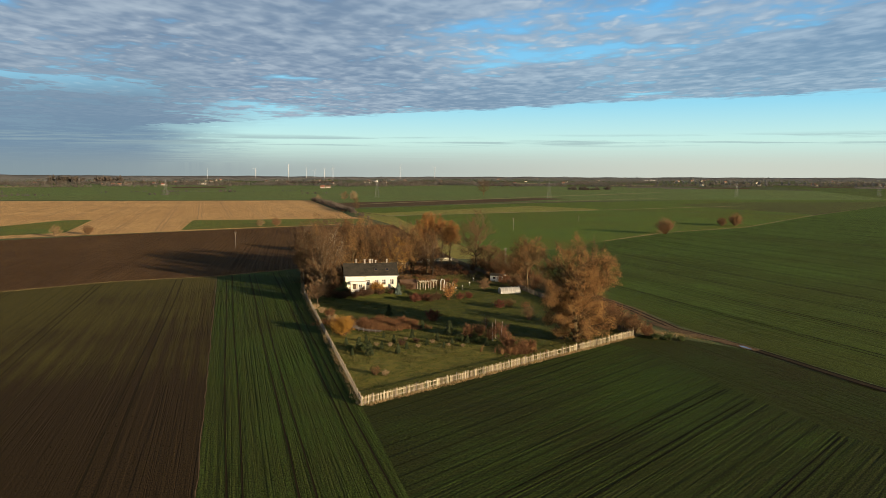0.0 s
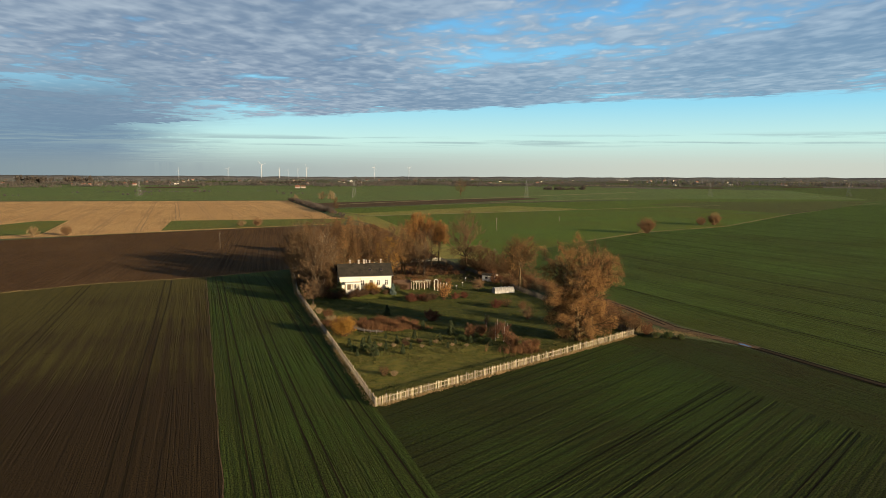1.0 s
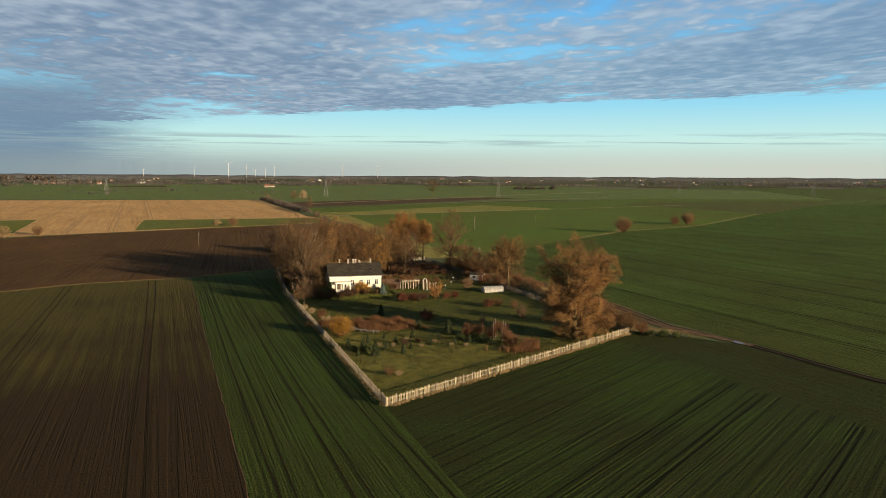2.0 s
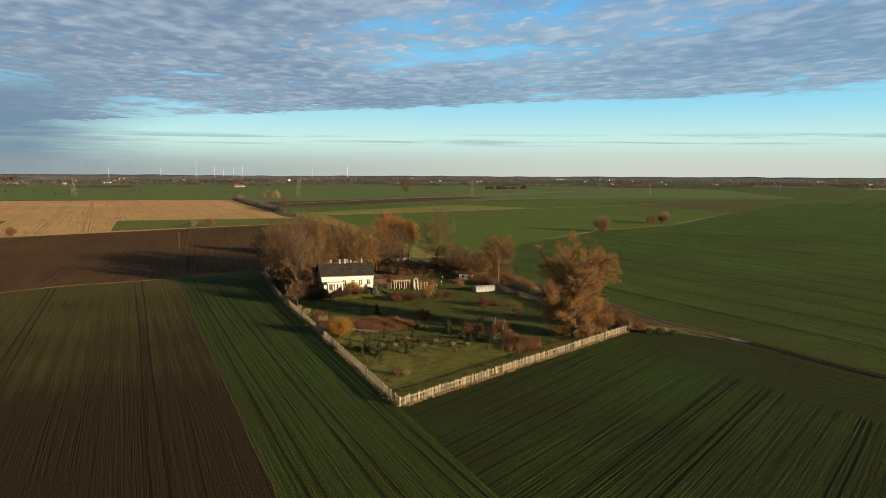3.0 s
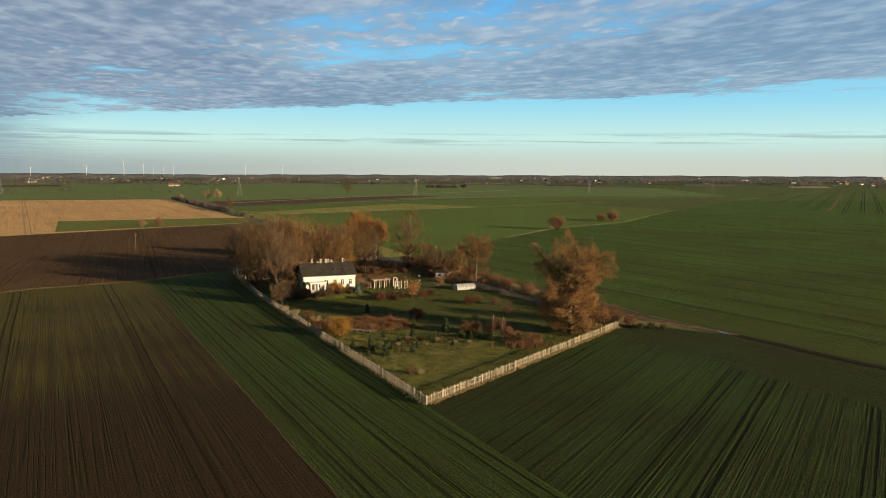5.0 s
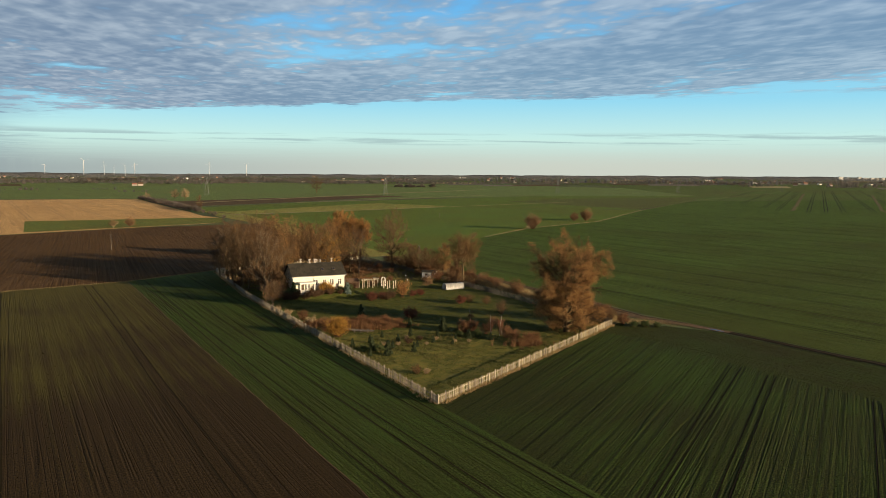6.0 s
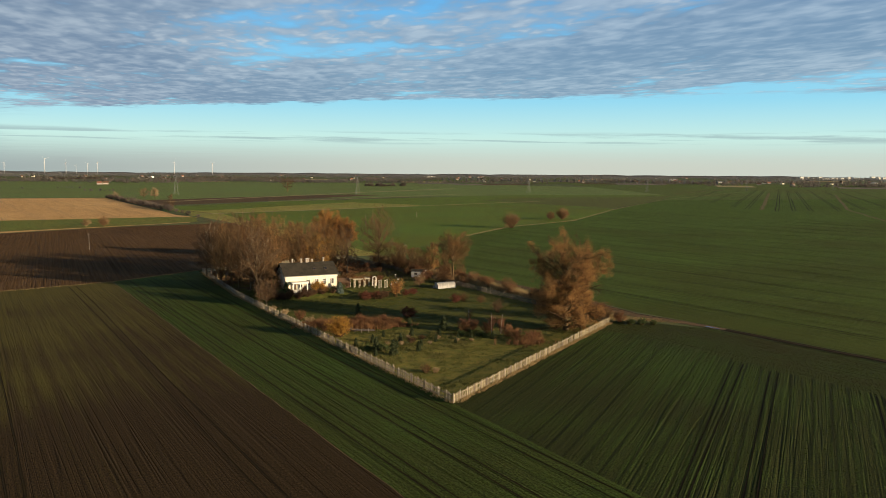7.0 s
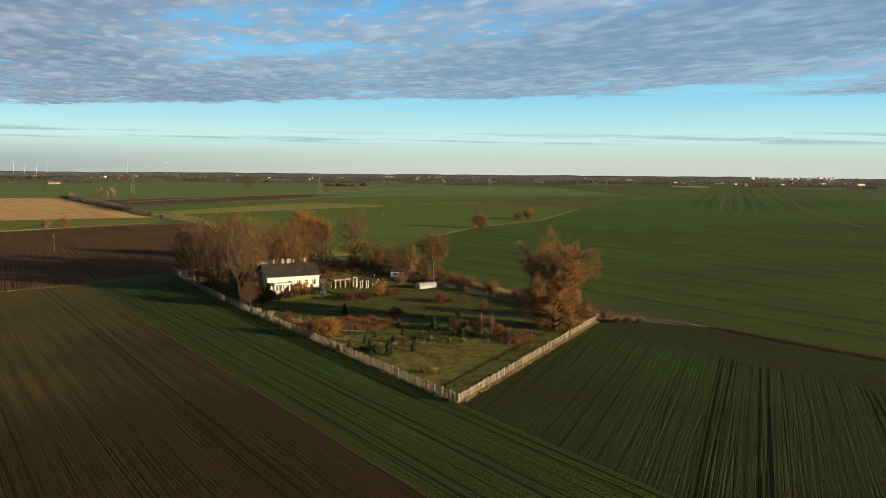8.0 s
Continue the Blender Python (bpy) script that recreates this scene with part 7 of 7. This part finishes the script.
def ridge():
    """Low wooded rises that close the plain."""
    g = Geo()
    n = 240
    for i in range(n + 1):
        deg = -48 + 118 * i / n
        h = 13 + 6 * noise.noise((deg * 0.12, 3.0, 0)) + 4 * noise.noise((deg * 0.7, 8.0, 0)) + 1.5 * noise.noise((deg * 4.0, 1.0, 0)) + (8 if deg < -12 else 0) * min(1, (-12 - deg) / 8)
        for d, z in ((4700, 0), (4760, h * 0.8), (4800, h), (4880, 0)):
            x, y = far_place(deg, d)
            g.v.append((x, y, z))
    for i in range(n):
        for j in range(3):
            k = 4 * i + j
            g.f.append((k, k + 4, k + 5, k + 1))
    return g


# hazy blue of the distance comes from the painted tint
solid("backdrop", ridge(), M_FARHAZE, "low wooded rises on the horizon, tinted blue grey for haze", "hills", "structure")

# field marks far off: ditches and pale strips
PALE = [((-95, 917), (205, 1277), 9.0), ((205, 1277), (420, 1500), 12.0), ((-60, 664), (152, 779), 6.0), ((152, 779), (345, 890), 4.0), ((14, 905), (330, 1165), 5.0)]
for k, (a, b, w) in enumerate(PALE):
    solid("verge", ribbon(wobbly([a, b], 12, 0.7, 70 + k), w, 0.14, 0.1), M_STRAWPATH, "pale dry grass strip between far fields", "verge", "structure")
FAR_ROWS = [(440, 620), (1000, 640), (1500, 1200), (950, 1400), (600, 1000)]
wheel_lines(FAR_ROWS, 50.2, (471, 656), [-150, -120, -95, -70, -44, -29, -14, 14, 30, 60, 95, 140], 0.7, "dark wheel marks in far wheat", z=0.10, gauge=3, seed=6, inset=10)
for a, b, w in (((471, 656), (905, 1180), 4.0), ((395, 413), (560, 640), 2.4), ((560, 640), (960, 1085), 3.2), ((690, 1150), (1000, 1420), 5.0)):
    solid("ditch", ribbon(wobbly([a, b], 15, 0.8, int(w * 10)), w, 0.12, 0.1), M_VERGE, "narrow dry grass ditch between green fields", "ditch", "structure")
solid("ditch", ribbon(wobbly([(334, 699), (420, 797), (530, 918)], 12, 0.7, 88), 2.6, 0.15, -0.03), M_MUD, "dark wet ditch beside thin wheat", "ditch", "structure")
